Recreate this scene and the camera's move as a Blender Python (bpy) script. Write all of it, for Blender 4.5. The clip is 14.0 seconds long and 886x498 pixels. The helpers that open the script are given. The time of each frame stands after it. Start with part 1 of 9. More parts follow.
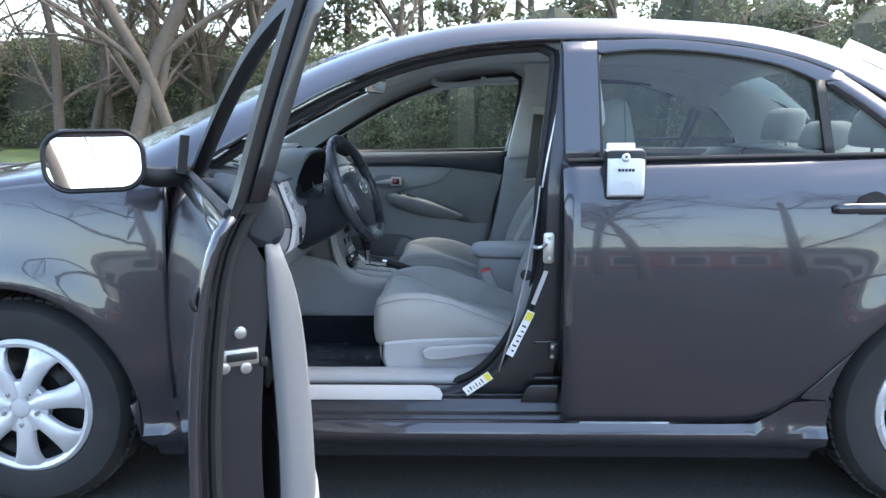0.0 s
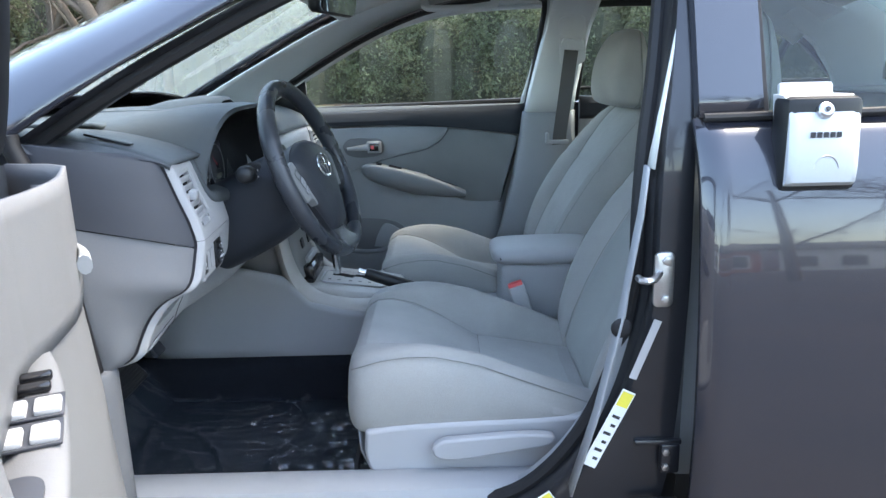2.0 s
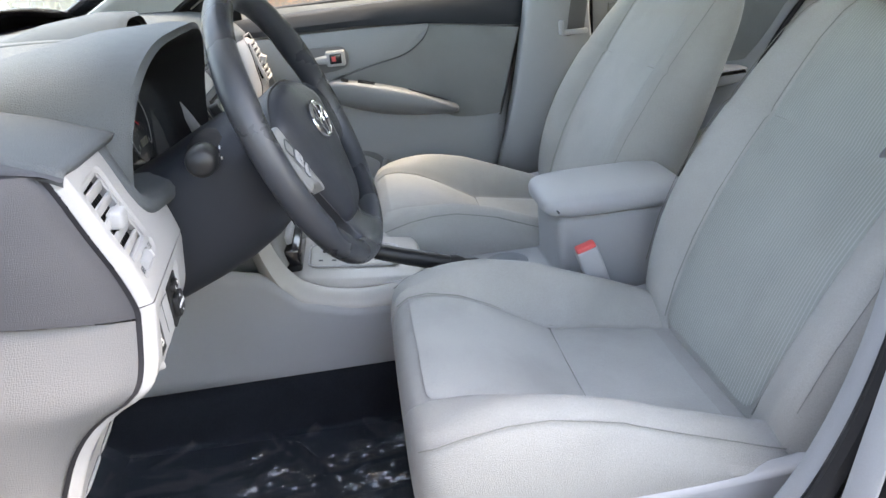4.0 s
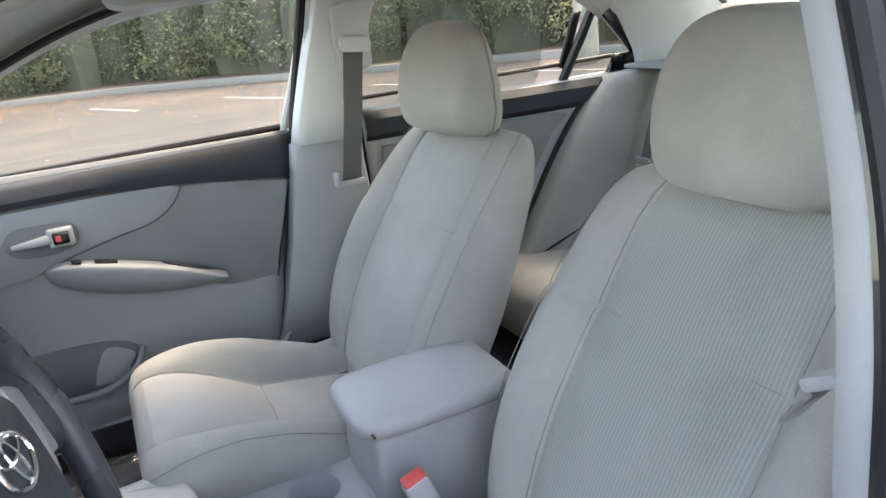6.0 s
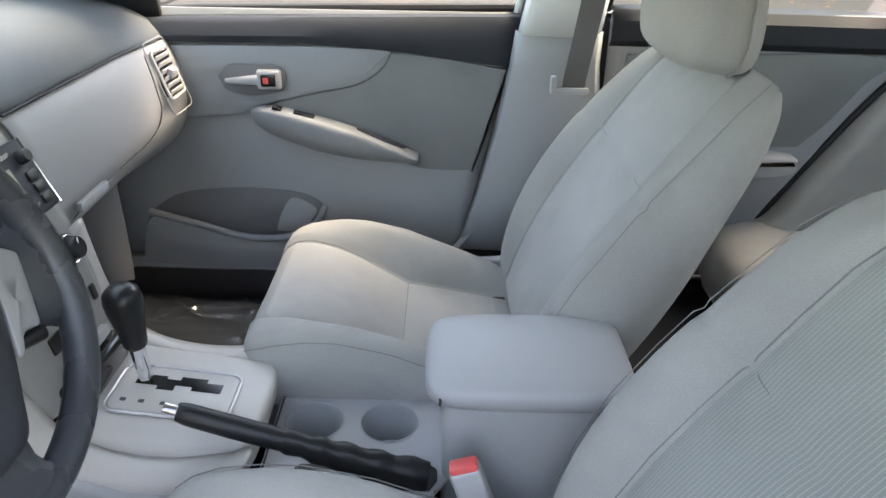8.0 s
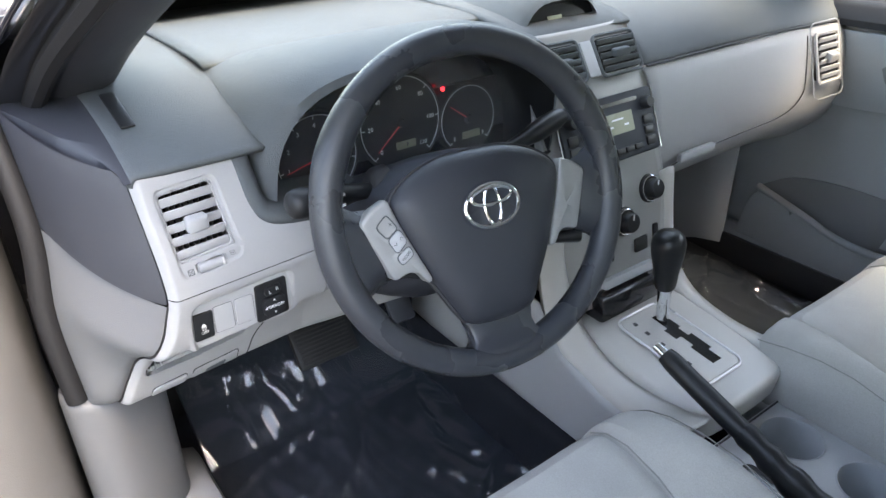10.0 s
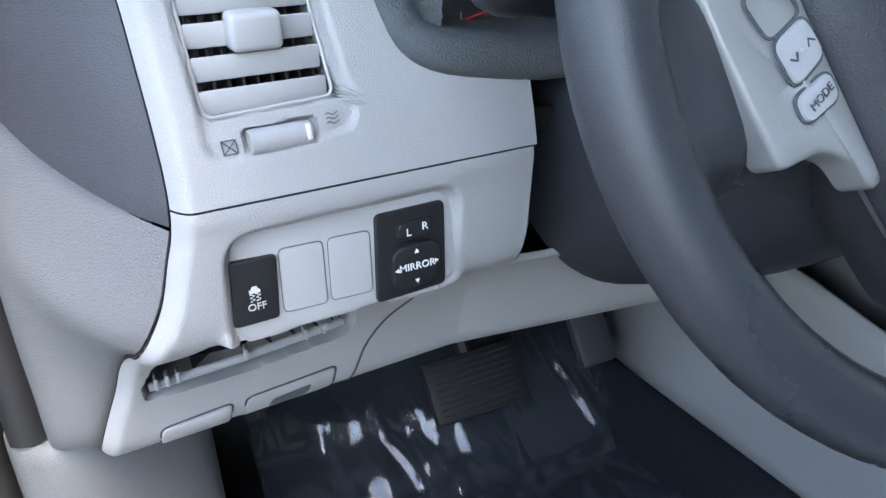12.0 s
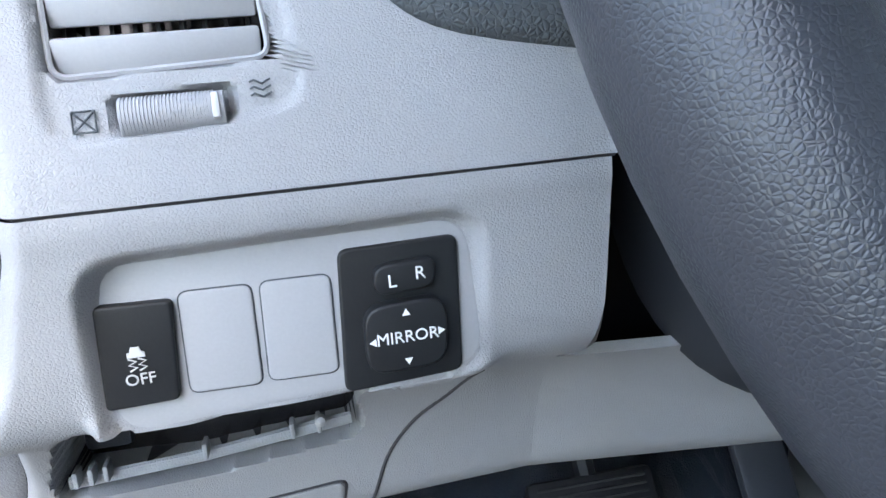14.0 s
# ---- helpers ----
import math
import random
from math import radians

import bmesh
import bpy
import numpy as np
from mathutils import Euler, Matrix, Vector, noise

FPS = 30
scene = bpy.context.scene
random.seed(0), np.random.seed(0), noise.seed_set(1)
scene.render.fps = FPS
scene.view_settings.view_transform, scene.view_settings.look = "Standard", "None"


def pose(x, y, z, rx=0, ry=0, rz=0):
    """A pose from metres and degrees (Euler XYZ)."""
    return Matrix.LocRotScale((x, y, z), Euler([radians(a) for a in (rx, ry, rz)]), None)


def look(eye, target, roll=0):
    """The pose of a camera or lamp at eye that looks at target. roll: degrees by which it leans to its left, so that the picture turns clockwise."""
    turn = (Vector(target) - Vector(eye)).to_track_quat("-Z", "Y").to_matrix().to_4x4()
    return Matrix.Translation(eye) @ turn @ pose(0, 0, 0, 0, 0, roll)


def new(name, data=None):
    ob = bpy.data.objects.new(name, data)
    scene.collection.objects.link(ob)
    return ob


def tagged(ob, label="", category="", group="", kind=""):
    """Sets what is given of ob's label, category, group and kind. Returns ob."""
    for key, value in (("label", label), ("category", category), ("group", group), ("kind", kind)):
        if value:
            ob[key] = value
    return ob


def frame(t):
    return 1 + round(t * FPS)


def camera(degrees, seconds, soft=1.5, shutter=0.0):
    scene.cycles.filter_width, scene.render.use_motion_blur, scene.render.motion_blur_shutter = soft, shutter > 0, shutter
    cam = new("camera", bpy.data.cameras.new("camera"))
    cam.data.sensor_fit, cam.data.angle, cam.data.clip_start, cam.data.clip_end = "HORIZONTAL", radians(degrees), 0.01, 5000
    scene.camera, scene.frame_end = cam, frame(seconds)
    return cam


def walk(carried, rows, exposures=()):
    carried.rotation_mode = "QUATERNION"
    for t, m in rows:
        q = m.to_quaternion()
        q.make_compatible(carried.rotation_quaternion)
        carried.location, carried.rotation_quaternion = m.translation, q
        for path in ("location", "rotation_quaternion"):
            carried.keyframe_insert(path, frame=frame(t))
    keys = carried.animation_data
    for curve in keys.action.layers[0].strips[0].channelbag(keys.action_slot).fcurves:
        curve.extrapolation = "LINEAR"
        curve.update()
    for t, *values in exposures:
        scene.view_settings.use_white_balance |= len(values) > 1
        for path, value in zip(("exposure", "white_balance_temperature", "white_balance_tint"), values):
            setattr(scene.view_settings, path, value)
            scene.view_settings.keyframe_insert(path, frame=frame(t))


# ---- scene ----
cam = camera(63.8, 14.0)
PATH = [
    (0, (1.279, -1.855, 1.114), (1.208, 0.111, 0.753), -0.6),
    (0.5, (1.248, -1.624, 1.105), (1.193, 0.343, 0.75), -0.5),
    (1, (1.23, -1.39, 1.087), (1.175, 0.573, 0.707), -0.8),
    (1.5, (1.201, -1.177, 1.08), (1.172, 0.781, 0.671), -1.1),
    (2, (1.174, -0.959, 1.074), (1.168, 0.981, 0.588), -1.5),
    (2.2, (1.162, -0.861, 1.075), (1.167, 1.072, 0.559), -1.6),
    (4.3, (0.984, -0.371, 1.094), (1.194, 1.444, 0.283), -6.9),
    (4.5, (0.991, -0.335, 1.109), (1.242, 1.478, 0.302), -7.5),
    (5, (1.002, -0.264, 1.132), (1.404, 1.544, 0.376), -7.5),
    (5.5, (1.023, -0.216, 1.166), (1.622, 1.565, 0.48), -6.8),
    (6, (1.052, -0.124, 1.199), (1.842, 1.598, 0.561), -6.2),
    (6.5, (1.1, -0.031, 1.195), (2.026, 1.628, 0.57), -4.8),
    (7, (1.139, 0.043, 1.201), (2.103, 1.678, 0.569), -3.3),
    (7.5, (1.199, 0.06, 1.208), (1.818, 1.814, 0.473), -1.1),
    (8, (1.312, 0.044, 1.199), (1.313, 1.823, 0.286), 1.0),
    (8.3, (1.388, 0.041, 1.206), (0.986, 1.741, 0.232), 0.7),
    (8.5, (1.427, 0.033, 1.226), (0.798, 1.64, 0.215), 0.5),
    (8.6, (1.441, 0.028, 1.23), (0.713, 1.59, 0.215), 0.3),
    (9, (1.466, 0.002, 1.25), (0.432, 1.358, 0.205), -0.4),
    (9.2, (1.472, -0.009, 1.256), (0.341, 1.267, 0.211), -0.5),
    (11.3, (1.239, 0.133, 1.041), (-0.360, 0.953, 0.164), -2.0),
    (11.5, (1.186, 0.133, 1.006), (-0.413, 0.958, 0.135), -1.8),
    (12, (1.081, 0.153, 0.917), (-0.581, 0.926, 0.116), -2.3),
    (12.5, (1.038, 0.177, 0.873), (-0.717, 0.801, 0.144), -3.8),
    (13, (1.015, 0.206, 0.845), (-0.811, 0.712, 0.207), -4.6),
    (13.5, (1.007, 0.227, 0.833), (-0.873, 0.631, 0.281), -4.9),
    (14, (0.987, 0.257, 0.848), (-0.917, 0.595, 0.334), -4.1),
]
EXPOSE = [(0.0, 2.74, 7000, 7), (2.0, 3.15, 7200, 7), (4.5, 3.88, 9500, 15), (7.0, 3.88, 9300, 15), (9.0, 3.82, 9300, 15), (11.5, 3.62, 7500, 9), (14.0, 3.74, 7500, 9)]
walk(cam, [(t, look(eye, target, roll)) for t, eye, target, roll in PATH], EXPOSE)

# ---------------------------------------------------------------- daylight
world = bpy.data.worlds.new("world")
scene.world = world
world.use_nodes = True
_wn, _wl = world.node_tree.nodes, world.node_tree.links
_sky = _wn.new("ShaderNodeTexSky")
_sky.sky_type = "NISHITA"
_sky.sun_disc = False
SUN_EL, SUN_AZ = radians(58), radians(70)      # azimuth measured from +y towards +x
_sky.sun_elevation, _sky.sun_rotation = SUN_EL, SUN_AZ
_sky.air_density, _sky.dust_density, _sky.ozone_density = 1.0, 1.6, 1.2
_wn["Background"].inputs["Strength"].default_value = 0.15
_wl.new(_sky.outputs["Color"], _wn["Background"].inputs["Color"])
_sd = bpy.data.lights.new("sun", "SUN")
_sd.energy, _sd.angle, _sd.color = 0.8, radians(30), (1.0, 0.95, 0.88)
sun = new("sun", _sd)
sun.matrix_world = look((0, 0, 0), (-math.sin(SUN_AZ) * math.cos(SUN_EL), -math.cos(SUN_AZ) * math.cos(SUN_EL), -math.sin(SUN_EL)))

# ---------------------------------------------------------------- mesh helpers
def hollow(name, at, label="", category="", group="", kind=""):
    ob = new(name)
    ob.location = at
    ob.empty_display_size = 0.1
    return tagged(ob, label, category, group, kind)


def part(name, bm, material, parent=None, label="", sharp=38, sub=0, solid=0.0, offset=-1.0, category="", kind="", bevel=0.0):
    """Links a bmesh, given in world metres, as one mesh object under a thing or under a part."""
    me = bpy.data.meshes.new(name)
    bmesh.ops.recalc_face_normals(bm, faces=bm.faces) if sharp >= 0 else None
    bm.to_mesh(me)
    bm.free()
    me.materials.append(material)
    me.shade_smooth()
    me.set_sharp_from_angle(angle=radians(abs(sharp)))
    ob = new(name, me)
    if parent is not None:
        ob.parent = parent
        top = parent
        while top.parent is not None:
            top = top.parent
        if parent is top and parent.type == "EMPTY":
            ob.matrix_parent_inverse = Matrix.Translation(parent.location).inverted()
    if solid:
        s = ob.modifiers.new("thick", "SOLIDIFY")
        s.thickness, s.offset, s.use_even_offset = solid, offset, True
    if bevel:
        b = ob.modifiers.new("bevel", "BEVEL")
        b.width, b.segments, b.limit_method, b.angle_limit = bevel, 3, "ANGLE", radians(40)
    if sub:
        s = ob.modifiers.new("smooth", "SUBSURF")
        s.levels = s.render_levels = sub
    return tagged(ob, label, category, "", kind)


def from_data(verts, faces):
    me = bpy.data.meshes.new("tmp")
    me.from_pydata([tuple(v) for v in verts], [], [tuple(f) for f in faces])
    bm = bmesh.new()
    bm.from_mesh(me)
    bpy.data.meshes.remove(me)
    return bm


def join(*bms):
    out = bmesh.new()
    for b in bms:
        me = bpy.data.meshes.new("tmp")
        b.to_mesh(me)
        b.free()
        out.from_mesh(me)
        bpy.data.meshes.remove(me)
    return out


def moved(bm, m):
    bm.transform(m)
    return bm


def loft(rings, closed=False, cap=False, loop=False):
    """A skin over rings of points; closed: each ring is a loop; loop: the last ring meets the first."""
    n, k = len(rings[0]), len(rings)
    verts = [p for r in rings for p in r]
    faces = []
    for i in range(k if loop else k - 1):
        for j in range(n if closed else n - 1):
            a, b = i * n + j, i * n + (j + 1) % n
            i2 = (i + 1) % k
            faces.append((a, b, i2 * n + (j + 1) % n, i2 * n + j))
    if cap:
        faces.append(tuple(range(n - 1, -1, -1)))
        faces.append(tuple((k - 1) * n + j for j in range(n)))
    return from_data(verts, faces)


def box(c, s, bev=0.0, seg=2, m=None):
    bm = bmesh.new()
    bmesh.ops.create_cube(bm, size=1, matrix=Matrix.Diagonal((*s, 1)))
    if bev:
        bmesh.ops.bevel(bm, geom=bm.edges[:], offset=bev, segments=seg, profile=0.5, affect="EDGES")
    bm.transform(Matrix.Translation(c) @ (m or Matrix.Identity(4)))
    return bm


def frames_along(pts, closed=False):
    pts = [Vector(p) for p in pts]
    n = len(pts)
    tang = []
    for i in range(n):
        a = pts[i - 1] if (i or closed) else pts[0]
        b = pts[(i + 1) % n] if (i < n - 1 or closed) else pts[-1]
        tang.append((b - a).normalized())
    up = Vector((0, 0, 1)) if abs(tang[0].z) < 0.9 else Vector((1, 0, 0))
    nrm = (up - tang[0] * up.dot(tang[0])).normalized()
    out = []
    for t in tang:
        nrm = (nrm - t * nrm.dot(t)).normalized()
        out.append((nrm.copy(), t.cross(nrm)))
    return pts, out


def tube(pts, r, n=8, closed=False, flat=1.0, cap=True):
    """A round bar along points; r a number or one for each point; flat squeezes it sideways."""
    pts, fr = frames_along(pts, closed)
    rs = r if isinstance(r, (list, tuple)) else [r] * len(pts)
    rings = [[p + a * (math.cos(2 * math.pi * k / n) * q) + b * (math.sin(2 * math.pi * k / n) * q * flat) for k in range(n)]
             for p, (a, b), q in zip(pts, fr, rs)]
    return loft(rings, closed=True, cap=cap and not closed, loop=closed)


def ribbon(pts, side, w, th):
    """A flat strap along points, w wide along side (a vector), th thick."""
    side = Vector(side).normalized()
    pts, fr = frames_along(pts)
    rings = []
    for i, p in enumerate(pts):
        a = pts[max(i - 1, 0)]
        b = pts[min(i + 1, len(pts) - 1)]
        t = (b - a).normalized()
        nn = t.cross(side).normalized()
        rings.append([p + side * w / 2 + nn * th / 2, p - side * w / 2 + nn * th / 2, p - side * w / 2 - nn * th / 2, p + side * w / 2 - nn * th / 2])
    return loft(rings, closed=True, cap=True)


def lathe(profile, o=(0, 0, 0), axis=(0, 0, 1), n=32, cap=True):
    """Turns (radius, height) pairs round an axis."""
    q = Vector((0, 0, 1)).rotation_difference(Vector(axis).normalized()).to_matrix().to_4x4()
    m = Matrix.Translation(o) @ q
    rings = [[m @ Vector((r * math.cos(2 * math.pi * k / n), r * math.sin(2 * math.pi * k / n), h)) for k in range(n)] for r, h in profile]
    return loft(rings, closed=True, cap=cap)


def prism(outline, o, u, v, depth, bev=0.0, seg=2):
    """A plate with an outline in the plane of u and v at o, depth thick along u x v, with softened rims."""
    o, u, v = Vector(o), Vector(u).normalized(), Vector(v).normalized()
    w = u.cross(v).normalized()
    n = len(outline)
    cx, cy = sum(p[0] for p in outline) / n, sum(p[1] for p in outline) / n

    def ring(h, inset):
        r = []
        for i, (a, b) in enumerate(outline):
            if inset:
                (xp, yp), (xn, yn) = outline[i - 1], outline[(i + 1) % n]
                tx, ty = xn - xp, yn - yp
                ln = math.hypot(tx, ty) or 1
                nx, ny = -ty / ln, tx / ln
                if nx * (cx - a) + ny * (cy - b) < 0:
                    nx, ny = -nx, -ny
                a, b = a + nx * inset, b + ny * inset
            r.append(o + u * a + v * b + w * h)
        return r
    if bev:
        rings = [ring(0, 0)] + [ring(depth - bev + bev * math.sin(t), bev * (1 - math.cos(t))) for t in [math.pi / 2 * k / seg for k in range(seg + 1)]]
    else:
        rings = [ring(0, 0), ring(depth, 0)]
    return loft(rings, closed=True, cap=True)


def rrect(w, h, r, n=5, cx=0.0, cy=0.0):
    """The outline of a rounded rectangle."""
    out = []
    for k, (sx, sy) in enumerate(((1, 1), (-1, 1), (-1, -1), (1, -1))):
        for i in range(n + 1):
            a = math.pi / 2 * (k + i / n)
            out.append((cx + sx * (w / 2 - r) + r * math.cos(a), cy + sy * (h / 2 - r) + r * math.sin(a)))
    return out


def ellipse(a, b, n=32, cx=0.0, cy=0.0):
    return [(cx + a * math.cos(2 * math.pi * k / n), cy + b * math.sin(2 * math.pi * k / n)) for k in range(n)]


def spline(pts, n):
    """Catmull-Rom points through pts, n on each span."""
    p = [np.array(q, float) for q in pts]
    p = [2 * p[0] - p[1]] + p + [2 * p[-1] - p[-2]]
    out = []
    for i in range(1, len(p) - 2):
        for k in range(n):
            t = k / n
            out.append(0.5 * (2 * p[i] + (p[i + 1] - p[i - 1]) * t + (2 * p[i - 1] - 5 * p[i] + 4 * p[i + 1] - p[i + 2]) * t * t + (3 * p[i] - p[i - 1] - 3 * p[i + 1] + p[i + 2]) * t ** 3))
    out.append(p[-2])
    return [tuple(float(c) for c in q) for q in out]


def curve_of(table):
    """A smooth function through (position, value) pairs."""
    d = spline(table, 12)
    xs, ys = [q[0] for q in d], [q[1] for q in d]
    return lambda x: float(np.interp(x, xs, ys))


def letters(text, size, o, u, v, lift=0.0005):
    """Built-in lettering as a mesh, centred at o in the plane of u and v."""
    c = bpy.data.curves.new("letters", "FONT")
    c.body, c.size, c.align_x, c.align_y, c.extrude, c.resolution_u = text, size, "CENTER", "CENTER", 0.0002, 3
    ob = bpy.data.objects.new("letters", c)
    scene.collection.objects.link(ob)
    me = bpy.data.meshes.new_from_object(ob.evaluated_get(bpy.context.evaluated_depsgraph_get()))
    bm = bmesh.new()
    bm.from_mesh(me)
    bpy.data.meshes.remove(me)
    bpy.data.objects.remove(ob)
    bpy.data.curves.remove(c)
    u, v = Vector(u).normalized(), Vector(v).normalized()
    w = u.cross(v)
    m = Matrix((u, v, w)).transposed().to_4x4()
    bm.transform(Matrix.Translation(Vector(o) + w * lift) @ m)
    return bm


# ---------------------------------------------------------------- materials
def material(name, base, rough=0.5, metal=0.0, vary=0.08, big=3.0, fine=250.0, bump=0.0, dist=0.001, coat=0.0, grain="noise", sheen=0.0,
             spec=0.5, tint=None, tint_amount=0.3, tint_scale=1.0, rough_vary=0.1, island=0.0):
    """A surface with colour and gloss that vary at two scales, and a fine relief."""
    m = bpy.data.materials.new(name)
    m.use_nodes = True
    n, l = m.node_tree.nodes, m.node_tree.links
    p = n["Principled BSDF"]
    p.inputs["Roughness"].default_value, p.inputs["Metallic"].default_value = rough, metal
    p.inputs["Coat Weight"].default_value, p.inputs["Coat Roughness"].default_value = coat, 0.03
    p.inputs["Coat IOR"].default_value = 1.55
    p.inputs["Specular IOR Level"].default_value = spec
    p.inputs["Sheen Weight"].default_value, p.inputs["Sheen Roughness"].default_value = sheen, 0.5
    co = n.new("ShaderNodeTexCoord")
    a = n.new("ShaderNodeTexNoise")
    a.inputs["Scale"].default_value, a.inputs["Detail"].default_value = big, 5
    b = n.new("ShaderNodeTexNoise")
    b.inputs["Scale"].default_value, b.inputs["Detail"].default_value = fine, 3
    for t in (a, b):
        l.new(co.outputs["Object"], t.inputs["Vector"])
    add = n.new("ShaderNodeMath")
    add.operation = "ADD"
    l.new(a.outputs["Fac"], add.inputs[0])
    l.new(b.outputs["Fac"], add.inputs[1])
    ramp = n.new("ShaderNodeMapRange")
    ramp.inputs["From Min"].default_value, ramp.inputs["From Max"].default_value = 0.6, 1.4
    ramp.inputs["To Min"].default_value, ramp.inputs["To Max"].default_value = 1 - vary, 1 + vary
    l.new(add.outputs[0], ramp.inputs["Value"])
    mul = n.new("ShaderNodeVectorMath")
    mul.operation = "SCALE"
    mul.inputs[0].default_value = base[:3]
    l.new(ramp.outputs["Result"], mul.inputs["Scale"])
    col = mul.outputs[0]
    if island:
        g = n.new("ShaderNodeNewGeometry")
        r2 = n.new("ShaderNodeMapRange")
        r2.inputs["To Min"].default_value, r2.inputs["To Max"].default_value = 1 - island, 1 + island
        l.new(g.outputs["Random Per Island"], r2.inputs["Value"])
        m2 = n.new("ShaderNodeVectorMath")
        m2.operation = "SCALE"
        l.new(col, m2.inputs[0])
        l.new(r2.outputs["Result"], m2.inputs["Scale"])
        col = m2.outputs[0]
    if tint:
        c = n.new("ShaderNodeTexNoise")
        c.inputs["Scale"].default_value, c.inputs["Detail"].default_value = tint_scale, 6
        l.new(co.outputs["Object"], c.inputs["Vector"])
        cr = n.new("ShaderNodeMapRange")
        cr.inputs["From Min"].default_value, cr.inputs["From Max"].default_value = 0.5, 0.68
        cr.inputs["To Max"].default_value = tint_amount
        l.new(c.outputs["Fac"], cr.inputs["Value"])
        mx = n.new("ShaderNodeMix")
        mx.data_type = "RGBA"
        mx.inputs["B"].default_value = (*tint, 1)
        l.new(cr.outputs["Result"], mx.inputs["Factor"])
        l.new(col, mx.inputs["A"])
        col = mx.outputs["Result"]
    l.new(col, p.inputs["Base Color"])
    rr = n.new("ShaderNodeMapRange")
    rr.inputs["From Min"].default_value, rr.inputs["From Max"].default_value = 0.3, 0.7
    rr.inputs["To Min"].default_value, rr.inputs["To Max"].default_value = max(rough - rough_vary, 0.02), min(rough + rough_vary, 1)
    l.new(a.outputs["Fac"], rr.inputs["Value"])
    l.new(rr.outputs["Result"], p.inputs["Roughness"])
    if bump:
        bp = n.new("ShaderNodeBump")
        bp.inputs["Strength"].default_value, bp.inputs["Distance"].default_value = bump, dist
        h = b.outputs["Fac"]
        if grain == "leather":
            v = n.new("ShaderNodeTexVoronoi")
            v.feature, v.inputs["Scale"].default_value = "DISTANCE_TO_EDGE", fine
            l.new(co.outputs["Object"], v.inputs["Vector"])
            cl = n.new("ShaderNodeMapRange")
            cl.inputs["From Max"].default_value = 0.25
            l.new(v.outputs["Distance"], cl.inputs["Value"])
            h = cl.outputs["Result"]
        l.new(h, bp.inputs["Height"])
        l.new(bp.outputs["Normal"], p.inputs["Normal"])
    return m


def fabric(name, base, lines=0.0, lean=0.0):
    """Woven seat cloth: a fine weave, worn patches, and on the inserts thin pale curved lines."""
    m = material(name, base, 0.9, vary=0.16, big=6.0, fine=700.0, bump=0.8, dist=0.0009, sheen=0.15, spec=0.2, tint=[c * 0.78 for c in base], tint_amount=0.5, tint_scale=7.0)
    if lines:
        n, l = m.node_tree.nodes, m.node_tree.links
        p = n["Principled BSDF"]
        old = p.inputs["Base Color"].links[0].from_socket
        co = n.new("ShaderNodeTexCoord")
        mp = n.new("ShaderNodeMapping")
        mp.inputs["Rotation"].default_value = (lean, 0, 0)
        l.new(co.outputs["Object"], mp.inputs["Vector"])
        w = n.new("ShaderNodeTexWave")
        w.bands_direction = "Y"
        w.inputs["Scale"].default_value, w.inputs["Distortion"].default_value = 56.0, 6.0
        w.inputs["Detail"].default_value, w.inputs["Detail Scale"].default_value = 1.0, 0.12
        l.new(mp.outputs["Vector"], w.inputs["Vector"])
        r = n.new("ShaderNodeMapRange")
        r.inputs["From Min"].default_value, r.inputs["From Max"].default_value, r.inputs["To Max"].default_value = 0.75, 1.0, lines
        l.new(w.outputs["Fac"], r.inputs["Value"])
        mx = n.new("ShaderNodeMix")
        mx.data_type = "RGBA"
        mx.inputs["B"].default_value = (*[min(c * 1.55, 1) for c in base], 1)
        l.new(r.outputs["Result"], mx.inputs["Factor"])
        l.new(old, mx.inputs["A"])
        l.new(mx.outputs["Result"], p.inputs["Base Color"])
    return m


def pane(name, tint, ior=1.5, rough=0.02):
    """Thin window glass: tinted, with the mirror gloss that grazing rays give."""
    m = bpy.data.materials.new(name)
    m.use_nodes = True
    n, l = m.node_tree.nodes, m.node_tree.links
    n.remove(n["Principled BSDF"])
    t = n.new("ShaderNodeBsdfTransparent")
    t.inputs["Color"].default_value = (*tint, 1)
    g = n.new("ShaderNodeBsdfGlossy")
    g.inputs["Roughness"].default_value = rough
    f = n.new("ShaderNodeLayerWeight")
    f.inputs["Blend"].default_value = 0.5
    pw = n.new("ShaderNodeMath")
    pw.operation, pw.inputs[1].default_value = "POWER", 4.5
    l.new(f.outputs["Facing"], pw.inputs[0])
    sc = n.new("ShaderNodeMath")
    sc.operation, sc.inputs[1].default_value, sc.inputs[2].default_value = "MULTIPLY_ADD", 0.85, ((ior - 1) / (ior + 1)) ** 2 * 1.1
    l.new(pw.outputs[0], sc.inputs[0])
    mx = n.new("ShaderNodeMixShader")
    l.new(sc.outputs[0], mx.inputs[0])
    l.new(t.outputs[0], mx.inputs[1])
    l.new(g.outputs[0], mx.inputs[2])
    l.new(mx.outputs[0], n["Material Output"].inputs["Surface"])
    return m


def glow(name, colour, strength):
    m = bpy.data.materials.new(name)
    m.use_nodes = True
    p = m.node_tree.nodes["Principled BSDF"]
    p.inputs["Base Color"].default_value = (*colour, 1)
    p.inputs["Emission Color"].default_value = (*colour, 1)
    p.inputs["Emission Strength"].default_value = strength
    return m


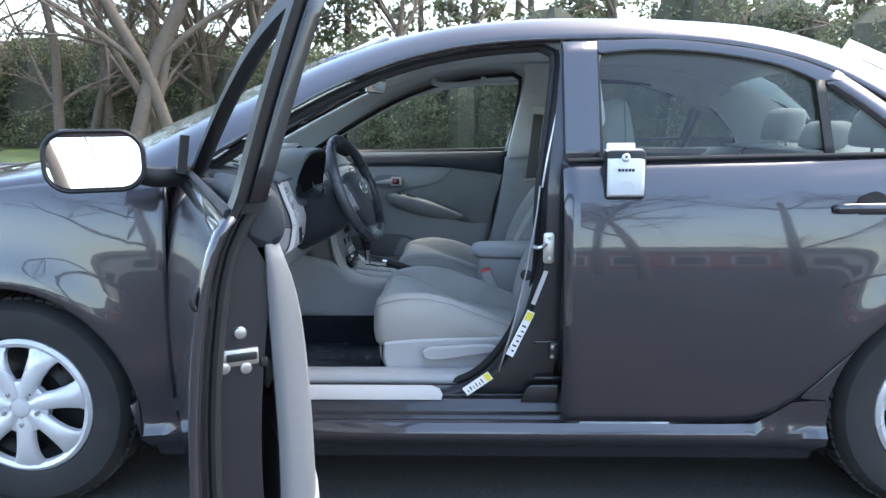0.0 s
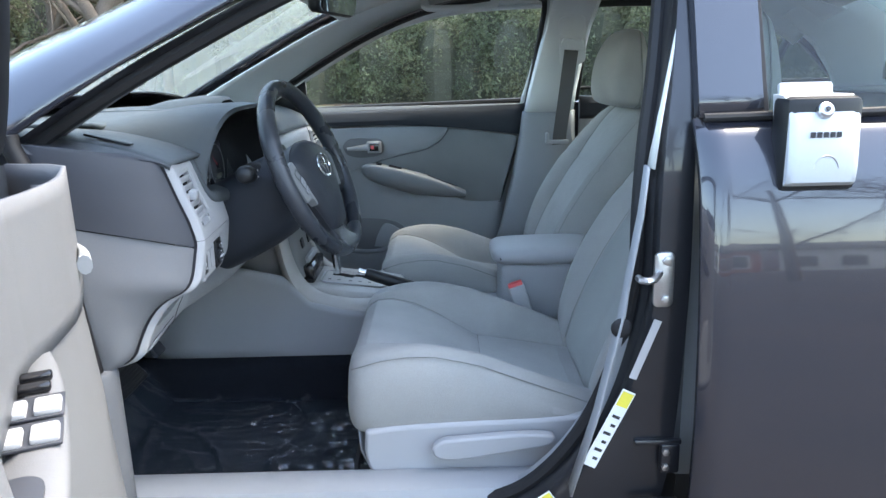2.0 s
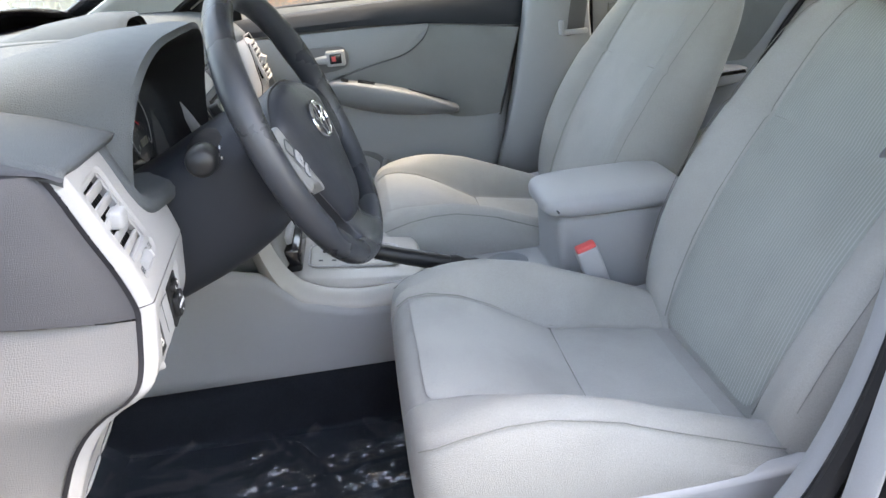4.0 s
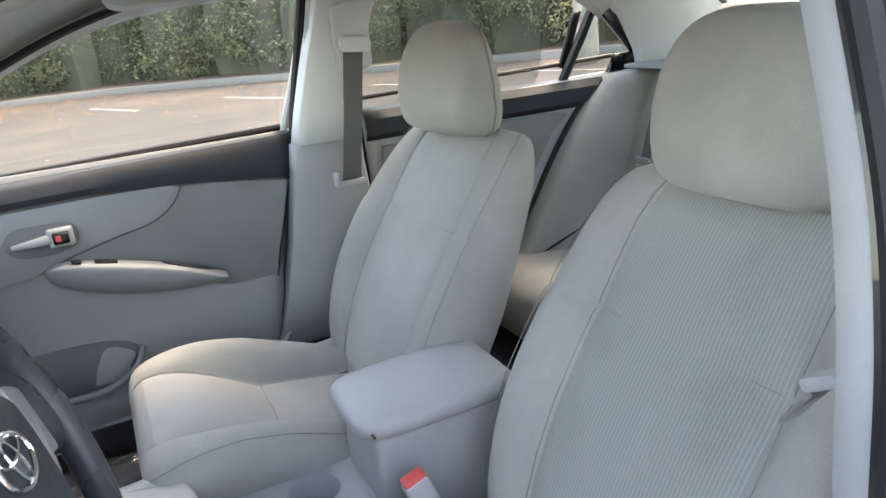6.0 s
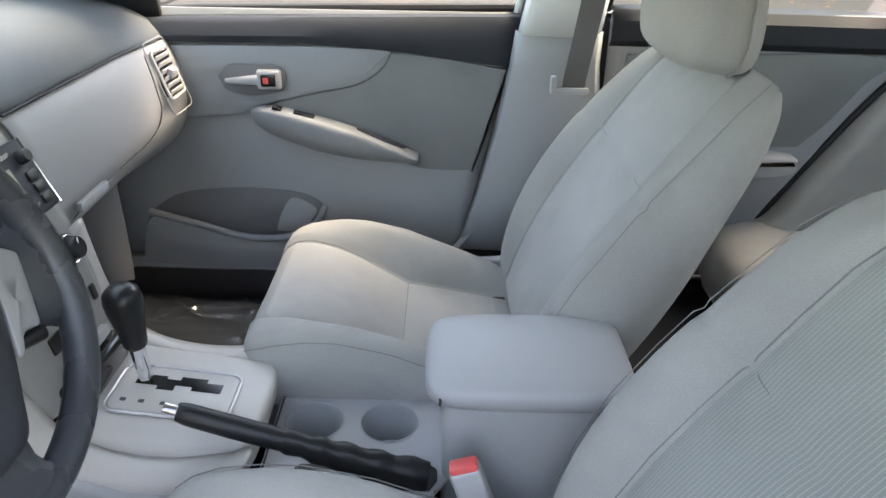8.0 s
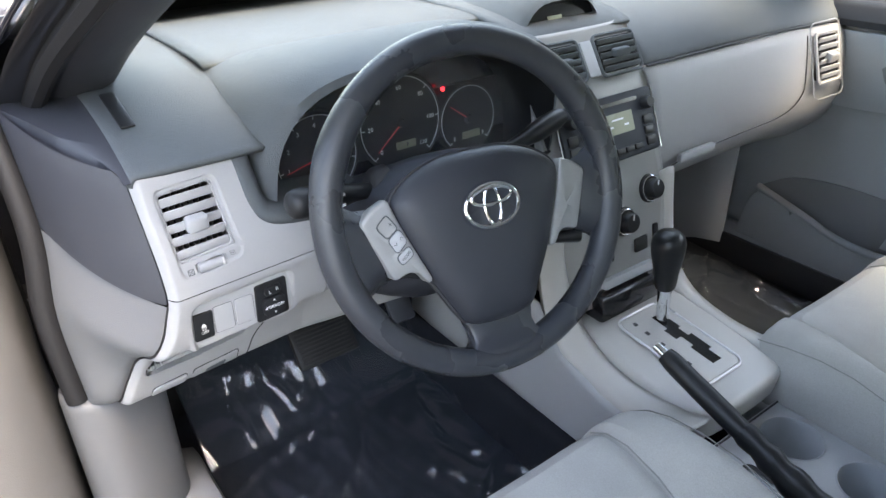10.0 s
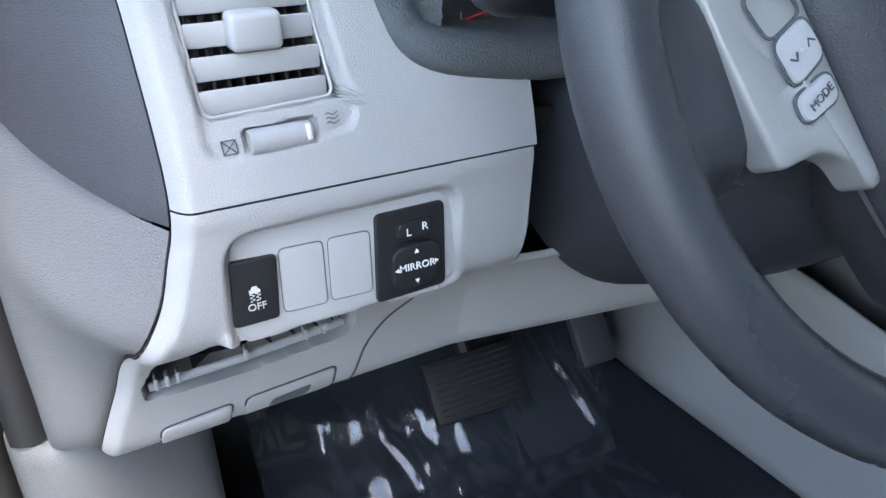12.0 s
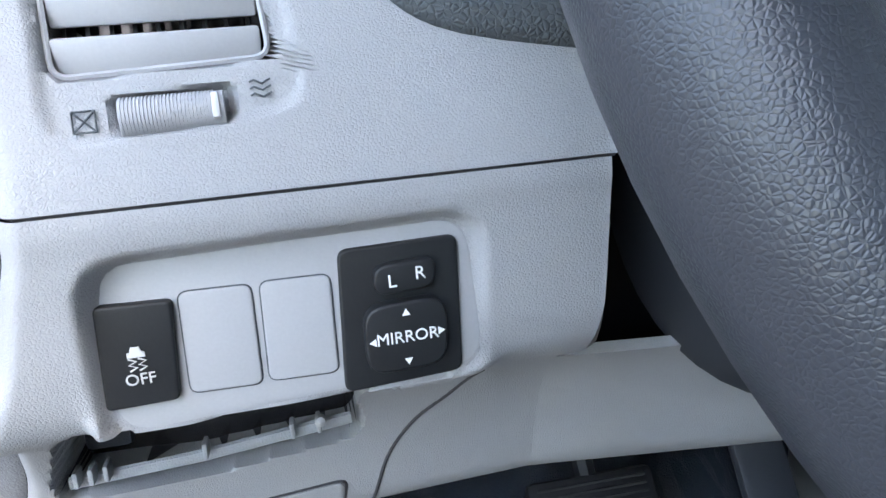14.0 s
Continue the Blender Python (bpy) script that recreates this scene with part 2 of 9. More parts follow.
M_PAINT = material("dark grey metallic paint", (0.034, 0.034, 0.044), 0.22, 0.35, vary=0.04, fine=1500, coat=1.0, rough_vary=0.03)
M_PAINT.node_tree.nodes["Principled BSDF"].inputs["Coat IOR"].default_value = 1.6
M_PAINT_IN = material("dark grey inner paint", (0.026, 0.027, 0.033), 0.35, 0.5, vary=0.06, fine=600, coat=0.6)
M_RUBBER = material("black rubber", (0.012, 0.012, 0.014), 0.62, vary=0.2, fine=400, bump=0.2, spec=0.4)
M_TYRE = material("tyre rubber", (0.018, 0.018, 0.02), 0.75, vary=0.25, big=8, fine=300, bump=0.3, tint=(0.05, 0.048, 0.045), tint_amount=0.3, tint_scale=9)
M_BLACK = material("black plastic", (0.013, 0.014, 0.016), 0.42, vary=0.12, fine=900, bump=0.15, dist=0.0003, spec=0.35)
M_GLOSS = material("glossy black plastic", (0.01, 0.01, 0.012), 0.15, vary=0.1, rough_vary=0.05)
M_COVER = material("silver painted wheel cover", (0.62, 0.63, 0.66), 0.32, 0.35, vary=0.05, fine=800, tint=(0.35, 0.34, 0.33), tint_amount=0.25, tint_scale=12)
M_CHROME = material("chrome", (0.82, 0.83, 0.85), 0.16, 1.0, vary=0.02, rough_vary=0.04)
M_STEEL = material("bare steel", (0.55, 0.55, 0.56), 0.3, 1.0, vary=0.1, fine=400)
M_MIRROR = material("mirror glass", (0.92, 0.93, 0.95), 0.01, 1.0, vary=0.005, rough_vary=0.0)
M_LIGHT = material("light grey grained plastic", (0.335, 0.340, 0.350), 0.55, vary=0.06, fine=820, bump=0.45, dist=0.00035, grain="leather", tint=(0.30, 0.297, 0.295), tint_amount=0.3, tint_scale=5)
M_LIGHT_S = material("light grey smooth plastic", (0.365, 0.369, 0.38), 0.48, vary=0.05, fine=900, bump=0.1, dist=0.0002)
M_MID = material("grey door plastic", (0.29, 0.302, 0.315), 0.55, vary=0.06, fine=600, bump=0.3, dist=0.0004, grain="leather")
M_PAD = material("slate grey dash pad", (0.078, 0.089, 0.098), 0.6, vary=0.08, fine=450, bump=0.6, dist=0.0006, grain="leather", spec=0.35, tint=(0.10, 0.108, 0.112), tint_amount=0.4, tint_scale=4)
M_DARK = material("charcoal blue plastic", (0.022, 0.026, 0.034), 0.6, vary=0.1, fine=700, bump=0.3, dist=0.0004, grain="leather", spec=0.3)
M_COLUMN = material("charcoal column plastic", (0.030, 0.034, 0.043), 0.55, vary=0.08, fine=800, bump=0.2, dist=0.0003, spec=0.25)
M_WHEEL = material("worn charcoal steering leather", (0.032, 0.036, 0.044), 0.30, vary=0.15, big=12, fine=1250, bump=0.2, dist=0.0004, grain="leather", tint=(0.070, 0.066, 0.060), tint_amount=0.5, tint_scale=9)
M_ENDCAP = material("charcoal grained plastic", (0.036, 0.039, 0.049), 0.5, vary=0.08, fine=700, bump=0.3, dist=0.0004, grain="leather")
M_MARK = material("pale grey print", (0.55, 0.55, 0.54), 0.6, vary=0.03)
M_AIRBAG = material("grained charcoal airbag skin", (0.026, 0.029, 0.037), 0.42, vary=0.08, big=8, fine=620, bump=0.25, dist=0.0004, grain="leather", spec=0.5)
M_TRIM = material("silver grey trim plastic", (0.27, 0.272, 0.275), 0.40, 0.15, vary=0.05, fine=900)
M_DOOR = material("blue grey door plastic", (0.245, 0.258, 0.272), 0.5, vary=0.06, fine=500, bump=0.35, dist=0.0004, grain="leather")
# Carries painted shade on the lower dash end, passenger handle bowl and pocket.
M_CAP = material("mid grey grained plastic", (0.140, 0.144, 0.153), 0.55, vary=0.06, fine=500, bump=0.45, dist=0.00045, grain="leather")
M_CONSOLE = material("warm light grey console plastic", (0.42, 0.405, 0.385), 0.42, vary=0.05, fine=800, bump=0.15, dist=0.0003)
M_STACK = material("satin grey stack plastic", (0.27, 0.268, 0.262), 0.38, 0.15, vary=0.05, fine=900)
M_SILVER = material("silver trim paint", (0.55, 0.555, 0.57), 0.34, 0.4, vary=0.05, fine=900)
M_HEAD = material("pale grey headliner cloth", (0.70, 0.71, 0.70), 0.95, vary=0.06, big=6, fine=900, bump=0.4, dist=0.0006, spec=0.1)
M_PILLAR = material("pale grey pillar plastic", (0.62, 0.64, 0.64), 0.6, vary=0.05, fine=700, bump=0.2, dist=0.0003)
M_CLOTH = fabric("grey seat cloth", (0.335, 0.332, 0.318))
M_INSERT = fabric("ribbed grey seat cloth", (0.285, 0.297, 0.282), lines=0.5)
M_INSERT_B = fabric("brushed grey seat cloth", (0.365, 0.365, 0.352))
M_DOORCLOTH = fabric("grey door cloth", (0.205, 0.214, 0.216))
M_SEAM = material("seam thread", (0.21, 0.21, 0.20), 0.9, vary=0.15, fine=900)
M_CARPET = material("black carpet", (0.016, 0.018, 0.023), 0.95, vary=0.3, big=20, fine=500, bump=0.8, dist=0.002, spec=0.1)
M_BELT = material("grey belt webbing", (0.115, 0.112, 0.112), 0.8, vary=0.08, fine=1200, bump=0.5, dist=0.0004)
M_RED = material("red plastic", (0.75, 0.10, 0.10), 0.35, vary=0.06)
M_WHITE = material("white print", (0.8, 0.8, 0.8), 0.6, vary=0.03)
M_YELLOW = material("yellow print", (0.8, 0.68, 0.08), 0.6, vary=0.05)
M_INK = material("dark print", (0.03, 0.03, 0.035), 0.6)
M_BOXCOVER = material("silver grey lock box cover", (0.52, 0.54, 0.57), 0.4, 0.15, vary=0.05, fine=700)
M_BUTTON = material("soft grey button", (0.36, 0.365, 0.38), 0.5, vary=0.04)
M_LCD = material("grey green display", (0.30, 0.31, 0.22), 0.3, vary=0.05)
M_NEEDLE = glow("red needle", (0.55, 0.04, 0.05), 0.02)
M_LAMP = glow("red warning lamp", (1.0, 0.03, 0.05), 0.35)
M_PANE = pane("clear green glass", (0.92, 0.965, 0.94))
M_SCREEN = pane("windscreen glass with reflection haze", (0.90, 0.955, 0.93))
M_PANE_D = pane("tinted glass", (0.58, 0.64, 0.62))
M_LENS = pane("gauge lens", (0.85, 0.85, 0.86), 1.4)
M_FILM = pane("protective clear film", (0.95, 0.96, 0.98), 1.62, 0.05)
def milky(m, colour, amount, kind="ShaderNodeBsdfDiffuse"):
    """A faint pale haze: milky plastic in the film, painted reflection on windscreen and lens."""
    n, l = m.node_tree.nodes, m.node_tree.links
    d, mx = n.new(kind), n.new("ShaderNodeMixShader")
    d.inputs["Color"].default_value = (*colour, 1)
    mx.inputs[0].default_value = amount
    out = n["Material Output"].inputs["Surface"]
    l.new(out.links[0].from_socket, mx.inputs[1])
    l.new(d.outputs[0], mx.inputs[2])
    l.new(mx.outputs[0], out)


milky(M_FILM, (0.45, 0.55, 0.68), 0.03)
# Pale translucent share imitates the grazing reflection seen on the windscreen.
milky(M_SCREEN, (0.62, 0.72, 0.68), 0.14, "ShaderNodeBsdfTranslucent")
# Grey share in the lens lifts the dials like a reflection on it.
milky(M_LENS, (0.5, 0.5, 0.55), 0.05)

# ---------------------------------------------------------------- ground
def asphalt():
    m = material("worn asphalt", (0.058, 0.056, 0.055), 0.9, vary=0.25, big=0.6, fine=120, bump=0.7, dist=0.006, spec=0.12, tint=(0.115, 0.092, 0.08), tint_amount=0.55, tint_scale=0.35)
    n, l = m.node_tree.nodes, m.node_tree.links
    p = n["Principled BSDF"]
    old = p.inputs["Base Color"].links[0].from_socket
    co = n.new("ShaderNodeTexCoord")
    v = n.new("ShaderNodeTexVoronoi")
    v.inputs["Scale"].default_value = 140
    l.new(co.outputs["Object"], v.inputs["Vector"])
    r = n.new("ShaderNodeMapRange")
    r.inputs["From Min"].default_value, r.inputs["From Max"].default_value, r.inputs["To Min"].default_value, r.inputs["To Max"].default_value = 0.0, 0.32, 0.75, 0.0
    l.new(v.outputs["Distance"], r.inputs["Value"])
    w = n.new("ShaderNodeTexWhiteNoise")
    l.new(v.outputs["Position"], w.inputs["Vector"])
    gt = n.new("ShaderNodeMath")
    gt.operation, gt.inputs[1].default_value = "GREATER_THAN", 0.6
    l.new(w.outputs["Value"], gt.inputs[0])
    mu = n.new("ShaderNodeMath")
    mu.operation = "MULTIPLY"
    l.new(r.outputs["Result"], mu.inputs[0])
    l.new(gt.outputs[0], mu.inputs[1])
    mx = n.new("ShaderNodeMix")
    mx.data_type = "RGBA"
    mx.inputs["B"].default_value = (0.2, 0.195, 0.19, 1)
    l.new(mu.outputs[0], mx.inputs["Factor"])
    l.new(old, mx.inputs["A"])
    l.new(mx.outputs["Result"], p.inputs["Base Color"])
    return m


M_ASPHALT = asphalt()
M_LINE = material("worn white road paint", (0.25, 0.24, 0.23), 0.8, vary=0.2, big=4, fine=60, tint=(0.10, 0.09, 0.085), tint_amount=0.8, tint_scale=6)
M_KERB = material("weathered concrete", (0.15, 0.138, 0.125), 0.9, vary=0.15, big=2, fine=80, bump=0.5, dist=0.004)
M_SOIL = material("leaf littered soil", (0.12, 0.078, 0.052), 0.95, vary=0.35, big=1.5, fine=25, bump=0.8, dist=0.03, tint=(0.09, 0.10, 0.04), tint_amount=0.6, tint_scale=0.5)
M_GRASS = material("short grass", (0.12, 0.16, 0.05), 0.95, vary=0.3, big=2, fine=60, bump=0.6, dist=0.02)


def ground():
    s = 900.0
    part("ground", from_data([(-s, -s, 0), (s, -s, 0), (s, s, 0), (-s, s, 0)], [(0, 1, 2, 3)]), M_ASPHALT, None,
         "dark worn asphalt car park with scattered pale grit", category="ground", kind="structure")
    # planted strip behind the kerb
    edge = [(-40, 22.5), (-14, 19.5), (-6, 19.8), (0.8, 20.2), (5.0, 17.0), (9.5, 12.8), (14, 9.0), (30, -2), (60, -20)]
    e = spline([(x, y) for x, y in edge], 6)
    top = [[Vector((x, y, 0.13)), Vector((x + 6, y + 8, 0.35)), Vector((x + 60, y + 90, 1.5))] for x, y in e]
    part("verge", loft(top), M_SOIL, None, "brown leaf litter bank under the hedge", category="ground", kind="structure")
    ring = [[Vector((x - 0.10, y - 0.12, 0.0)), Vector((x - 0.085, y - 0.105, 0.13)), Vector((x - 0.07, y - 0.09, 0.15)), Vector((x + 0.03, y + 0.04, 0.15)), Vector((x + 0.05, y + 0.06, 0.0))] for x, y in e]
    part("kerb", loft(ring), M_KERB, None, "weathered concrete kerb along the planted bank", category="kerb", kind="structure")
    for i in range(8):
        x0, y0 = -6.0 + 2.35 * i, 18.2 - 0.1 * i - max(0, i - 2) * 1.75
        d = Vector((0.35, -0.94, 0)).normalized()
        sd = Vector((0.94, 0.35, 0)).normalized() * 0.055
        a, b = Vector((x0, y0, 0.004)), Vector((x0, y0, 0.004)) + d * 2.2
        part("parking_line", from_data([a - sd, a + sd, b + sd, b - sd], [(0, 1, 2, 3)]), M_LINE, None, "worn white painted parking bay line", category="road marking", kind="structure")

    # grass island with a rounded kerb
    isle = spline([(-14, 15.2), (-9, 15.6), (-4, 16.2), (-2.2, 16.7), (-1.66, 17.4), (-1.58, 18.6), (-1.9, 22), (-2.4, 28)], 6)
    part("grass_island", loft([[Vector((x, y, 0.14)), Vector((x - 3.0, y + 2.0, 0.16)), Vector((x - 12, y + 9, 0.3))] for x, y in isle]), M_GRASS, None, "short grass island with fallen leaves", category="ground", kind="structure")
    rim = [[Vector((x + 0.10, y - 0.10, 0.0)), Vector((x + 0.09, y - 0.09, 0.13)), Vector((x + 0.07, y - 0.07, 0.152)), Vector((x - 0.03, y + 0.03, 0.152)), Vector((x - 0.05, y + 0.05, 0.0))] for x, y in isle]
    part("kerb", loft(rim), M_KERB, None, "weathered concrete kerb round the grass island", category="kerb", kind="structure")


ground()

# ---------------------------------------------------------------- the car: shell
MID = 0.86                                      # the car's middle line, y
car = hollow("car", (1.3, MID, 0.0), "dark grey metallic four-door saloon with the driver's door open", "car")
side_table = curve_of([(0.14, 0.075), (0.19, 0.045), (0.225, 0.0), (0.25, -0.013), (0.268, -0.006), (0.285, 0.004), (0.35, -0.004), (0.45, -0.015), (0.55, -0.02),
                       (0.65, -0.017), (0.74, -0.0095), (0.82, 0.001), (0.89, 0.014), (0.94, 0.030), (0.98, 0.052), (1.0, 0.066), (1.15, 0.116), (1.30, 0.172), (1.40, 0.22)])


def side_y(x, z):
    """The outer skin of the left side."""
    y = side_table(z)
    if x < 0.25:
        y += 0.16 * ((0.25 - x) / 1.05) ** 2.2
    if x > 2.45:
        y += 0.15 * ((x - 2.45) / 1.05) ** 2.2
    for cx in (0.0, 2.6):
        d = math.hypot(x - cx, z - 0.31)
        y -= 0.016 * math.exp(-((d - 0.37) / 0.075) ** 2) * (1 if z > 0.2 else 0)
    return y


def flip(bm):
    """The same on the car's right side."""
    bm.transform(Matrix.Translation((0, 2 * MID, 0)) @ Matrix.Diagonal((1, -1, 1, 1)))
    bmesh.ops.reverse_faces(bm, faces=bm.faces)
    return bm


def skin(xs, lo, hi, nz=18, inset=0.0):
    cols = []
    for x in xs:
        a, b = lo(x), hi(x)
        cols.append([Vector((x, side_y(x, a + (b - a) * k / nz) + inset, a + (b - a) * k / nz)) for k in range(nz + 1)])
    return loft(cols)


def span(a, b, n):
    return [a + (b - a) * k / n for k in range(n + 1)]


def arch(cx, r, floor):
    return lambda x: 0.31 + math.sqrt(max(r * r - (x - cx) ** 2, 0)) if abs(x - cx) < r else floor


ARCH = 0.365
hood_line = curve_of([(-0.85, 0.66), (-0.75, 0.74), (-0.55, 0.83), (-0.3, 0.895), (0.0, 0.94), (0.25, 0.965), (0.40, 0.975), (0.52, 0.985)])
door_low = curve_of([(1.5, 0.287), (1.9, 0.287), (2.0, 0.288), (2.06, 0.297), (2.11, 0.322), (2.17, 0.375), (2.26, 0.479), (2.36, 0.578), (2.44, 0.66), (2.49, 0.74)])
belt = lambda x: 0.999 + 0.012 * (x - 1.5)

# fender, with the wheel arch cut out
fl = arch(0.0, ARCH, 0.235)
xs = sorted(set(span(-0.82, -ARCH, 8) + [-ARCH + 0.003] + [ARCH * math.sin(a) for a in span(-1.5, 1.5, 22)] + [ARCH - 0.003] + span(ARCH, 0.468, 4)))
part("front_fender", skin(xs, fl, lambda x: hood_line(x)), M_PAINT, car, "dark grey front wing with a flared wheel arch", solid=0.004)
part("front_fender", flip(skin(xs, fl, lambda x: hood_line(x))), M_PAINT, car, solid=0.004)
# rear door skins
xs = span(1.532, 2.05, 12) + span(2.08, 2.485, 16)
rear_door = part("rear_door", skin(xs, door_low, belt, 26), M_PAINT, car, "closed dark grey rear door with a bright sky reflection", solid=0.012, offset=-1)
part("rear_door", flip(skin(xs, door_low, lambda x: belt(x) - 0.045, 26)), M_PAINT, car, solid=0.012)
xs2 = span(0.472, 1.527, 24)
front_door_right = part("front_door", flip(skin(xs2, lambda x: 0.287, lambda x: min(belt(x), hood_line(min(x, 0.52)) + 0.02) - 0.05, 26)), M_PAINT, car, "closed dark grey front passenger door", solid=0.012)
# quarter panels
quart_top = curve_of([(2.3, 1.01), (2.5, 1.015), (2.7, 1.02), (3.0, 1.02), (3.3, 1.01), (3.42, 0.98), (3.5, 0.9)])


def quarter_low(x):
    ar = 0.31 + math.sqrt(max(ARCH * ARCH - (x - 2.6) ** 2, 0))
    if x < 2.6 - ARCH:
        return max(door_low(x) + 0.007, 0.365)
    dl = door_low(x) + 0.007 if x < 2.488 else 0
    return max(ar if x < 2.6 + ARCH else 0.26, dl)


xs = sorted(set(span(2.172, 2.6 - ARCH - 0.002, 4) + [2.6 + ARCH * math.sin(a) for a in span(-1.5, 1.5, 26)] + [2.489, 2.4935] + span(2.6 + ARCH + 0.003, 3.48, 10)))


def quarter():
    cols = []
    for x in xs:
        if x < 2.49:                             # the strip between the door's slanted edge and the arch
            a = quarter_arch(x)
            b = door_low(x) - 0.006
        else:
            a, b = quarter_low(x), quart_top(x)
        b = max(b, a + 0.002)
        cols.append([Vector((x, side_y(x, a + (b - a) * k / 16), a + (b - a) * k / 16)) for k in range(17)])
    return loft(cols)


def quarter_arch(x):
    return 0.31 + math.sqrt(max(ARCH * ARCH - (x - 2.6) ** 2, 0)) if x > 2.6 - ARCH else 0.362


part("rear_quarter_panel", quarter(), M_PAINT, car, "dark grey rear wing round the wheel arch", solid=0.004)
part("rear_quarter_panel", flip(quarter()), M_PAINT, car, solid=0.004)


def rocker():
    cols = []
    for x in span(0.372, 2.245, 40):
        top = min(0.282, door_low(max(x, 1.5)) - 0.006) if x < 2.06 else min(door_low(x) - 0.007, 0.358)
        if x < 0.472:
            top = 0.355
        zs = span(0.15, top, 12)
        cols.append([Vector((x, 0.12, 0.155))] + [Vector((x, side_y(x, z), z)) for z in zs] + [Vector((x, side_y(x, top) + 0.03, top + 0.001))])
    return loft(cols)


part("rocker_panel", rocker(), M_PAINT, car, "glossy dark grey sill panel with a bright edge")
part("rocker_panel", flip(rocker()), M_PAINT, car)

# roof rails: pairs of the door opening's upper edge and the roof's edge
PAIRS = [((0.42, 0.905, 0.05), (0.20, 0.965, 0.13)), ((0.51, 0.970, 0.07), (0.30, 1.015, 0.175)), ((0.65, 1.060, 0.09), (0.47, 1.103, 0.22)), ((0.775, 1.133, 0.12), (0.63, 1.180, 0.27)),
         ((0.924, 1.209, 0.15), (0.83, 1.272, 0.30)), ((1.08, 1.269, 0.18), (1.03, 1.338, 0.315)), ((1.236, 1.305, 0.20), (1.21, 1.375, 0.32)),
         ((1.393, 1.322, 0.205), (1.38, 1.391, 0.325)), ((1.557, 1.326, 0.205), (1.56, 1.397, 0.325)), ((1.84, 1.322, 0.20), (1.88, 1.386, 0.325)),
         ((2.07, 1.292, 0.19), (2.13, 1.363, 0.325)), ((2.26, 1.235, 0.165), (2.31, 1.322, 0.33)), ((2.43, 1.135, 0.125), (2.52, 1.238, 0.33)), ((2.56, 1.022, 0.075), (2.78, 1.105, 0.29)), ((2.60, 1.0, 0.07), (2.95, 1.03, 0.25))]
LO = [Vector((p[0], p[2], p[1])) for p, q in PAIRS]
HI = [Vector((q[0], q[2], q[1])) for p, q in PAIRS]
LO_S = [Vector(p) for p in spline(LO, 6)]
HI_S = [Vector(p) for p in spline(HI, 6)]


def rail(inset=0.0, bulge=0.022, t0=0.0, x1=9.0):
    rings = []
    for a, b in [q for q in zip(LO_S, HI_S) if q[0].x < x1]:
        d = b - a
        out = Vector((0, -d.z, d.y)).normalized()
        rings.append([a + d * t + out * (bulge * math.sin(math.pi * t) - inset) for t in span(t0, 1, 8)])
    return loft(rings)


part("roof_rail", rail(), M_PAINT, car, "dark grey roof edge and windscreen pillar", solid=0.005)
part("roof_rail", flip(rail()), M_PAINT, car, solid=0.005)


def across(a, crown, n=20, bow=0.0):
    """Points from the left roof edge to the right one."""
    out = []
    for k in range(n + 1):
        t = k / n
        s = 4 * t * (1 - t)
        out.append(Vector((a.x - bow * s, a.y + (2 * MID - 2 * a.y) * t, a.z + crown * s ** 0.9)))
    return out


def by_x(seq, x):
    for a, b in zip(seq, seq[1:]):
        if a.x <= x <= b.x:
            return a + (b - a) * ((x - a.x) / (b.x - a.x or 1))
    return seq[-1] if x > seq[-1].x else seq[0]


roof_x = span(0.86, 2.34, 26)
part("roof", loft([across(by_x(HI_S, x), 0.036, 20, 0.10 * max(0, (1.2 - x) / 0.34) - 0.07 * max(0, (x - 2.0) / 0.34)) for x in roof_x]), M_PAINT, car, "dark grey painted roof", solid=0.006)
part("windscreen", loft([across(by_x(HI_S, x), 0.030 + 0.006 * (x - 0.3) / 0.56, 20, 0.10 + 0.12 * (0.86 - x) / 0.6) for x in span(0.25, 0.856, 12)]), M_SCREEN, car, "green laminated windscreen with a reflected haze mixed in")
part("rear_window", loft([across(by_x(HI_S, x), 0.036 - 0.01 * (x - 2.34) / 0.5, 20, -0.07 - 0.10 * (x - 2.34) / 0.5) for x in span(2.344, 2.84, 12)]), M_PANE_D, car, "sloping rear window speckled with water drops")
part("bonnet", loft([[Vector((x, side_y(x, hood_line(x)) + 0.01 + (2 * MID - 2 * (side_y(x, hood_line(x)) + 0.01)) * t, hood_line(x) + 0.002 + (0.07 if x > -0.7 else 0.03) * (1 - (2 * t - 1) ** 4))) for t in span(0, 1, 20)] for x in span(-0.83, 0.30, 16)]), M_PAINT, car, "dark grey bonnet", solid=0.004)
part("boot_lid", loft([[Vector((x, 0.20 + (2 * MID - 0.40) * t, 1.03 + 0.03 * (1 - (2 * t - 1) ** 4) - 0.25 * max(0, x - 3.35))) for t in span(0, 1, 12)] for x in span(2.84, 3.5, 8)]), M_PAINT, car, "dark grey boot lid", solid=0.004)
for bx, sx in ((-0.84, -1), (3.5, 1)):
    part("bumper", loft([[Vector((bx + sx * 0.14 * math.sin(math.pi * t) * (0.5 + 0.5 * math.sin(math.pi * k / 8)), 0.16 + (2 * MID - 0.32) * t, 0.2 + 0.72 * k / 8)) for t in span(0, 1, 16)] for k in range(9)]), M_PAINT, car, "dark grey bumper", solid=0.004)
part("underbody", box((1.3, MID, 0.19), (4.2, 1.45, 0.05), 0.02), M_BLACK, car)


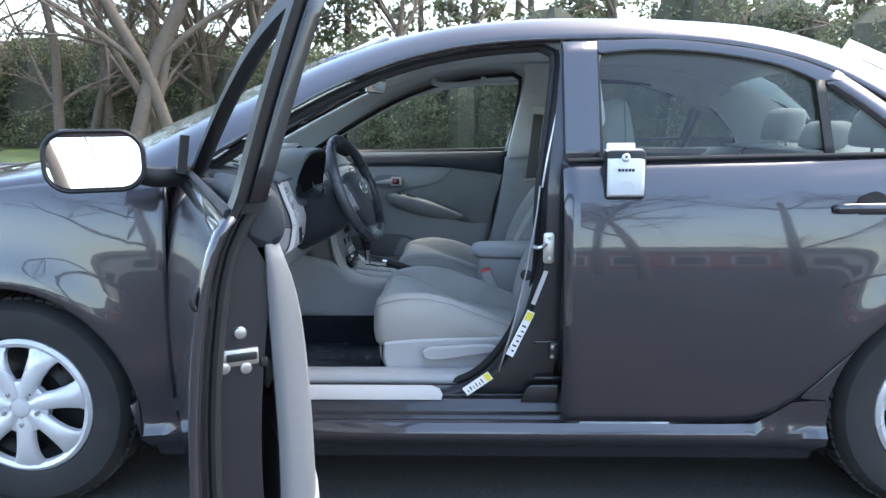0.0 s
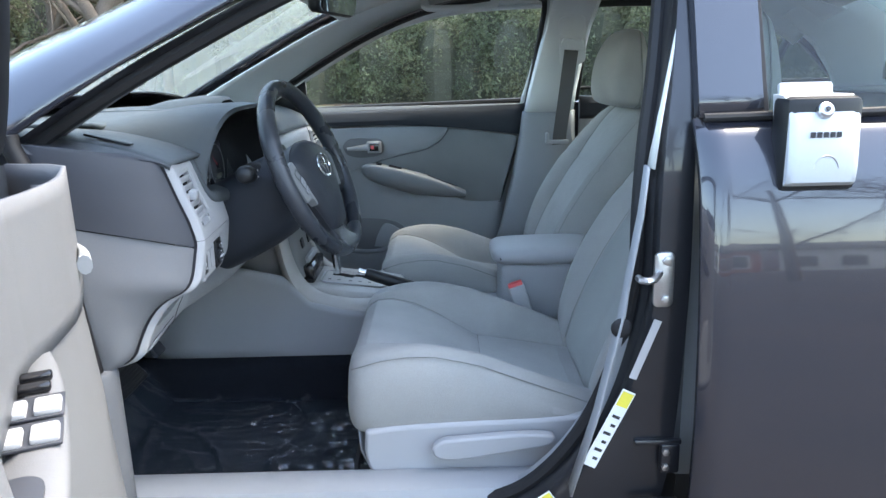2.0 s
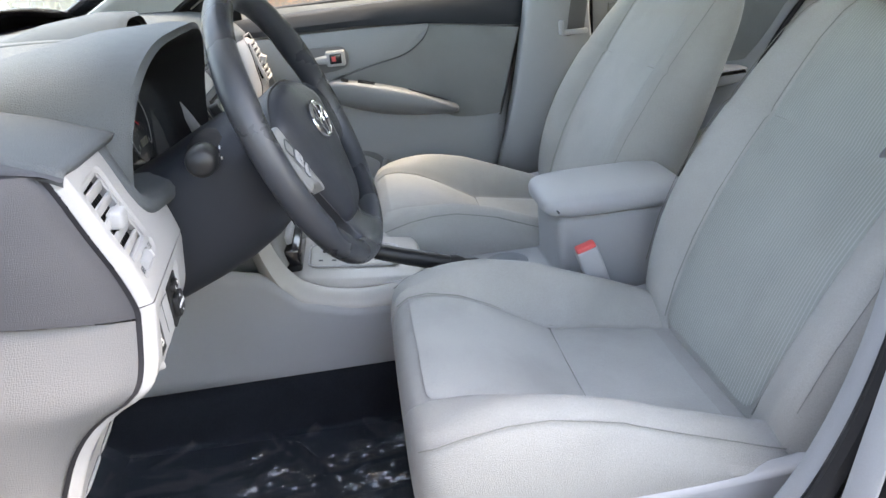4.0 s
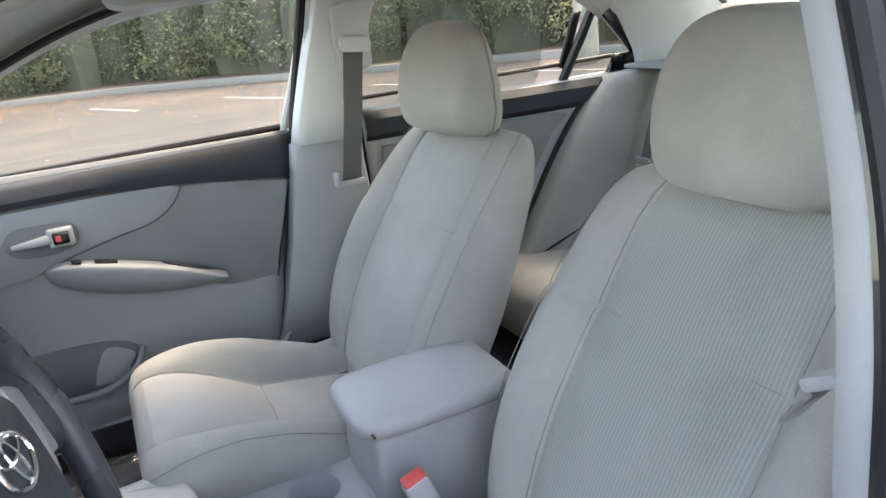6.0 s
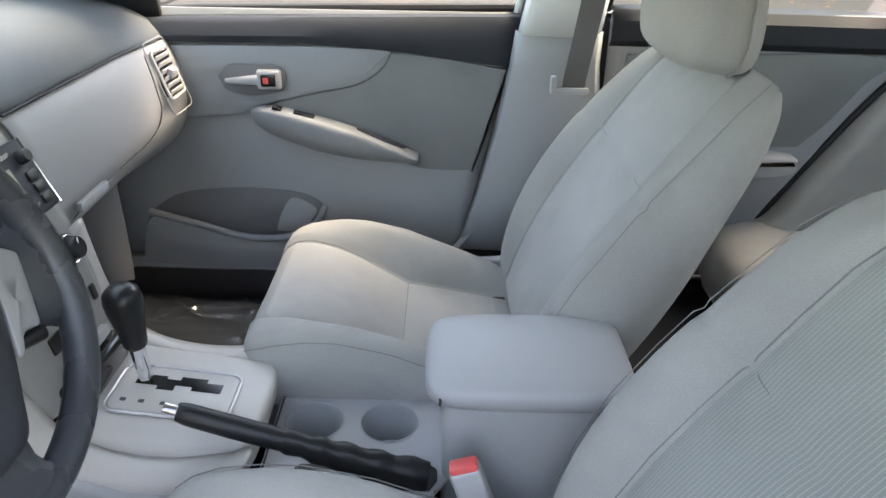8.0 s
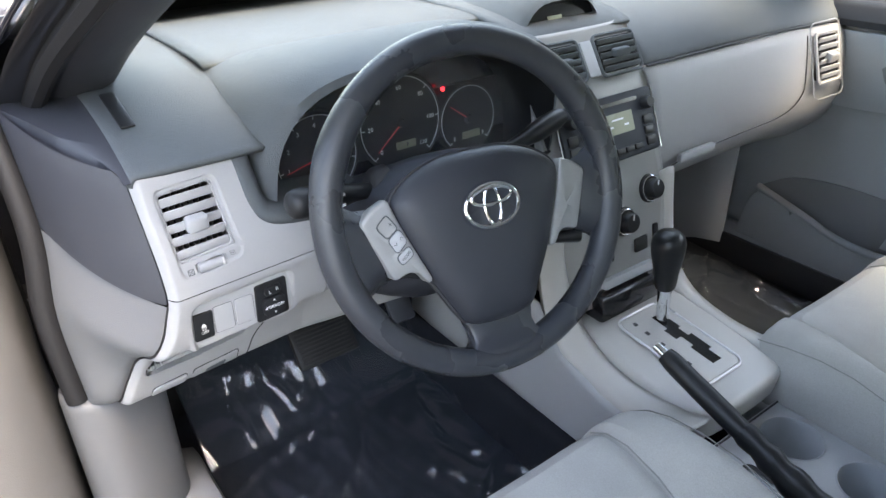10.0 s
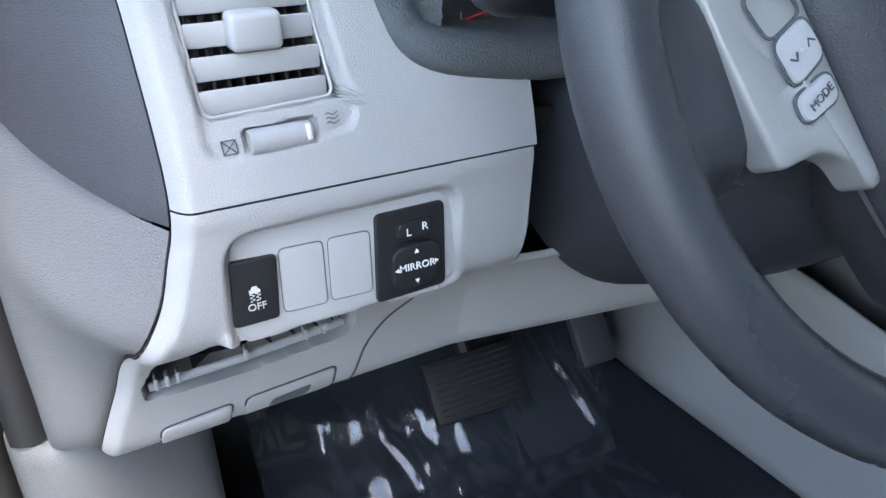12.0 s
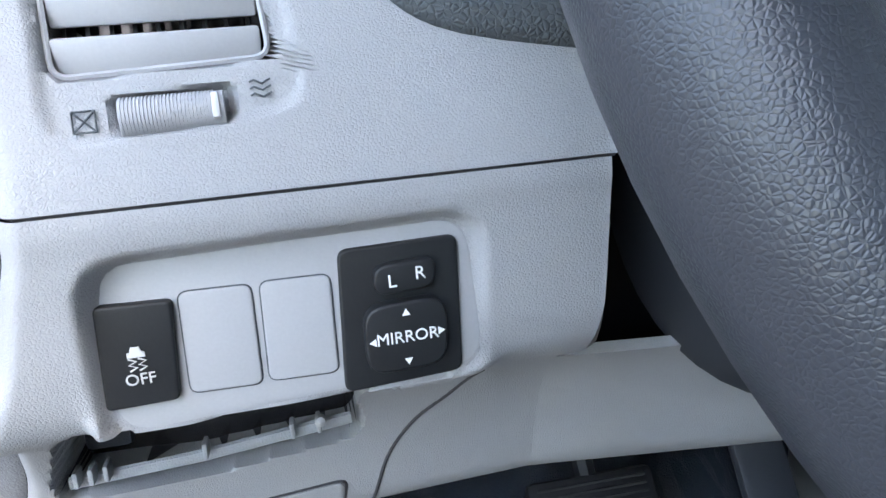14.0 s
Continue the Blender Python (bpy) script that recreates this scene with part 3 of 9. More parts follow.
# door openings: seals, pillars, sill
def aperture(n=6):
    """The outline of the front door's opening, in the order windscreen pillar, roof, middle pillar, sill."""
    up = [Vector((p.x, p.y + 0.012, p.z - 0.008)) for p in LO_S if 0.50 < p.x < 1.50]
    back = [(1.530, 0.198, 1.297), (1.531, 0.185, 1.26), (1.520, 0.15, 1.17), (1.505, 0.11, 1.06), (1.490, 0.085, 0.96), (1.484, 0.075, 0.86), (1.482, 0.07, 0.765), (1.468, 0.07, 0.67), (1.440, 0.07, 0.575), (1.400, 0.07, 0.49), (1.345, 0.075, 0.415), (1.28, 0.085, 0.362), (1.19, 0.10, 0.335), (1.08, 0.10, 0.329)]
    low = [(0.9, 0.10, 0.329), (0.7, 0.10, 0.329), (0.56, 0.10, 0.335), (0.50, 0.10, 0.37), (0.475, 0.10, 0.46), (0.465, 0.09, 0.6), (0.462, 0.08, 0.75), (0.465, 0.07, 0.88)]
    return up, [Vector(p) for p in spline(back, n)], [Vector(p) for p in spline(low, n)]


AP_UP, AP_BACK, AP_LOW = aperture()
RING = AP_UP + AP_BACK + AP_LOW


def inward(pts, dy, shrink):
    c = Vector((1.05, 0, 0.8))
    out = []
    for p in pts:
        d = Vector((c.x - p.x, 0, c.z - p.z)).normalized()
        out.append(Vector((p.x + d.x * shrink, p.y + dy, p.z + d.z * shrink)))
    return out


for side in (0, 1):
    f = flip if side else (lambda b: b)
    part("door_seal", f(tube(inward(RING, 0.035, 0.012), 0.0125, 8, closed=True)), M_RUBBER, car, "black rubber door seal round the opening")
    part("door_jamb", f(loft([RING, inward(RING, 0.006, 0.004), inward(RING, 0.03, 0.006), inward(RING, 0.055, 0.012)], closed=True)), M_PAINT_IN, car, "dark painted door opening flange")
    part("opening_trim", f(loft([inward(AP_UP, 0.050, 0.004), inward(AP_UP, 0.062, 0.009), inward(AP_UP, 0.074, 0.010), inward(AP_UP, 0.088, 0.004)] if side else [inward(AP_UP, 0.050, 0.004), inward(AP_UP, 0.062, 0.012), inward(AP_UP, 0.082, 0.016), inward(AP_UP, 0.105, 0.014), inward(AP_UP, 0.122, 0.004)])), M_ENDCAP, car, "dark moulding along the top of the door opening")
    part("opening_trim", f(loft([inward(AP_BACK, 0.050, 0.004), inward(AP_BACK, 0.062, 0.009), inward(AP_BACK, 0.074, 0.010), inward(AP_BACK, 0.088, 0.004)])), M_MID, car, "grey moulding down the middle pillar")


def pillar_b():
    """The painted middle pillar between the opening's rear edge and the rear door."""
    rings = []
    for p in AP_BACK:
        e = max(1.548, p.x + 0.01)
        rings.append([p + Vector((0, 0.0, 0)), Vector((p.x + (e - p.x) * 0.12, p.y - 0.012, p.z)), Vector((p.x + (e - p.x) * 0.5, p.y - 0.014, p.z)), Vector((p.x + (e - p.x) * 0.85, p.y - 0.012, p.z)), Vector((e, p.y + 0.02, p.z))])
    return loft(rings)


b_pillar = part("middle_pillar", pillar_b(), M_PAINT_IN, car, "dark painted middle pillar with latch striker and stickers", solid=0.004)
part("middle_pillar", flip(pillar_b()), M_PAINT_IN, car, solid=0.004)


def sill():
    prof = [(0.024, 0.283), (0.030, 0.292), (0.05, 0.296), (0.058, 0.318), (0.066, 0.326), (0.10, 0.329), (0.105, 0.345), (0.115, 0.352), (0.16, 0.354), (0.17, 0.30), (0.175, 0.26)]
    return loft([[Vector((x, y, z)) for y, z in prof] for x in span(0.46, 1.54, 10)])


part("door_sill", sill(), M_PAINT_IN, car, "dark painted stepped door sill")
part("door_sill", flip(sill()), M_PAINT_IN, car)
part("sill_bead", box((1.0, 0.036, 0.2915), (1.06, 0.006, 0.006), 0.002), M_RUBBER, car, "black rubber sill strip")
scuff = [(0.56, 0), (0.60, 0.028), (1.17, 0.028), (1.195, 0.022), (1.205, 0.01), (1.20, 0)]
part("scuff_plate", moved(prism([(x, z * 1.5) for x, z in scuff], (0, 0.0, 0), (1, 0, 0), (0, 0.42, 0.9), 0.006, 0.002), Matrix.Translation((0, 0.062, 0.324))), M_LIGHT_S, car, "grey plastic scuff plate on the sill")


def sill_trim(side):
    f = flip if side else (lambda b: b)
    k = 0.4 if side else 1.0
    prof = [(0.115, 0.353), (0.118, 0.366), (0.126, 0.377), (0.142, 0.381), (0.185, 0.379), (0.205, 0.371), (0.212, 0.350), (0.215, 0.27)]
    part("sill_trim", f(loft([[Vector((x, 0.115 + (y - 0.115) * k, z)) for y, z in prof] for x in span(0.50, 1.37, 8)])), M_MID, car, "grey plastic trim along the inner sill", solid=0.003)


sill_trim(0), sill_trim(1)

# parts on the middle pillar
def striker():
    s = part("latch_striker", prism(rrect(0.03, 0.085, 0.009), (1.497, 0.056, 0.765), (1, 0, 0), (0, 0, 1), 0.006, 0.002), M_STEEL, b_pillar, "bare steel latch striker plate", 38)
    part("striker_loop", tube([(1.492, 0.056, 0.775), (1.487, 0.045, 0.775), (1.476, 0.030, 0.772), (1.466, 0.026, 0.771), (1.458, 0.032, 0.771), (1.457, 0.045, 0.771)], 0.0055, 8), M_STEEL, b_pillar, "bent steel striker loop")
    for dz in (-0.03, 0.03):
        part("bolt", lathe([(0.0, -0.001), (0.007, 0.0), (0.007, 0.004), (0.004, 0.005), (0.001, 0.0045)], (1.500, 0.049, 0.765 + dz), (0, -1, 0), 6), M_STEEL, b_pillar)


striker()


def sticker(x0, z0, x1, z1, w, y, head, name):
    a, b = Vector((x0, y, z0)), Vector((x1, y, z1))
    u = (b - a).normalized()
    v = Vector((0, 1, 0)).cross(u)
    ln = (b - a).length
    s = part("sticker", prism([(0, -w / 2), (ln, -w / 2), (ln, w / 2), (0, w / 2)], a, u, -v, 0.0012), M_WHITE, b_pillar, name)
    part("print_block", prism([(ln * 0.80, -w * 0.42), (ln * 0.98, -w * 0.42), (ln * 0.98, w * 0.42), (ln * 0.80, w * 0.42)], a - Vector((0, 0.0016, 0)), u, -v, 0.0005), M_YELLOW, b_pillar)
    for k in range(6):
        t = 0.1 + 0.11 * k
        part("print_bar", prism([(ln * t, -w * 0.3), (ln * (t + 0.035), -w * 0.3), (ln * (t + 0.035), w * (0.05 + 0.2 * (k % 2))), (ln * t, w * (0.05 + 0.2 * (k % 2)))], a - Vector((0, 0.0016, 0)), u, -v, 0.0005), M_INK, b_pillar)


sticker(1.392, 0.462, 1.452, 0.588, 0.022, 0.050, 1, "white tyre information sticker with a yellow block")
sticker(1.268, 0.347, 1.340, 0.398, 0.026, 0.066, 1, "white airbag warning sticker with a yellow end")
part("label_plate", prism([(-0.05, -0.006), (0.05, -0.006), (0.05, 0.006), (-0.05, 0.006)], (1.474, 0.051, 0.655), (0.35, 0, 0.94), (0.94, 0, -0.35), 0.001), M_SILVER, b_pillar, "silver foil data plate")
part("grommet", lathe([(0.001, 0.004), (0.010, 0.004), (0.014, 0.002), (0.016, 0.0)], (1.437, 0.054, 0.69), (0, -1, 0), 16), M_RUBBER, b_pillar)
for z in (0.50, 0.395):
    part("pillar_bead", box((1.50, 0.052, z), (0.075, 0.012, 0.010), 0.004), M_PAINT_IN, b_pillar)
part("rear_door_hinge", box((1.518, 0.048, 0.475), (0.03, 0.016, 0.05), 0.004), M_PAINT_IN, b_pillar, "painted rear door hinge")
for z in (0.462, 0.488):
    part("bolt", lathe([(0.0, 0), (0.006, 0), (0.006, 0.004), (0.002, 0.005)], (1.51, 0.041, z), (0, -1, 0), 6), M_STEEL, b_pillar)
ln = [(-0.045, -0.028), (0.06, -0.028), (0.06, 0.022), (-0.015, 0.022), (-0.03, 0.01)]
part("pillar_pressing", prism(ln, (1.47, 0.0545, 0.352), (1, 0, 0), (0, 0, 1), 0.004, 0.003), M_PAINT_IN, b_pillar)

# rear door upper frame, glass and handle
def rear_frame(side):
    f = flip if side else (lambda b: b)
    dr = rear_door if not side else [o for o in car.children if o.name.startswith("rear_door")][1]
    topc = [(1.632, 1.286), (1.72, 1.294), (1.82, 1.2945), (1.96, 1.282), (2.10, 1.2545), (2.185, 1.222), (2.225, 1.20)]
    outc = [(1.540, 1.318), (1.70, 1.321), (1.84, 1.3195), (2.0, 1.30), (2.12, 1.276), (2.22, 1.243), (2.30, 1.205)]
    a, b = spline(topc, 5), spline(outc, 5)
    P = lambda x, z, d=0.0: Vector((x, side_y(x, z) + d, z))
    part("window_frame", f(loft([[P(p[0], p[1], 0.006), P(p[0], p[1]), P((p[0] + q[0]) / 2, (p[1] + q[1]) / 2, -0.002), P(q[0], q[1]), P(q[0], q[1], 0.008)] for p, q in zip(a, b)])), M_PAINT, dr, "dark painted window frame", solid=0.012)
    zs = span(1.0, 1.316, 10)
    part("window_frame", f(loft([[P(1.536 + 0.004 * (z - 1), z, 0.01), P(1.540 + 0.004 * (z - 1), z, -0.003), P(1.59, z, -0.003), P(1.632, z, -0.002), P(1.636, z, 0.012)] for z in zs])), M_PAINT, dr, solid=0.01)
    lean = 0.03 if side else -0.012
    b0 = 2.30 if side else 2.222
    part("window_divider", f(loft([[P(b0 + lean * (z - 1) / 0.2, z, 0.01), P(b0 + lean * (z - 1) / 0.2, z, -0.002), P(b0 + 0.024 + lean * (z - 1) / 0.2, z, -0.002), P(b0 + 0.024 + lean * (z - 1) / 0.2, z, 0.01)] for z in span(1.0, 1.15 if side else 1.205, 6)])), M_BLACK, dr, solid=0.01)
    part("window_seal", f(tube([P(x, belt(x), -0.003) for x in span(1.545, 2.50, 16)], 0.0065, 8)), M_RUBBER, dr, "black rubber belt line seal")
    rim = [P(1.636, 1.0, 0.006), P(1.634, 1.15, 0.006), P(1.632, 1.284, 0.006)] + [P(x, z - 0.003, 0.006) for x, z in a[1:]]
    part("window_channel", f(tube(rim, 0.006, 6)), M_RUBBER, dr)
    cols = []
    for x in span(1.63, 2.224, 12):
        t = float(np.interp(x, [q[0] for q in a], [q[1] for q in a]))
        cols.append([P(x, z, 0.014) for z in span(0.955, t, 6)])
    part("pane", f(loft(cols)), M_PANE_D, dr, "tinted rear door glass")
    back = 0.10 if side else 0.0
    q = spline([(x + back, z) for x, z in ((2.246, 1.188), (2.33, 1.122), (2.42, 1.045), (2.455, 1.012))], 4)
    part("pane", f(loft([[P(x, z, 0.012) for z in span(0.96, t, 4)] for x, t in q])), M_PANE_D, dr, "small triangular quarter glass")
    part("window_frame", f(loft([[P(x, z, 0.004), P(x + 0.02, z + 0.012, -0.002), P(x + 0.045, z + 0.03, 0.0)] for x, z in spline([(2.225 + back, 1.20), (2.33 + back, 1.124), (2.42 + back, 1.047), (2.46 + back, 1.012)], 5)])), M_PAINT, dr, solid=0.01)


rear_frame(0), rear_frame(1)


def door_handle(x, z, dr):
    y = side_y(x, z)
    part("handle_recess", lathe([(0.0, 0.0), (0.028, 0.001), (0.036, 0.006), (0.040, 0.010)], (x + 0.035, y + 0.006, z), (0, -1, 0), 24), M_PAINT_IN, dr, "hollow behind the door handle")
    pts = [(x - 0.06, y - 0.004, z - 0.004), (x - 0.05, y - 0.022, z - 0.002), (x, y - 0.032, z), (x + 0.07, y - 0.032, z), (x + 0.12, y - 0.024, z - 0.002), (x + 0.13, y - 0.004, z - 0.004)]
    part("door_handle", tube(spline(pts, 4), 0.012, 10, flat=0.7), M_PAINT, dr, "dark painted pull handle")


door_handle(2.29, 0.878, rear_door)


# wheels
def wheel(cx, y, sgn):
    w = part("wheel", lathe([(0.19, 0.02), (0.21, 0.0), (0.255, -0.008), (0.285, -0.004), (0.303, 0.012), (0.311, 0.035), (0.3125, 0.07), (0.3125, 0.13), (0.30, 0.18), (0.26, 0.195), (0.19, 0.19)], (cx, y, 0.3125), (0, sgn, 0), 72, cap=False), M_TYRE, car, "black road tyre on a steel wheel", 30)
    tr = []
    for k in range(64):
        a = 2 * math.pi * k / 64
        for row, off in ((0.045, 0), (0.085, 0.5), (0.125, 0)):
            aa = a + off * 2 * math.pi / 64
            tr.append(moved(box((0, 0, 0), (0.024, 0.034, 0.010), 0.002, 1), Matrix.Translation((cx, y, 0.3125)) @ Matrix.Rotation(aa, 4, "Y") @ Matrix.Translation((0, sgn * row, 0.3125)) @ Matrix.Rotation(0.25, 4, "Z")))
    part("tread", join(*tr), M_TYRE, w, kind="stuff")
    part("steel_rim", lathe([(0.02, 0.055), (0.10, 0.045), (0.12, 0.06), (0.165, 0.06), (0.185, 0.05), (0.19, 0.015), (0.197, 0.012), (0.197, 0.10)], (cx, y, 0.3125), (0, sgn, 0), 48, cap=False), M_BLACK, w, "black steel rim")
    for a in [2 * math.pi * k / 8 for k in range(8)]:
        part("rim_hole", lathe([(0.0, 0.0), (0.014, 0.001), (0.016, 0.004)], (cx + 0.145 * math.cos(a), y + sgn * 0.054, 0.3125 + 0.145 * math.sin(a)), (0, -sgn, 0), 12), M_GLOSS, w)
    # seven-spoke silver cover
    def at(r, a, d):
        return Vector((cx + r * math.sin(a), y + sgn * d, 0.3125 + r * math.cos(a)))
    cov = part("wheel_cover", lathe([(0.174, 0.016), (0.178, 0.002), (0.190, -0.003), (0.200, 0.004), (0.203, 0.016)], (cx, y, 0.3125), (0, sgn, 0), 72, cap=False), M_COVER, w, "scuffed silver plastic wheel cover with seven spokes")
    for k in range(7):
        a0 = math.pi - 0.08 + 2 * math.pi * k / 7
        rings = []
        for r, half, d in ((0.03, 0.45, -0.012), (0.06, 0.40, -0.014), (0.085, 0.31, -0.016), (0.110, 0.245, -0.017), (0.140, 0.225, -0.015), (0.165, 0.235, -0.009), (0.182, 0.275, 0.001)):
            sk = 0.10 * (r / 0.18)
            rings.append([at(r, a0 + sk - half, d + 0.020), at(r, a0 + sk - half * 0.96, d + 0.006), at(r, a0 + sk - half * 0.7, d), at(r, a0 + sk, d - 0.003), at(r, a0 + sk + half * 0.7, d), at(r, a0 + sk + half * 0.96, d + 0.006), at(r, a0 + sk + half, d + 0.020)])
        part("spoke", loft(rings), M_COVER, w, "", 50)
    part("hub_cap", lathe([(0.0, -0.014), (0.018, -0.0145), (0.026, -0.013), (0.028, -0.009), (0.040, -0.008), (0.070, -0.009), (0.078, -0.006), (0.08, 0.012)], (cx, y, 0.3125), (0, sgn, 0), 48, cap=False), M_COVER, w)
    for k in range(5):
        a = math.pi + 2 * math.pi * k / 5
        part("wheel_nut", lathe([(0.0, -0.020), (0.006, -0.019), (0.0095, -0.015), (0.0105, 0.0)], at(0.050, a, 0), (0, sgn, 0), 6, cap=False), M_CHROME, w, "chrome wheel nut")
    return w


for cx in (0.0, 2.6):
    wheel(cx, 0.03, 1)
    wheel(cx, 2 * MID - 0.03, -1)
    for f in (lambda b: b, flip):
        liner = loft([[Vector((cx + r * math.cos(a), y, 0.31 + r * math.sin(a))) for a in span(-0.35, math.pi + 0.35, 24)] for r, y in ((ARCH, 0.0), (ARCH + 0.004, 0.03), (ARCH + 0.01, 0.25), (0.05, 0.27))])
        part("arch_liner", f(liner), M_BLACK, car)
# front wing edge and hinge pillar in the open gap
part("hinge_pillar", loft([[Vector((0.47, 0.02, z)), Vector((0.455, 0.055, z)), Vector((0.45, 0.10, z)), Vector((0.475, 0.12, z))] for z in span(0.29, 0.95, 6)]), M_PAINT_IN, car, "dusty painted hinge pillar", solid=0.004)
for z in (0.44, 0.70):
    part("door_hinge", box((0.487, 0.055, z), (0.05, 0.03, 0.055), 0.008), M_PAINT_IN, car, "dark painted door hinge")
    part("hinge_pin", tube([(0.497, 0.045, z - 0.04), (0.497, 0.045, z + 0.04)], 0.010, 10), M_PAINT_IN, car)

# ---------------------------------------------------------------- the open driver's door, built shut and then swung
HX, HY, SWING = 0.497, 0.03, -65.4
SW = Matrix.Translation((HX, HY, 0)) @ Matrix.Rotation(radians(SWING), 4, "Z") @ Matrix.Translation((-HX, -HY, 0))
swung = lambda bm: moved(bm, SW)
upto = lambda x: min(belt(x), float(np.interp(x, [0.47, 0.60], [0.955, 0.985])))


def P3(x, z, d=0.0):
    return Vector((x, side_y(x, z) + d, z))


def driver_door():
    d = part("front_door", swung(skin(span(0.475, 1.525, 24), lambda x: 0.287, upto, 26)), M_PAINT, car, "open dark grey driver's door", solid=0.010)
    # shell: end face with the latch, underside, inner panel
    end = []
    for z in span(0.292, 1.0, 20):
        y = side_y(1.52, z)
        pinch = 0.02 * math.exp(-((z - 0.98) / 0.08) ** 2)
        end.append([Vector((1.525, y + 0.002, z)), Vector((1.522, y + 0.014, z)), Vector((1.500, y + 0.022, z)), Vector((1.496, y + 0.040, z)), Vector((1.488, y + 0.046, z)), Vector((1.486, y + 0.086 + 0.020 * (z < 0.90) - pinch, z))])
    part("door_end", swung(loft(end)), M_PAINT_IN, d, "dark painted door end", 30)
    part("door_bottom", swung(loft([[Vector((x, side_y(x, 0.29), 0.288)), Vector((x, side_y(x, 0.29) + 0.02, 0.284)), Vector((x, 0.10, 0.292)), Vector((x, 0.115, 0.31))] for x in span(0.485, 1.52, 8)])), M_PAINT_IN, d)
    part("inner_panel", swung(loft([[Vector((x, 0.072, z)) for z in span(0.30, 0.985, 8)] for x in span(0.50, 1.485, 10)])), M_PAINT_IN, d)
    part("end_seal", swung(tube([Vector((1.499, side_y(1.5, z) + 0.036, z)) for z in span(0.30, 1.0, 20)], 0.009, 8)), M_RUBBER, d, "black rubber seal up the door end")
    part("front_end", swung(loft([[Vector((0.478, side_y(0.48, z), z)), Vector((0.486, 0.03, z)), Vector((0.50, 0.09, z))] for z in span(0.29, 0.955, 10)])), M_PAINT_IN, d)
    # latch and bolts
    part("latch", swung(box((1.4885, 0.060, 0.769), (0.006, 0.062, 0.026), 0.003)), M_STEEL, d, "steel latch plate")
    part("latch_slot", swung(box((1.4925, 0.066, 0.770), (0.004, 0.044, 0.012), 0.002)), M_BLACK, d)
    part("latch_catch", swung(box((1.483, 0.098, 0.757), (0.016, 0.012, 0.016), 0.003)), M_BLACK, d)
    for y, z in ((0.066, 0.806), (0.040, 0.755), (0.071, 0.752)):
        part("bolt", swung(lathe([(0.0, 0.004), (0.005, 0.004), (0.0085, 0.003), (0.010, 0.0)], (1.489, y, z), (1, 0, 0), 12)), M_STEEL, d, "zinc plated latch bolt")
    part("plug", swung(lathe([(0.0, 0.002), (0.010, 0.002), (0.012, 0.006), (0.016, 0.006), (0.018, 0.0)], (1.5145, 0.012, 0.868), (0.85, 0.5, 0), 20)), M_RUBBER, d, "round black rubber plug")
    # window frame of the door
    up = [(0.60, 0.985), (0.66, 1.045), (0.775, 1.121), (0.924, 1.197), (1.08, 1.257), (1.236, 1.293), (1.393, 1.31), (1.50, 1.314)]
    us = spline(up, 5)
    rings = []
    for (x, z), (xa, za), (xb, zb) in zip(us, [us[0]] + us[:-1], us[1:] + [us[-1]]):
        t = Vector((xb - xa, 0, zb - za)).normalized()
        nn = Vector((t.z, 0, -t.x))
        if nn.z > 0:
            nn = -nn
        o = Vector((x, side_y(x, z), z))
        i = o + nn * 0.040
        i.y = side_y(i.x, i.z)
        rings.append([o, o + Vector((0, -0.003, 0)) + nn * 0.006, i, i + Vector((0, 0.022, 0)), i - nn * 0.012 + Vector((0, 0.040, 0)), o + Vector((0, 0.042, 0)), o + Vector((0, 0.02, 0))])
    part("window_frame", swung(loft(rings, closed=True, cap=True)), M_BLACK, d, "black door window frame")
    post = []
    for z in span(0.985, 1.312, 12):
        t = (z - 0.985) / 0.327
        xr = 1.522 - 0.004 * t
        y = side_y(1.5, z)
        post.append([Vector((xr, y, z)), Vector((xr - 0.055 + 0.01 * t, y - 0.001, z)), Vector((xr - 0.058 + 0.01 * t, y + 0.02, z)), Vector((xr - 0.050 + 0.01 * t, y + 0.04, z)), Vector((xr - 0.016, y + 0.044, z)), Vector((xr - 0.01, y + 0.018, z))])
    part("window_post", swung(loft(post, closed=True, cap=True)), M_BLACK, d, "black rear post of the window frame")
    part("post_strip", swung(loft([[Vector((1.519 - 0.004 * (z - 1) / 0.3, side_y(1.5, z) + 0.020, z)), Vector((1.506 - 0.004 * (z - 1) / 0.3, side_y(1.5, z) + 0.046, z)), Vector((1.488 - 0.004 * (z - 1) / 0.3, side_y(1.5, z) + 0.048, z))] for z in span(1.0, 1.31, 6)])), M_PAINT_IN, d, "painted inner edge of the post", solid=0.002)
    part("mirror_sail", swung(prism([(0.0, 0.0), (0.175, 0.02), (0.178, 0.115), (0.16, 0.105)], (0.50, 0.045, 0.965), (1, 0, 0), (0, 0.15, 1), 0.022, 0.004)), M_BLACK, d, "black plastic mirror corner")
    part("belt_seal", swung(tube([P3(x, upto(x), 0.0) for x in span(0.60, 1.51, 12)], 0.008, 8)), M_RUBBER, d)
    # lower trim, fuller towards the hinge
    full = lambda x: 0.046 * min(1, max(0, (0.92 - x) / 0.16)) ** 0.7 * min(1, max(0, (x - 0.52) / 0.09))
    trim = []
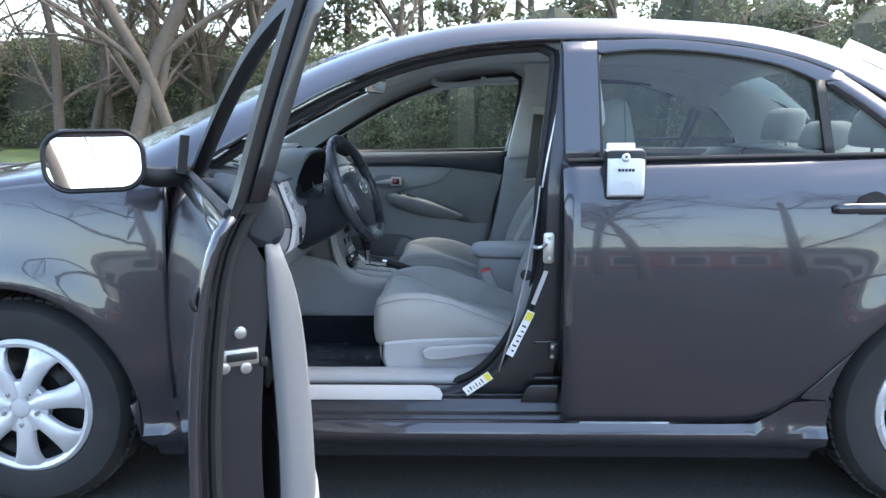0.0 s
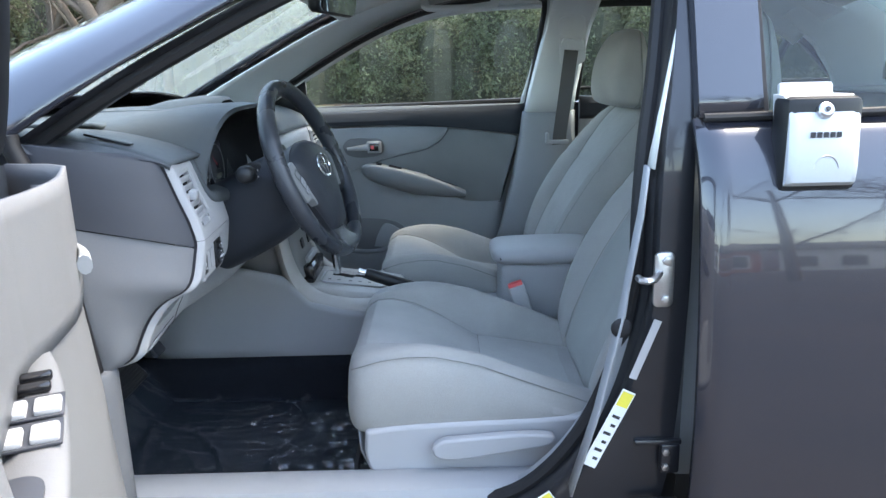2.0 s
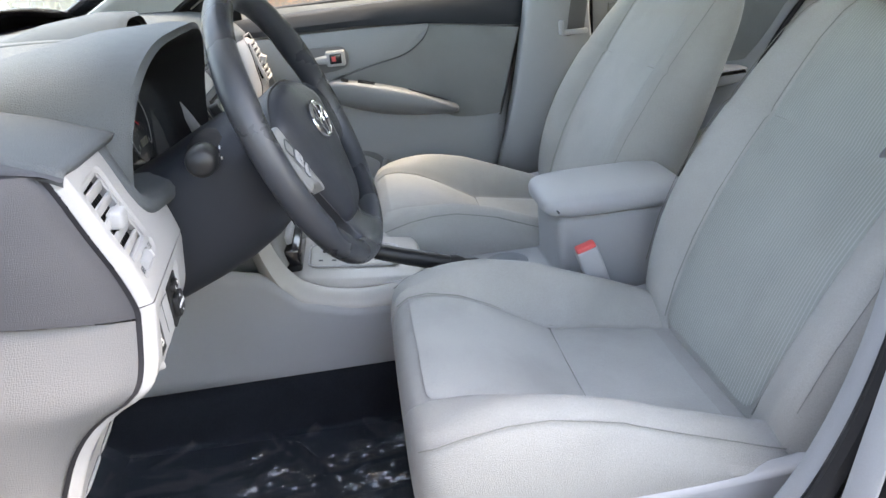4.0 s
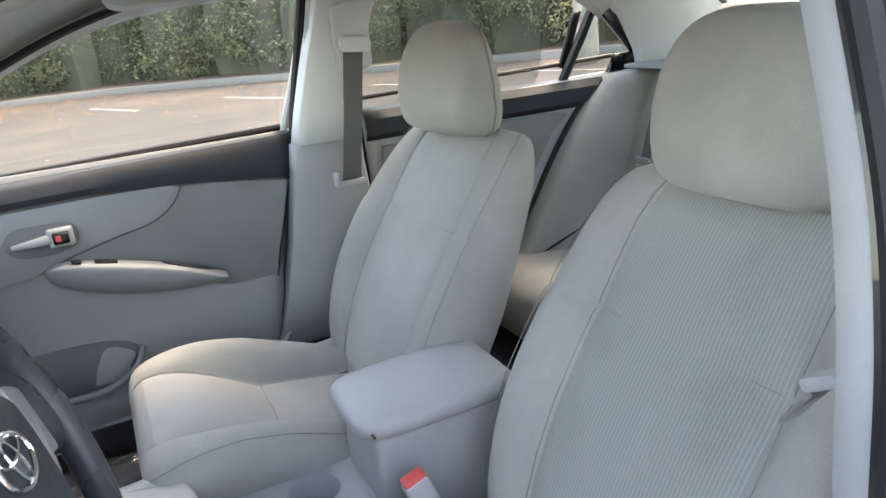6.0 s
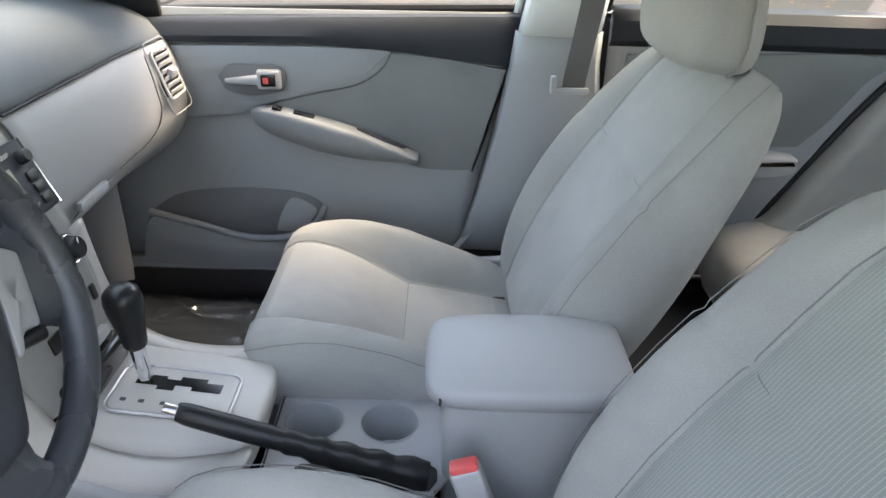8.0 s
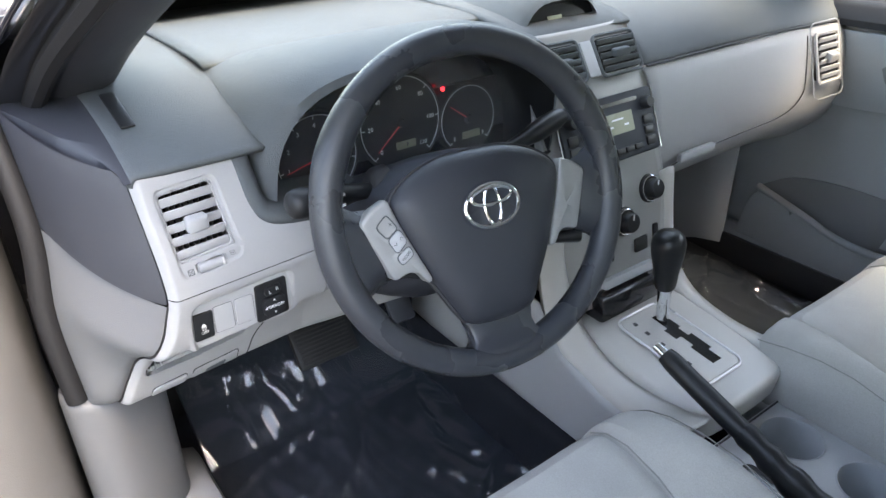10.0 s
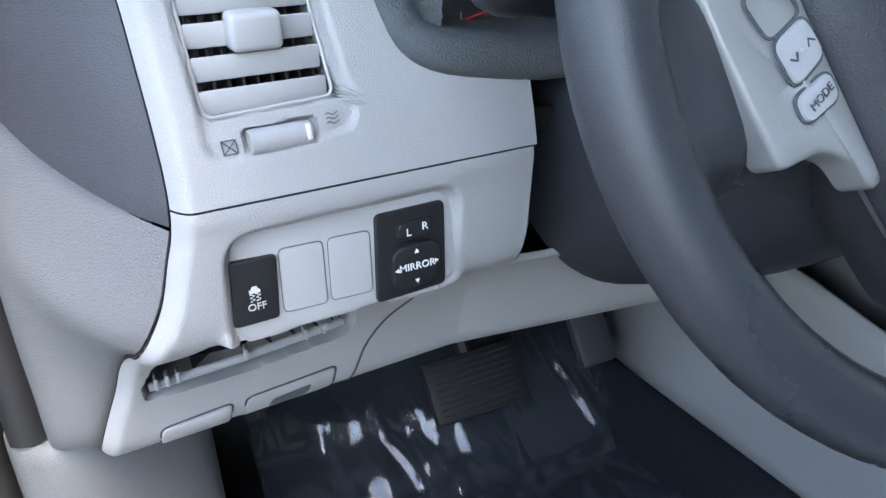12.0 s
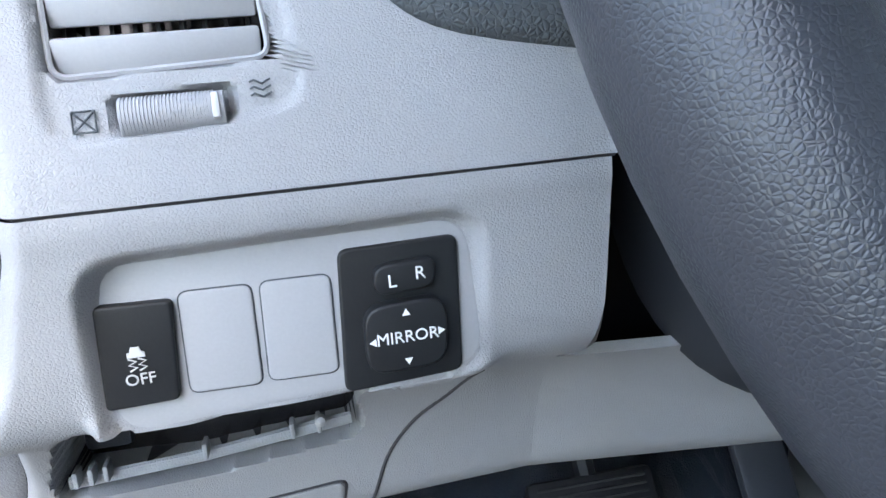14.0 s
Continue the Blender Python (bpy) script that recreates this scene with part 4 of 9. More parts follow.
    for x in span(0.52, 1.46, 22) + [1.468, 1.473, 1.477, 1.480, 1.482, 1.484]:
        col = []
        e = (1 - abs((x - 1.006) / 0.476) ** 10)
        for z in span(0.318, 0.935, 22):
            y = 0.108 + 0.018 * math.exp(-((z - 0.62) / 0.16) ** 2) * (0.3 + 0.7 * e) + 0.02 * math.exp(-((z - 0.45) / 0.1) ** 2) * e + 0.046 * math.exp(-((z - 0.62) / 0.31) ** 6) * min(1, max(0, (x - 1.08) / 0.18)) * min(1, (1.484 - x) / 0.012) ** 0.5
            col.append(Vector((x, y + full(x), z)))
        trim.append(col)
    t = part("door_trim", swung(loft(trim)), M_CAP, d, "mid grey door trim with armrest and storage pocket", solid=0.008, offset=1)
    part("front_panel", swung(loft([[Vector((x, 0.121 + full(x) - 0.03 * max(0, (0.56 - x) / 0.04), z + 0.012 * (x - 0.7) * (z > 0.9))) for z in span(0.80, 0.965, 8)] for x in span(0.52, 1.13, 14)])), M_CAP, d, "mid grey front of the door trim", solid=0.006, offset=1)
    low = [(0.92, 0.33), (1.44, 0.33), (1.485, 0.36), (1.492, 0.46), (1.47, 0.54), (1.42, 0.58), (1.3, 0.59), (1.05, 0.56), (0.93, 0.48), (0.88, 0.40)]
    part("pocket", swung(prism([(x, z) for x, z in reversed(low)], (0, 0.130, 0), (1, 0, 0), (0, 0, 1), -0.048, 0.0)), M_MID, d, "bulging grey door pocket", bevel=0.018)
    cap = []
    for x in span(1.06, 1.494, 30):
        zt = float(np.interp(x, [1.06, 1.494], [0.998, 1.008]))
        w = float(np.interp(x, [1.06, 1.10, 1.16, 1.30, 1.46, 1.494], [-0.046, -0.022, -0.004, 0.004, 0.007, 0.0]))
        zt += 0.018
        hh = zt - 0.925
        cap.append([Vector((x, 0.075, 0.930)), Vector((x, 0.122 + w, 0.925)), Vector((x, 0.136 + w, 0.928 + 0.16 * hh)), Vector((x, 0.140 + w, 0.928 + 0.36 * hh)), Vector((x, 0.138 + w, 0.928 + 0.58 * hh)), Vector((x, 0.127 + w, 0.928 + 0.84 * hh)), Vector((x, 0.108 + 0.5 * w, zt)), Vector((x, 0.075, zt - 0.004))])
    part("upper_trim", swung(loft(cap, closed=True, cap=True)), M_DARK, d, "charcoal soft top of the door trim", 80, sub=1)
    # armrest with the switch panel
    arm = []
    for x, w, z in ((0.80, 0.004, 0.800), (0.83, 0.022, 0.806), (0.90, 0.042, 0.806), (1.00, 0.054, 0.797), (1.10, 0.058, 0.785), (1.20, 0.058, 0.772), (1.30, 0.050, 0.760), (1.38, 0.032, 0.752), (1.43, 0.006, 0.748)):
        arm.append([Vector((x, 0.105, z - 0.085)), Vector((x, 0.112 + w * 0.5, z - 0.060)), Vector((x, 0.115 + w * 0.95, z - 0.022)), Vector((x, 0.115 + w, z - 0.008)), Vector((x, 0.115 + w * 0.9, z)), Vector((x, 0.105, z + 0.002))])
    a = part("armrest", swung(loft(arm, closed=True, cap=True)), M_CAP, d, "mid grey armrest with window switches", 60, sub=1)
    sz = lambda x: float(np.interp(x, [0.90, 1.0, 1.1, 1.2], [0.806, 0.797, 0.785, 0.772]))
    tip = Matrix.Rotation(radians(6), 4, "Y")
    for x in (0.952, 0.974):
        part("lock_switch", swung(moved(box((0, 0, 0), (0.013, 0.036, 0.008), 0.003), Matrix.Translation((x, 0.136, sz(x) + 0.003)) @ tip)), M_GLOSS, d, "glossy black lock switch")
    for x in (1.008, 1.052):
        part("switch_well", swung(moved(box((0, 0, 0), (0.040, 0.054, 0.003), 0.001), Matrix.Translation((x, 0.139, sz(x) + 0.0006)) @ tip)), M_ENDCAP, d, "grey switch recess")
        for y in (0.126, 0.153):
            part("window_switch", swung(moved(box((0, 0, 0), (0.026, 0.022, 0.008), 0.003), Matrix.Translation((x + 0.005, y, sz(x) + 0.003)) @ tip)), M_BUTTON, d, "grey window switch")
    # Charcoal plate on the armrest top, coloured as the shade of a grip.
    part("pull_cup", swung(prism([(p[0], p[1]) for p in rrect(0.15, 0.036, 0.016)], (1.185, 0.138, 0.7755), (1, 0, -0.12), (0, 1, 0), 0.003, 0.001)), M_ENDCAP, d, "dark plate for the shaded grip in the armrest")
    # inside handle
    part("handle_bowl", swung(prism(rrect(0.13, 0.060, 0.028), (0.68, 0.162, 0.855), (-1, 0, 0), (0, 0, 1), 0.008, 0.003)), M_MID, d, "shaded bowl round the inside handle")
    hp = spline([(0.63, 0.170, 0.858), (0.67, 0.180, 0.855), (0.71, 0.182, 0.850)], 4)
    part("inside_handle", swung(tube(hp, [0.006 + 0.0009 * k for k in range(len(hp))], 10, flat=0.7)), M_MID, d, "pale inside door handle")
    # front corner trim next to the dash
    part("front_trim", swung(loft([[Vector((0.50, 0.07, z)), Vector((0.508, 0.095, z)), Vector((0.522, 0.108, z))] for z in span(0.34, 0.96, 8)])), M_CAP, d)
    # door mirror
    mr = []
    c = Vector((0.60, -0.155, 1.022))
    prof = ((-0.055, 0.55), (-0.045, 0.80), (-0.02, 0.95), (0.01, 1.0), (0.028, 0.985), (0.032, 0.94))
    out = rrect(0.232, 0.152, 0.058, 7)
    for dx, s in prof:
        mr.append([c + Vector((dx, -u * s, v * s + 0.012 * u)) for u, v in out])
    part("mirror_housing", swung(loft(mr, closed=True, cap=True)), M_PAINT, d, "dark door mirror housing")
    part("mirror_glass", swung(prism(rrect(0.205, 0.126, 0.048, 7), c + Vector((0.0335, 0, 0)), (0, 1, 0.0), (-0.08, 0.0, 1), 0.003)), M_MIRROR, d, "mirror glass that shows bright sky and bare branches")
    part("mirror_bezel", swung(tube([c + Vector((0.034, -u * 0.93, v * 0.93)) for u, v in out], 0.006, 6, closed=True)), M_BLACK, d)
    part("mirror_arm", swung(tube(spline([(0.585, -0.06, 0.985), (0.59, -0.02, 0.975), (0.585, 0.03, 0.975), (0.58, 0.06, 0.98)], 4), [0.026] * 13, 10, flat=0.6)), M_BLACK, d, "black mirror arm")
    return d


driver_door()

# ---------------------------------------------------------------- cabin lining
part("headliner", loft([across(by_x(HI_S, x) + Vector((0, 0.02, -0.045)), 0.030, 16, 0.06 * max(0, (1.2 - x) / 0.34)) for x in span(0.86, 2.42, 20)]), M_HEAD, car, "pale grey cloth headliner", solid=0.004)
for f, t0 in ((lambda b: b, 0.38), (flip, 0.0)):
    part("pillar_trim", f(rail(inset=0.045, bulge=0.012, t0=t0, x1=2.38)), M_PILLAR, car, "pale grey windscreen and roof edge trim", solid=0.004)
for y in (0.52, 1.20):
    v = part("sun_visor", moved(box((0, 0, 0), (0.17, 0.36, 0.018), 0.008, 3), Matrix.Translation((0.965, y, 1.325 - 0.0)) @ Matrix.Rotation(radians(-24), 4, "Y")), M_HEAD, car, "folded pale grey sun visor")
part("sun_visor_clip", box((0.99, 0.86, 1.345), (0.09, 0.13, 0.02), 0.006), M_PILLAR, car)
part("grab_handle", tube(spline([(1.13, 1.41, 1.285), (1.14, 1.385, 1.265), (1.24, 1.38, 1.262), (1.34, 1.385, 1.268), (1.35, 1.41, 1.288)], 4), 0.009, 8, flat=1.5), M_PILLAR, car, "folding grab handle over the passenger window")

mirror = hollow("rear_view_mirror", (0.93, 0.85, 1.20), "black interior mirror hanging under the windscreen top", "mirror")
part("housing", moved(prism(rrect(0.235, 0.062, 0.026), (0, 0, 0), (0, 1, 0), (0, 0, 1), -0.03, 0.0), Matrix.Translation((0.935, 0.83, 1.238)) @ Matrix.Rotation(radians(-14), 4, "Z") @ Matrix.Rotation(radians(10), 4, "Y")), M_BLACK, mirror, bevel=0.008)
part("mirror_glass", moved(prism(rrect(0.222, 0.050, 0.022), (0, 0, 0), (0, 1, 0), (0, 0, 1), 0.002), Matrix.Translation((0.936, 0.83, 1.238)) @ Matrix.Rotation(radians(-14), 4, "Z") @ Matrix.Rotation(radians(10), 4, "Y")), M_MIRROR, mirror)
part("stem", tube([(0.90, 0.84, 1.245), (0.88, 0.85, 1.28), (0.875, 0.855, 1.335)], [0.012, 0.010, 0.016], 10), M_BLACK, mirror)

# floor, tunnel, firewall, kick panels
floor = [[Vector((x, y, z)) for y in span(0.15, 1.57, 10)] for x, z in ((0.10, 0.75), (0.16, 0.52), (0.30, 0.36), (0.45, 0.285), (0.80, 0.272), (1.40, 0.275), (1.75, 0.29), (2.2, 0.30), (2.25, 0.42))]
part("cabin_floor", loft(floor), M_CARPET, car, "black carpeted cabin floor", solid=0.01, kind="")
part("firewall", loft([[Vector((0.09, y, z)) for y in span(0.12, 1.60, 4)] for z in span(0.5, 1.0, 3)]), M_BLACK, car, solid=0.01)
for f in (lambda b: b, flip):
    part("kick_panel", f(loft([[Vector((x, 0.165 + 0.01 * math.sin(8 * x), z)) for z in span(0.27, 0.66, 6)] for x in span(0.15, 0.56, 6)])), M_LIGHT_S, car, "light grey kick panel in the footwell", solid=0.01)
part("rear_shelf", loft([[Vector((x, y, 0.985 + 0.02 * (x - 2.5))) for y in span(0.12, 1.60, 4)] for x in span(2.50, 2.98, 4)]), M_MID, car, "grey parcel shelf under the rear window", solid=0.01)


def pillar_lining():
    """The lower lining of the middle pillar with its belt slot."""
    rings = []
    for z, x0, x1, y in ((0.42, 1.345, 1.70, 1.565), (0.55, 1.385, 1.68, 1.556), (0.70, 1.42, 1.66, 1.545), (0.86, 1.448, 1.642, 1.532), (0.93, 1.456, 1.64, 1.524)):
        rings.append([Vector((x0, y + 0.05, z)), Vector((x0 + 0.004, y + 0.012, z)), Vector((x0 + 0.02, y, z)), Vector(((x0 + x1) / 2, y - 0.012, z)), Vector((x1 - 0.02, y, z)), Vector((x1, y + 0.05, z))])
    return loft(rings)


def pillar_upper(narrow=0.0):
    rings = []
    for z, x0, x1, y in ((0.928, 1.462, 1.634, 1.518), (1.0, 1.475, 1.640, 1.50), (1.1, 1.497, 1.655, 1.472), (1.2, 1.520, 1.672, 1.437), (1.30, 1.535, 1.70, 1.385), (1.345, 1.52, 1.72, 1.35)):
        x1 -= narrow
        rings.append([Vector((x0, y + 0.06, z)), Vector((x0 + 0.004, y + 0.012, z)), Vector((x0 + 0.02, y, z)), Vector(((x0 + x1) / 2, y - 0.010, z)), Vector((x1 - 0.02, y, z)), Vector((x1, y + 0.05, z))])
    return loft(rings)


part("pillar_lining", pillar_lining(), M_MID, car, "grey lower lining of the middle pillar", solid=0.004)
part("pillar_lining", pillar_upper(), M_PILLAR, car, "pale upper lining of the middle pillar", solid=0.004)
part("pillar_lining", flip(moved(pillar_upper(0.06), Matrix.Translation((0.015, 0.075, 0)))), M_PILLAR, car, solid=0.004)
# left pillar's lower lining
part("pillar_lining", flip(moved(pillar_lining(), Matrix.Translation((0.015, 0.075, 0)))), M_MID, car, solid=0.004)


def c_pillar():
    pts = []
    for (x0, z0, y0), (x1, z1, y1) in (((2.30, 1.225, 1.47), (2.42, 1.335, 1.33)), ((2.44, 1.13, 1.52), (2.62, 1.24, 1.36)), ((2.535, 1.03, 1.57), (2.78, 1.13, 1.42)), ((2.57, 0.955, 1.59), (2.90, 1.02, 1.52)), ((2.57, 0.90, 1.59), (2.95, 0.93, 1.54))):
        a, b = Vector((x0, y0, z0)), Vector((x1, y1, z1))
        pts.append([a + Vector((0, 0.03, 0)), a, a + (b - a) * 0.5 + Vector((0, -0.015, 0)), b])
    return loft(pts)


part("rear_pillar_trim", c_pillar(), M_PILLAR, car, "pale grey lining of the rear pillar", solid=0.004)
part("rear_pillar_trim", flip(c_pillar()), M_PILLAR, car, solid=0.004)


# passenger door lining (right side)
def lining(y0, xs, lo, hi, bulge, nz=14):
    cols = []
    for x in xs:
        a, b = lo(x), hi(x)
        cols.append([Vector((x, y0 - bulge(x, a + (b - a) * k / nz), a + (b - a) * k / nz)) for k in range(nz + 1)])
    return loft(cols)


def outline_panel(pts, y, th, mat, parent, name, label="", bev=0.006, n=6, lean=0.0):
    """A raised panel on the passenger side with a curved outline in x and z, facing inwards."""
    o = spline(pts + [pts[0]], n)[:-1]
    return part(name, prism([(p[0], p[1]) for p in o], (0, y, 0), (1, 0, 0), (0, lean, 1), th, bev), mat, parent, label)


def passenger_door():
    d = front_door_right
    rear = lambda z: float(np.interp(z, [0.33, 0.44, 0.62, 0.85, 0.96], [1.35, 1.372, 1.41, 1.452, 1.472]))
    back = []
    for z in span(0.33, 0.955, 16):
        x1 = rear(z)
        y = 1.60 - 0.018 * math.exp(-((z - 0.50) / 0.12) ** 2) + 0.03 * (z > 0.9)
        back.append([Vector((0.50 + (x1 - 0.50) * t, y + (0.02 if t > 0.985 else 0) + 0.02 * max(0, 0.12 - t) / 0.12, z)) for t in span(0, 1, 24)])
    part("door_trim", loft(back), M_DOOR, d, "grey moulded plastic door trim", solid=0.01, offset=1)
    # charcoal top
    cap = []
    for x in span(0.52, 1.474, 16):
        zb = float(np.interp(x, [0.52, 0.75, 1.0, 1.2, 1.474], [0.890, 0.892, 0.893, 0.880, 0.846]))
        zt = float(np.interp(x, [0.52, 0.76, 1.474], [0.93, 0.940, 0.953]))
        zt = max(zt, zb + 0.012)
        cap.append([Vector((x, 1.63, zb)), Vector((x, 1.585, zb)), Vector((x, 1.579, zb + 0.3 * (zt - zb))), Vector((x, 1.588, zb + 0.8 * (zt - zb))), Vector((x, 1.60, zt)), Vector((x, 1.655, zt + 0.002))])
    part("upper_trim", loft(cap), M_DARK, d, "charcoal soft top of the passenger door", solid=0.004)
    part("belt_seal", tube([Vector((x, 1.648, float(np.interp(x, [0.52, 0.76, 1.474], [0.938, 0.950, 0.964])))) for x in span(0.55, 1.47, 8)], 0.010, 8), M_RUBBER, d)
    # sweep with the handle, its rear edge curling round the cloth
    outline_panel([(0.56, 0.80), (0.58, 0.875), (0.75, 0.884), (1.0, 0.886), (1.10, 0.884), (1.186, 0.8795), (1.190, 0.868), (1.170, 0.840), (1.118, 0.808), (1.02, 0.787), (0.91, 0.760), (0.84, 0.735), (0.70, 0.735)], 1.599, 0.012, M_DOOR, d, "sweep_panel", "blue grey sweep panel behind the handle", 0.002)
    # cloth insert
    outline_panel([(1.13, 0.872), (1.20, 0.874), (1.30, 0.865), (1.438, 0.843), (1.441, 0.832), (1.412, 0.728), (1.380, 0.625), (1.366, 0.612), (1.25, 0.616), (1.18, 0.655), (1.10, 0.700), (0.97, 0.738), (0.93, 0.752), (1.00, 0.800)], 1.598, 0.008, M_DOORCLOTH, d, "cloth_insert", "grey cloth insert", 0.0015)
    part("insert_groove", tube([(p[0], 1.5895, p[1]) for p in spline([(0.915, 0.757), (1.02, 0.783), (1.118, 0.8045), (1.171, 0.837), (1.191, 0.868), (1.196, 0.882)], 6)], 0.0014, 5), M_PAD, d)
    part("insert_groove", tube([(p[0], 1.5945, p[1]) for p in spline([(1.444, 0.842), (1.414, 0.726), (1.382, 0.620), (1.366, 0.607), (1.26, 0.611)], 6)], 0.0016, 5), M_PAD, d)
    # armrest
    arm = []
    for x, w, z, th in ((0.880, 0.004, 0.742, 0.012), (0.888, 0.026, 0.753, 0.045), (0.915, 0.046, 0.762, 0.075), (0.97, 0.056, 0.754, 0.090), (1.04, 0.060, 0.737, 0.096), (1.11, 0.060, 0.717, 0.088), (1.18, 0.056, 0.690, 0.064), (1.235, 0.050, 0.662, 0.036), (1.253, 0.046, 0.653, 0.025), (1.2545, 0.030, 0.652, 0.022)):
        arm.append([Vector((x, 1.600, z - th)), Vector((x, 1.590 - w * 0.40, z - th * 0.85)), Vector((x, 1.590 - w * 0.85, z - th * 0.55)), Vector((x, 1.590 - w, z - th * 0.22)), Vector((x, 1.590 - w * 0.97, z - 0.004)), Vector((x, 1.590 - w * 0.80, z)), Vector((x, 1.590 - w * 0.45, z + 0.001)), Vector((x, 1.592, z + 0.003))])
    part("armrest", loft(arm, closed=True, cap=True), M_DOOR, d, "pale grey moulded armrest", 60, sub=2)
    for x, z, sx in ((0.948, 0.7605, 0.020), (1.005, 0.7470, 0.046)):
        part("window_switch", moved(box((0, 0, 0), (sx, 0.016, 0.008), 0.002), Matrix.Translation((x, 1.555, z)) @ Matrix.Rotation(radians(15), 4, "Y")), M_GLOSS, d, "small black window switch")
    # The grip is a raised dark ellipse; its shade is only colour.
    part("grip_hollow", prism([(p[0], p[1]) for p in ellipse(0.058, 0.011, 24)], (1.172, 1.562, 0.6955), (1, 0, -0.40), (0, -1, 0.05), 0.0035, 0.001), M_ENDCAP, d, "dark plate for the shaded pull grip in the armrest")
    # handle in its bowl
    # The bowl is a thin raised plate; its darker grey is the bowl's shade.
    outline_panel([(0.818, 0.822), (0.845, 0.846), (0.90, 0.848), (0.958, 0.842), (0.960, 0.794), (0.894, 0.780), (0.838, 0.790)], 1.5835, 0.0030, M_CAP, d, "handle_bowl", "bowl round the inside handle, grey darkened for shade", 0.002)
    hp = spline([(0.836, 1.577, 0.812), (0.87, 1.570, 0.815), (0.91, 1.567, 0.818)], 4)
    part("inside_handle", tube(hp, [0.0055 + 0.0008 * k for k in range(len(hp))], 10, flat=0.6), M_LIGHT_S, d, "pale inside door handle")
    part("handle_plate", box((0.932, 1.572, 0.818), (0.052, 0.018, 0.042), 0.006, 3), M_LIGHT_S, d)
    part("lock_button", box((0.932, 1.561, 0.818), (0.032, 0.006, 0.026), 0.002), M_GLOSS, d, "black lock button")
    part("lock_mark", box((0.927, 1.5575, 0.818), (0.011, 0.002, 0.013), 0.0005), M_RED, d, "red lock mark")
    # storage pocket: thin plate coloured darker as the hollow's shade, divider and rounded lip
    outline_panel([(0.62, 0.50), (0.70, 0.546), (0.824, 0.562), (0.969, 0.553), (1.028, 0.521), (1.008, 0.480), (0.945, 0.446), (0.84, 0.444), (0.74, 0.470)], 1.5835, 0.0030, M_CAP, d, "pocket", "storage pocket as a plate darkened for shade", 0.002)
    outline_panel([(0.915, 0.455), (0.955, 0.455), (0.998, 0.482), (1.012, 0.515), (0.96, 0.540), (0.93, 0.50)], 1.5800, 0.004, M_MID, d, "pocket_divider", "grey divider in the pocket", 0.002)
    part("pocket_lip", tube(spline([(0.62, 1.574, 0.500), (0.74, 1.566, 0.472), (0.84, 1.564, 0.444), (0.945, 1.564, 0.444), (1.010, 1.570, 0.478), (1.034, 1.580, 0.522)], 6), 0.0085, 10), M_DOOR, d, "rounded lip of the door pocket")
    outline_panel([(0.58, 0.36), (0.62, 0.488), (0.74, 0.466), (0.84, 0.440), (0.945, 0.440), (1.012, 0.474), (1.045, 0.44), (1.06, 0.40), (1.0, 0.36), (0.80, 0.345)], 1.590, 0.024, M_MID, d, "pocket_front", "bulging front of the door pocket", 0.014)
    # window frame seen from inside
    fr = spline([(0.575, 1.605, 0.985), (0.70, 1.58, 1.06), (0.86, 1.555, 1.150), (0.99, 1.535, 1.205), (1.10, 1.52, 1.237), (1.21, 1.515, 1.258), (1.35, 1.51, 1.270), (1.515, 1.51, 1.274)], 5)
    part("window_frame", tube(fr, 0.009, 8), M_PILLAR, d, "pale trimmed window frame")
    part("roof_garnish", loft([[Vector(p) + Vector((0, 0.004, 0.004)), Vector(p) + Vector((0, -0.012, 0.010)), Vector((p[0], 2 * MID - by_x(LO_S, p[0]).y - 0.040, by_x(LO_S, p[0]).z + 0.004)), Vector((p[0] - 0.02, 2 * MID - by_x(LO_S, p[0]).y - 0.075, by_x(LO_S, p[0]).z + 0.030))] for p in fr]), M_PILLAR, car, "pale trim over the passenger window", solid=0.003)
    part("window_post", tube([(1.462, 1.648, 0.945), (1.49, 1.60, 1.05), (1.518, 1.55, 1.17), (1.536, 1.508, 1.274)], 0.010, 8), M_PILLAR, d)
    cols = [[Vector((x, 2 * MID - side_y(x, z) - 0.016, z)) for z in span(0.90, float(np.interp(x, [0.56, 0.70, 0.86, 0.99, 1.10, 1.21, 1.35, 1.53], [0.98, 1.06, 1.15, 1.21, 1.245, 1.265, 1.28, 1.285])), 8)] for x in span(0.56, 1.53, 14)]
    part("pane", loft(cols), M_PANE, d, "clear passenger door glass")
    part("mirror_sail", from_data([(0.52, 1.62, 0.92), (0.70, 1.62, 0.915), (0.70, 1.59, 1.055), (0.56, 1.60, 0.99)], [(0, 1, 2, 3)]), M_BLACK, d, solid=0.02)
    mr = []
    c = Vector((0.60, 2 * MID + 0.155, 1.0))
    for dx, s in ((-0.055, 0.55), (-0.045, 0.80), (-0.02, 0.95), (0.01, 1.0), (0.028, 0.985), (0.032, 0.94)):
        mr.append([c + Vector((dx, u * s, v * s)) for u, v in rrect(0.232, 0.152, 0.058, 7)])
    part("mirror_housing", loft(mr, closed=True, cap=True), M_PAINT, d, "dark passenger door mirror")
    part("mirror_glass", prism(rrect(0.205, 0.126, 0.048, 7), c + Vector((0.0325, 0, 0)), (0, 1, 0), (0, 0, 1), 0.003), M_MIRROR, d)
    part("mirror_arm", tube([(0.60, 1.62, 0.96), (0.59, 1.70, 0.965), (0.59, 1.78, 0.98)], 0.024, 8), M_BLACK, d)


passenger_door()


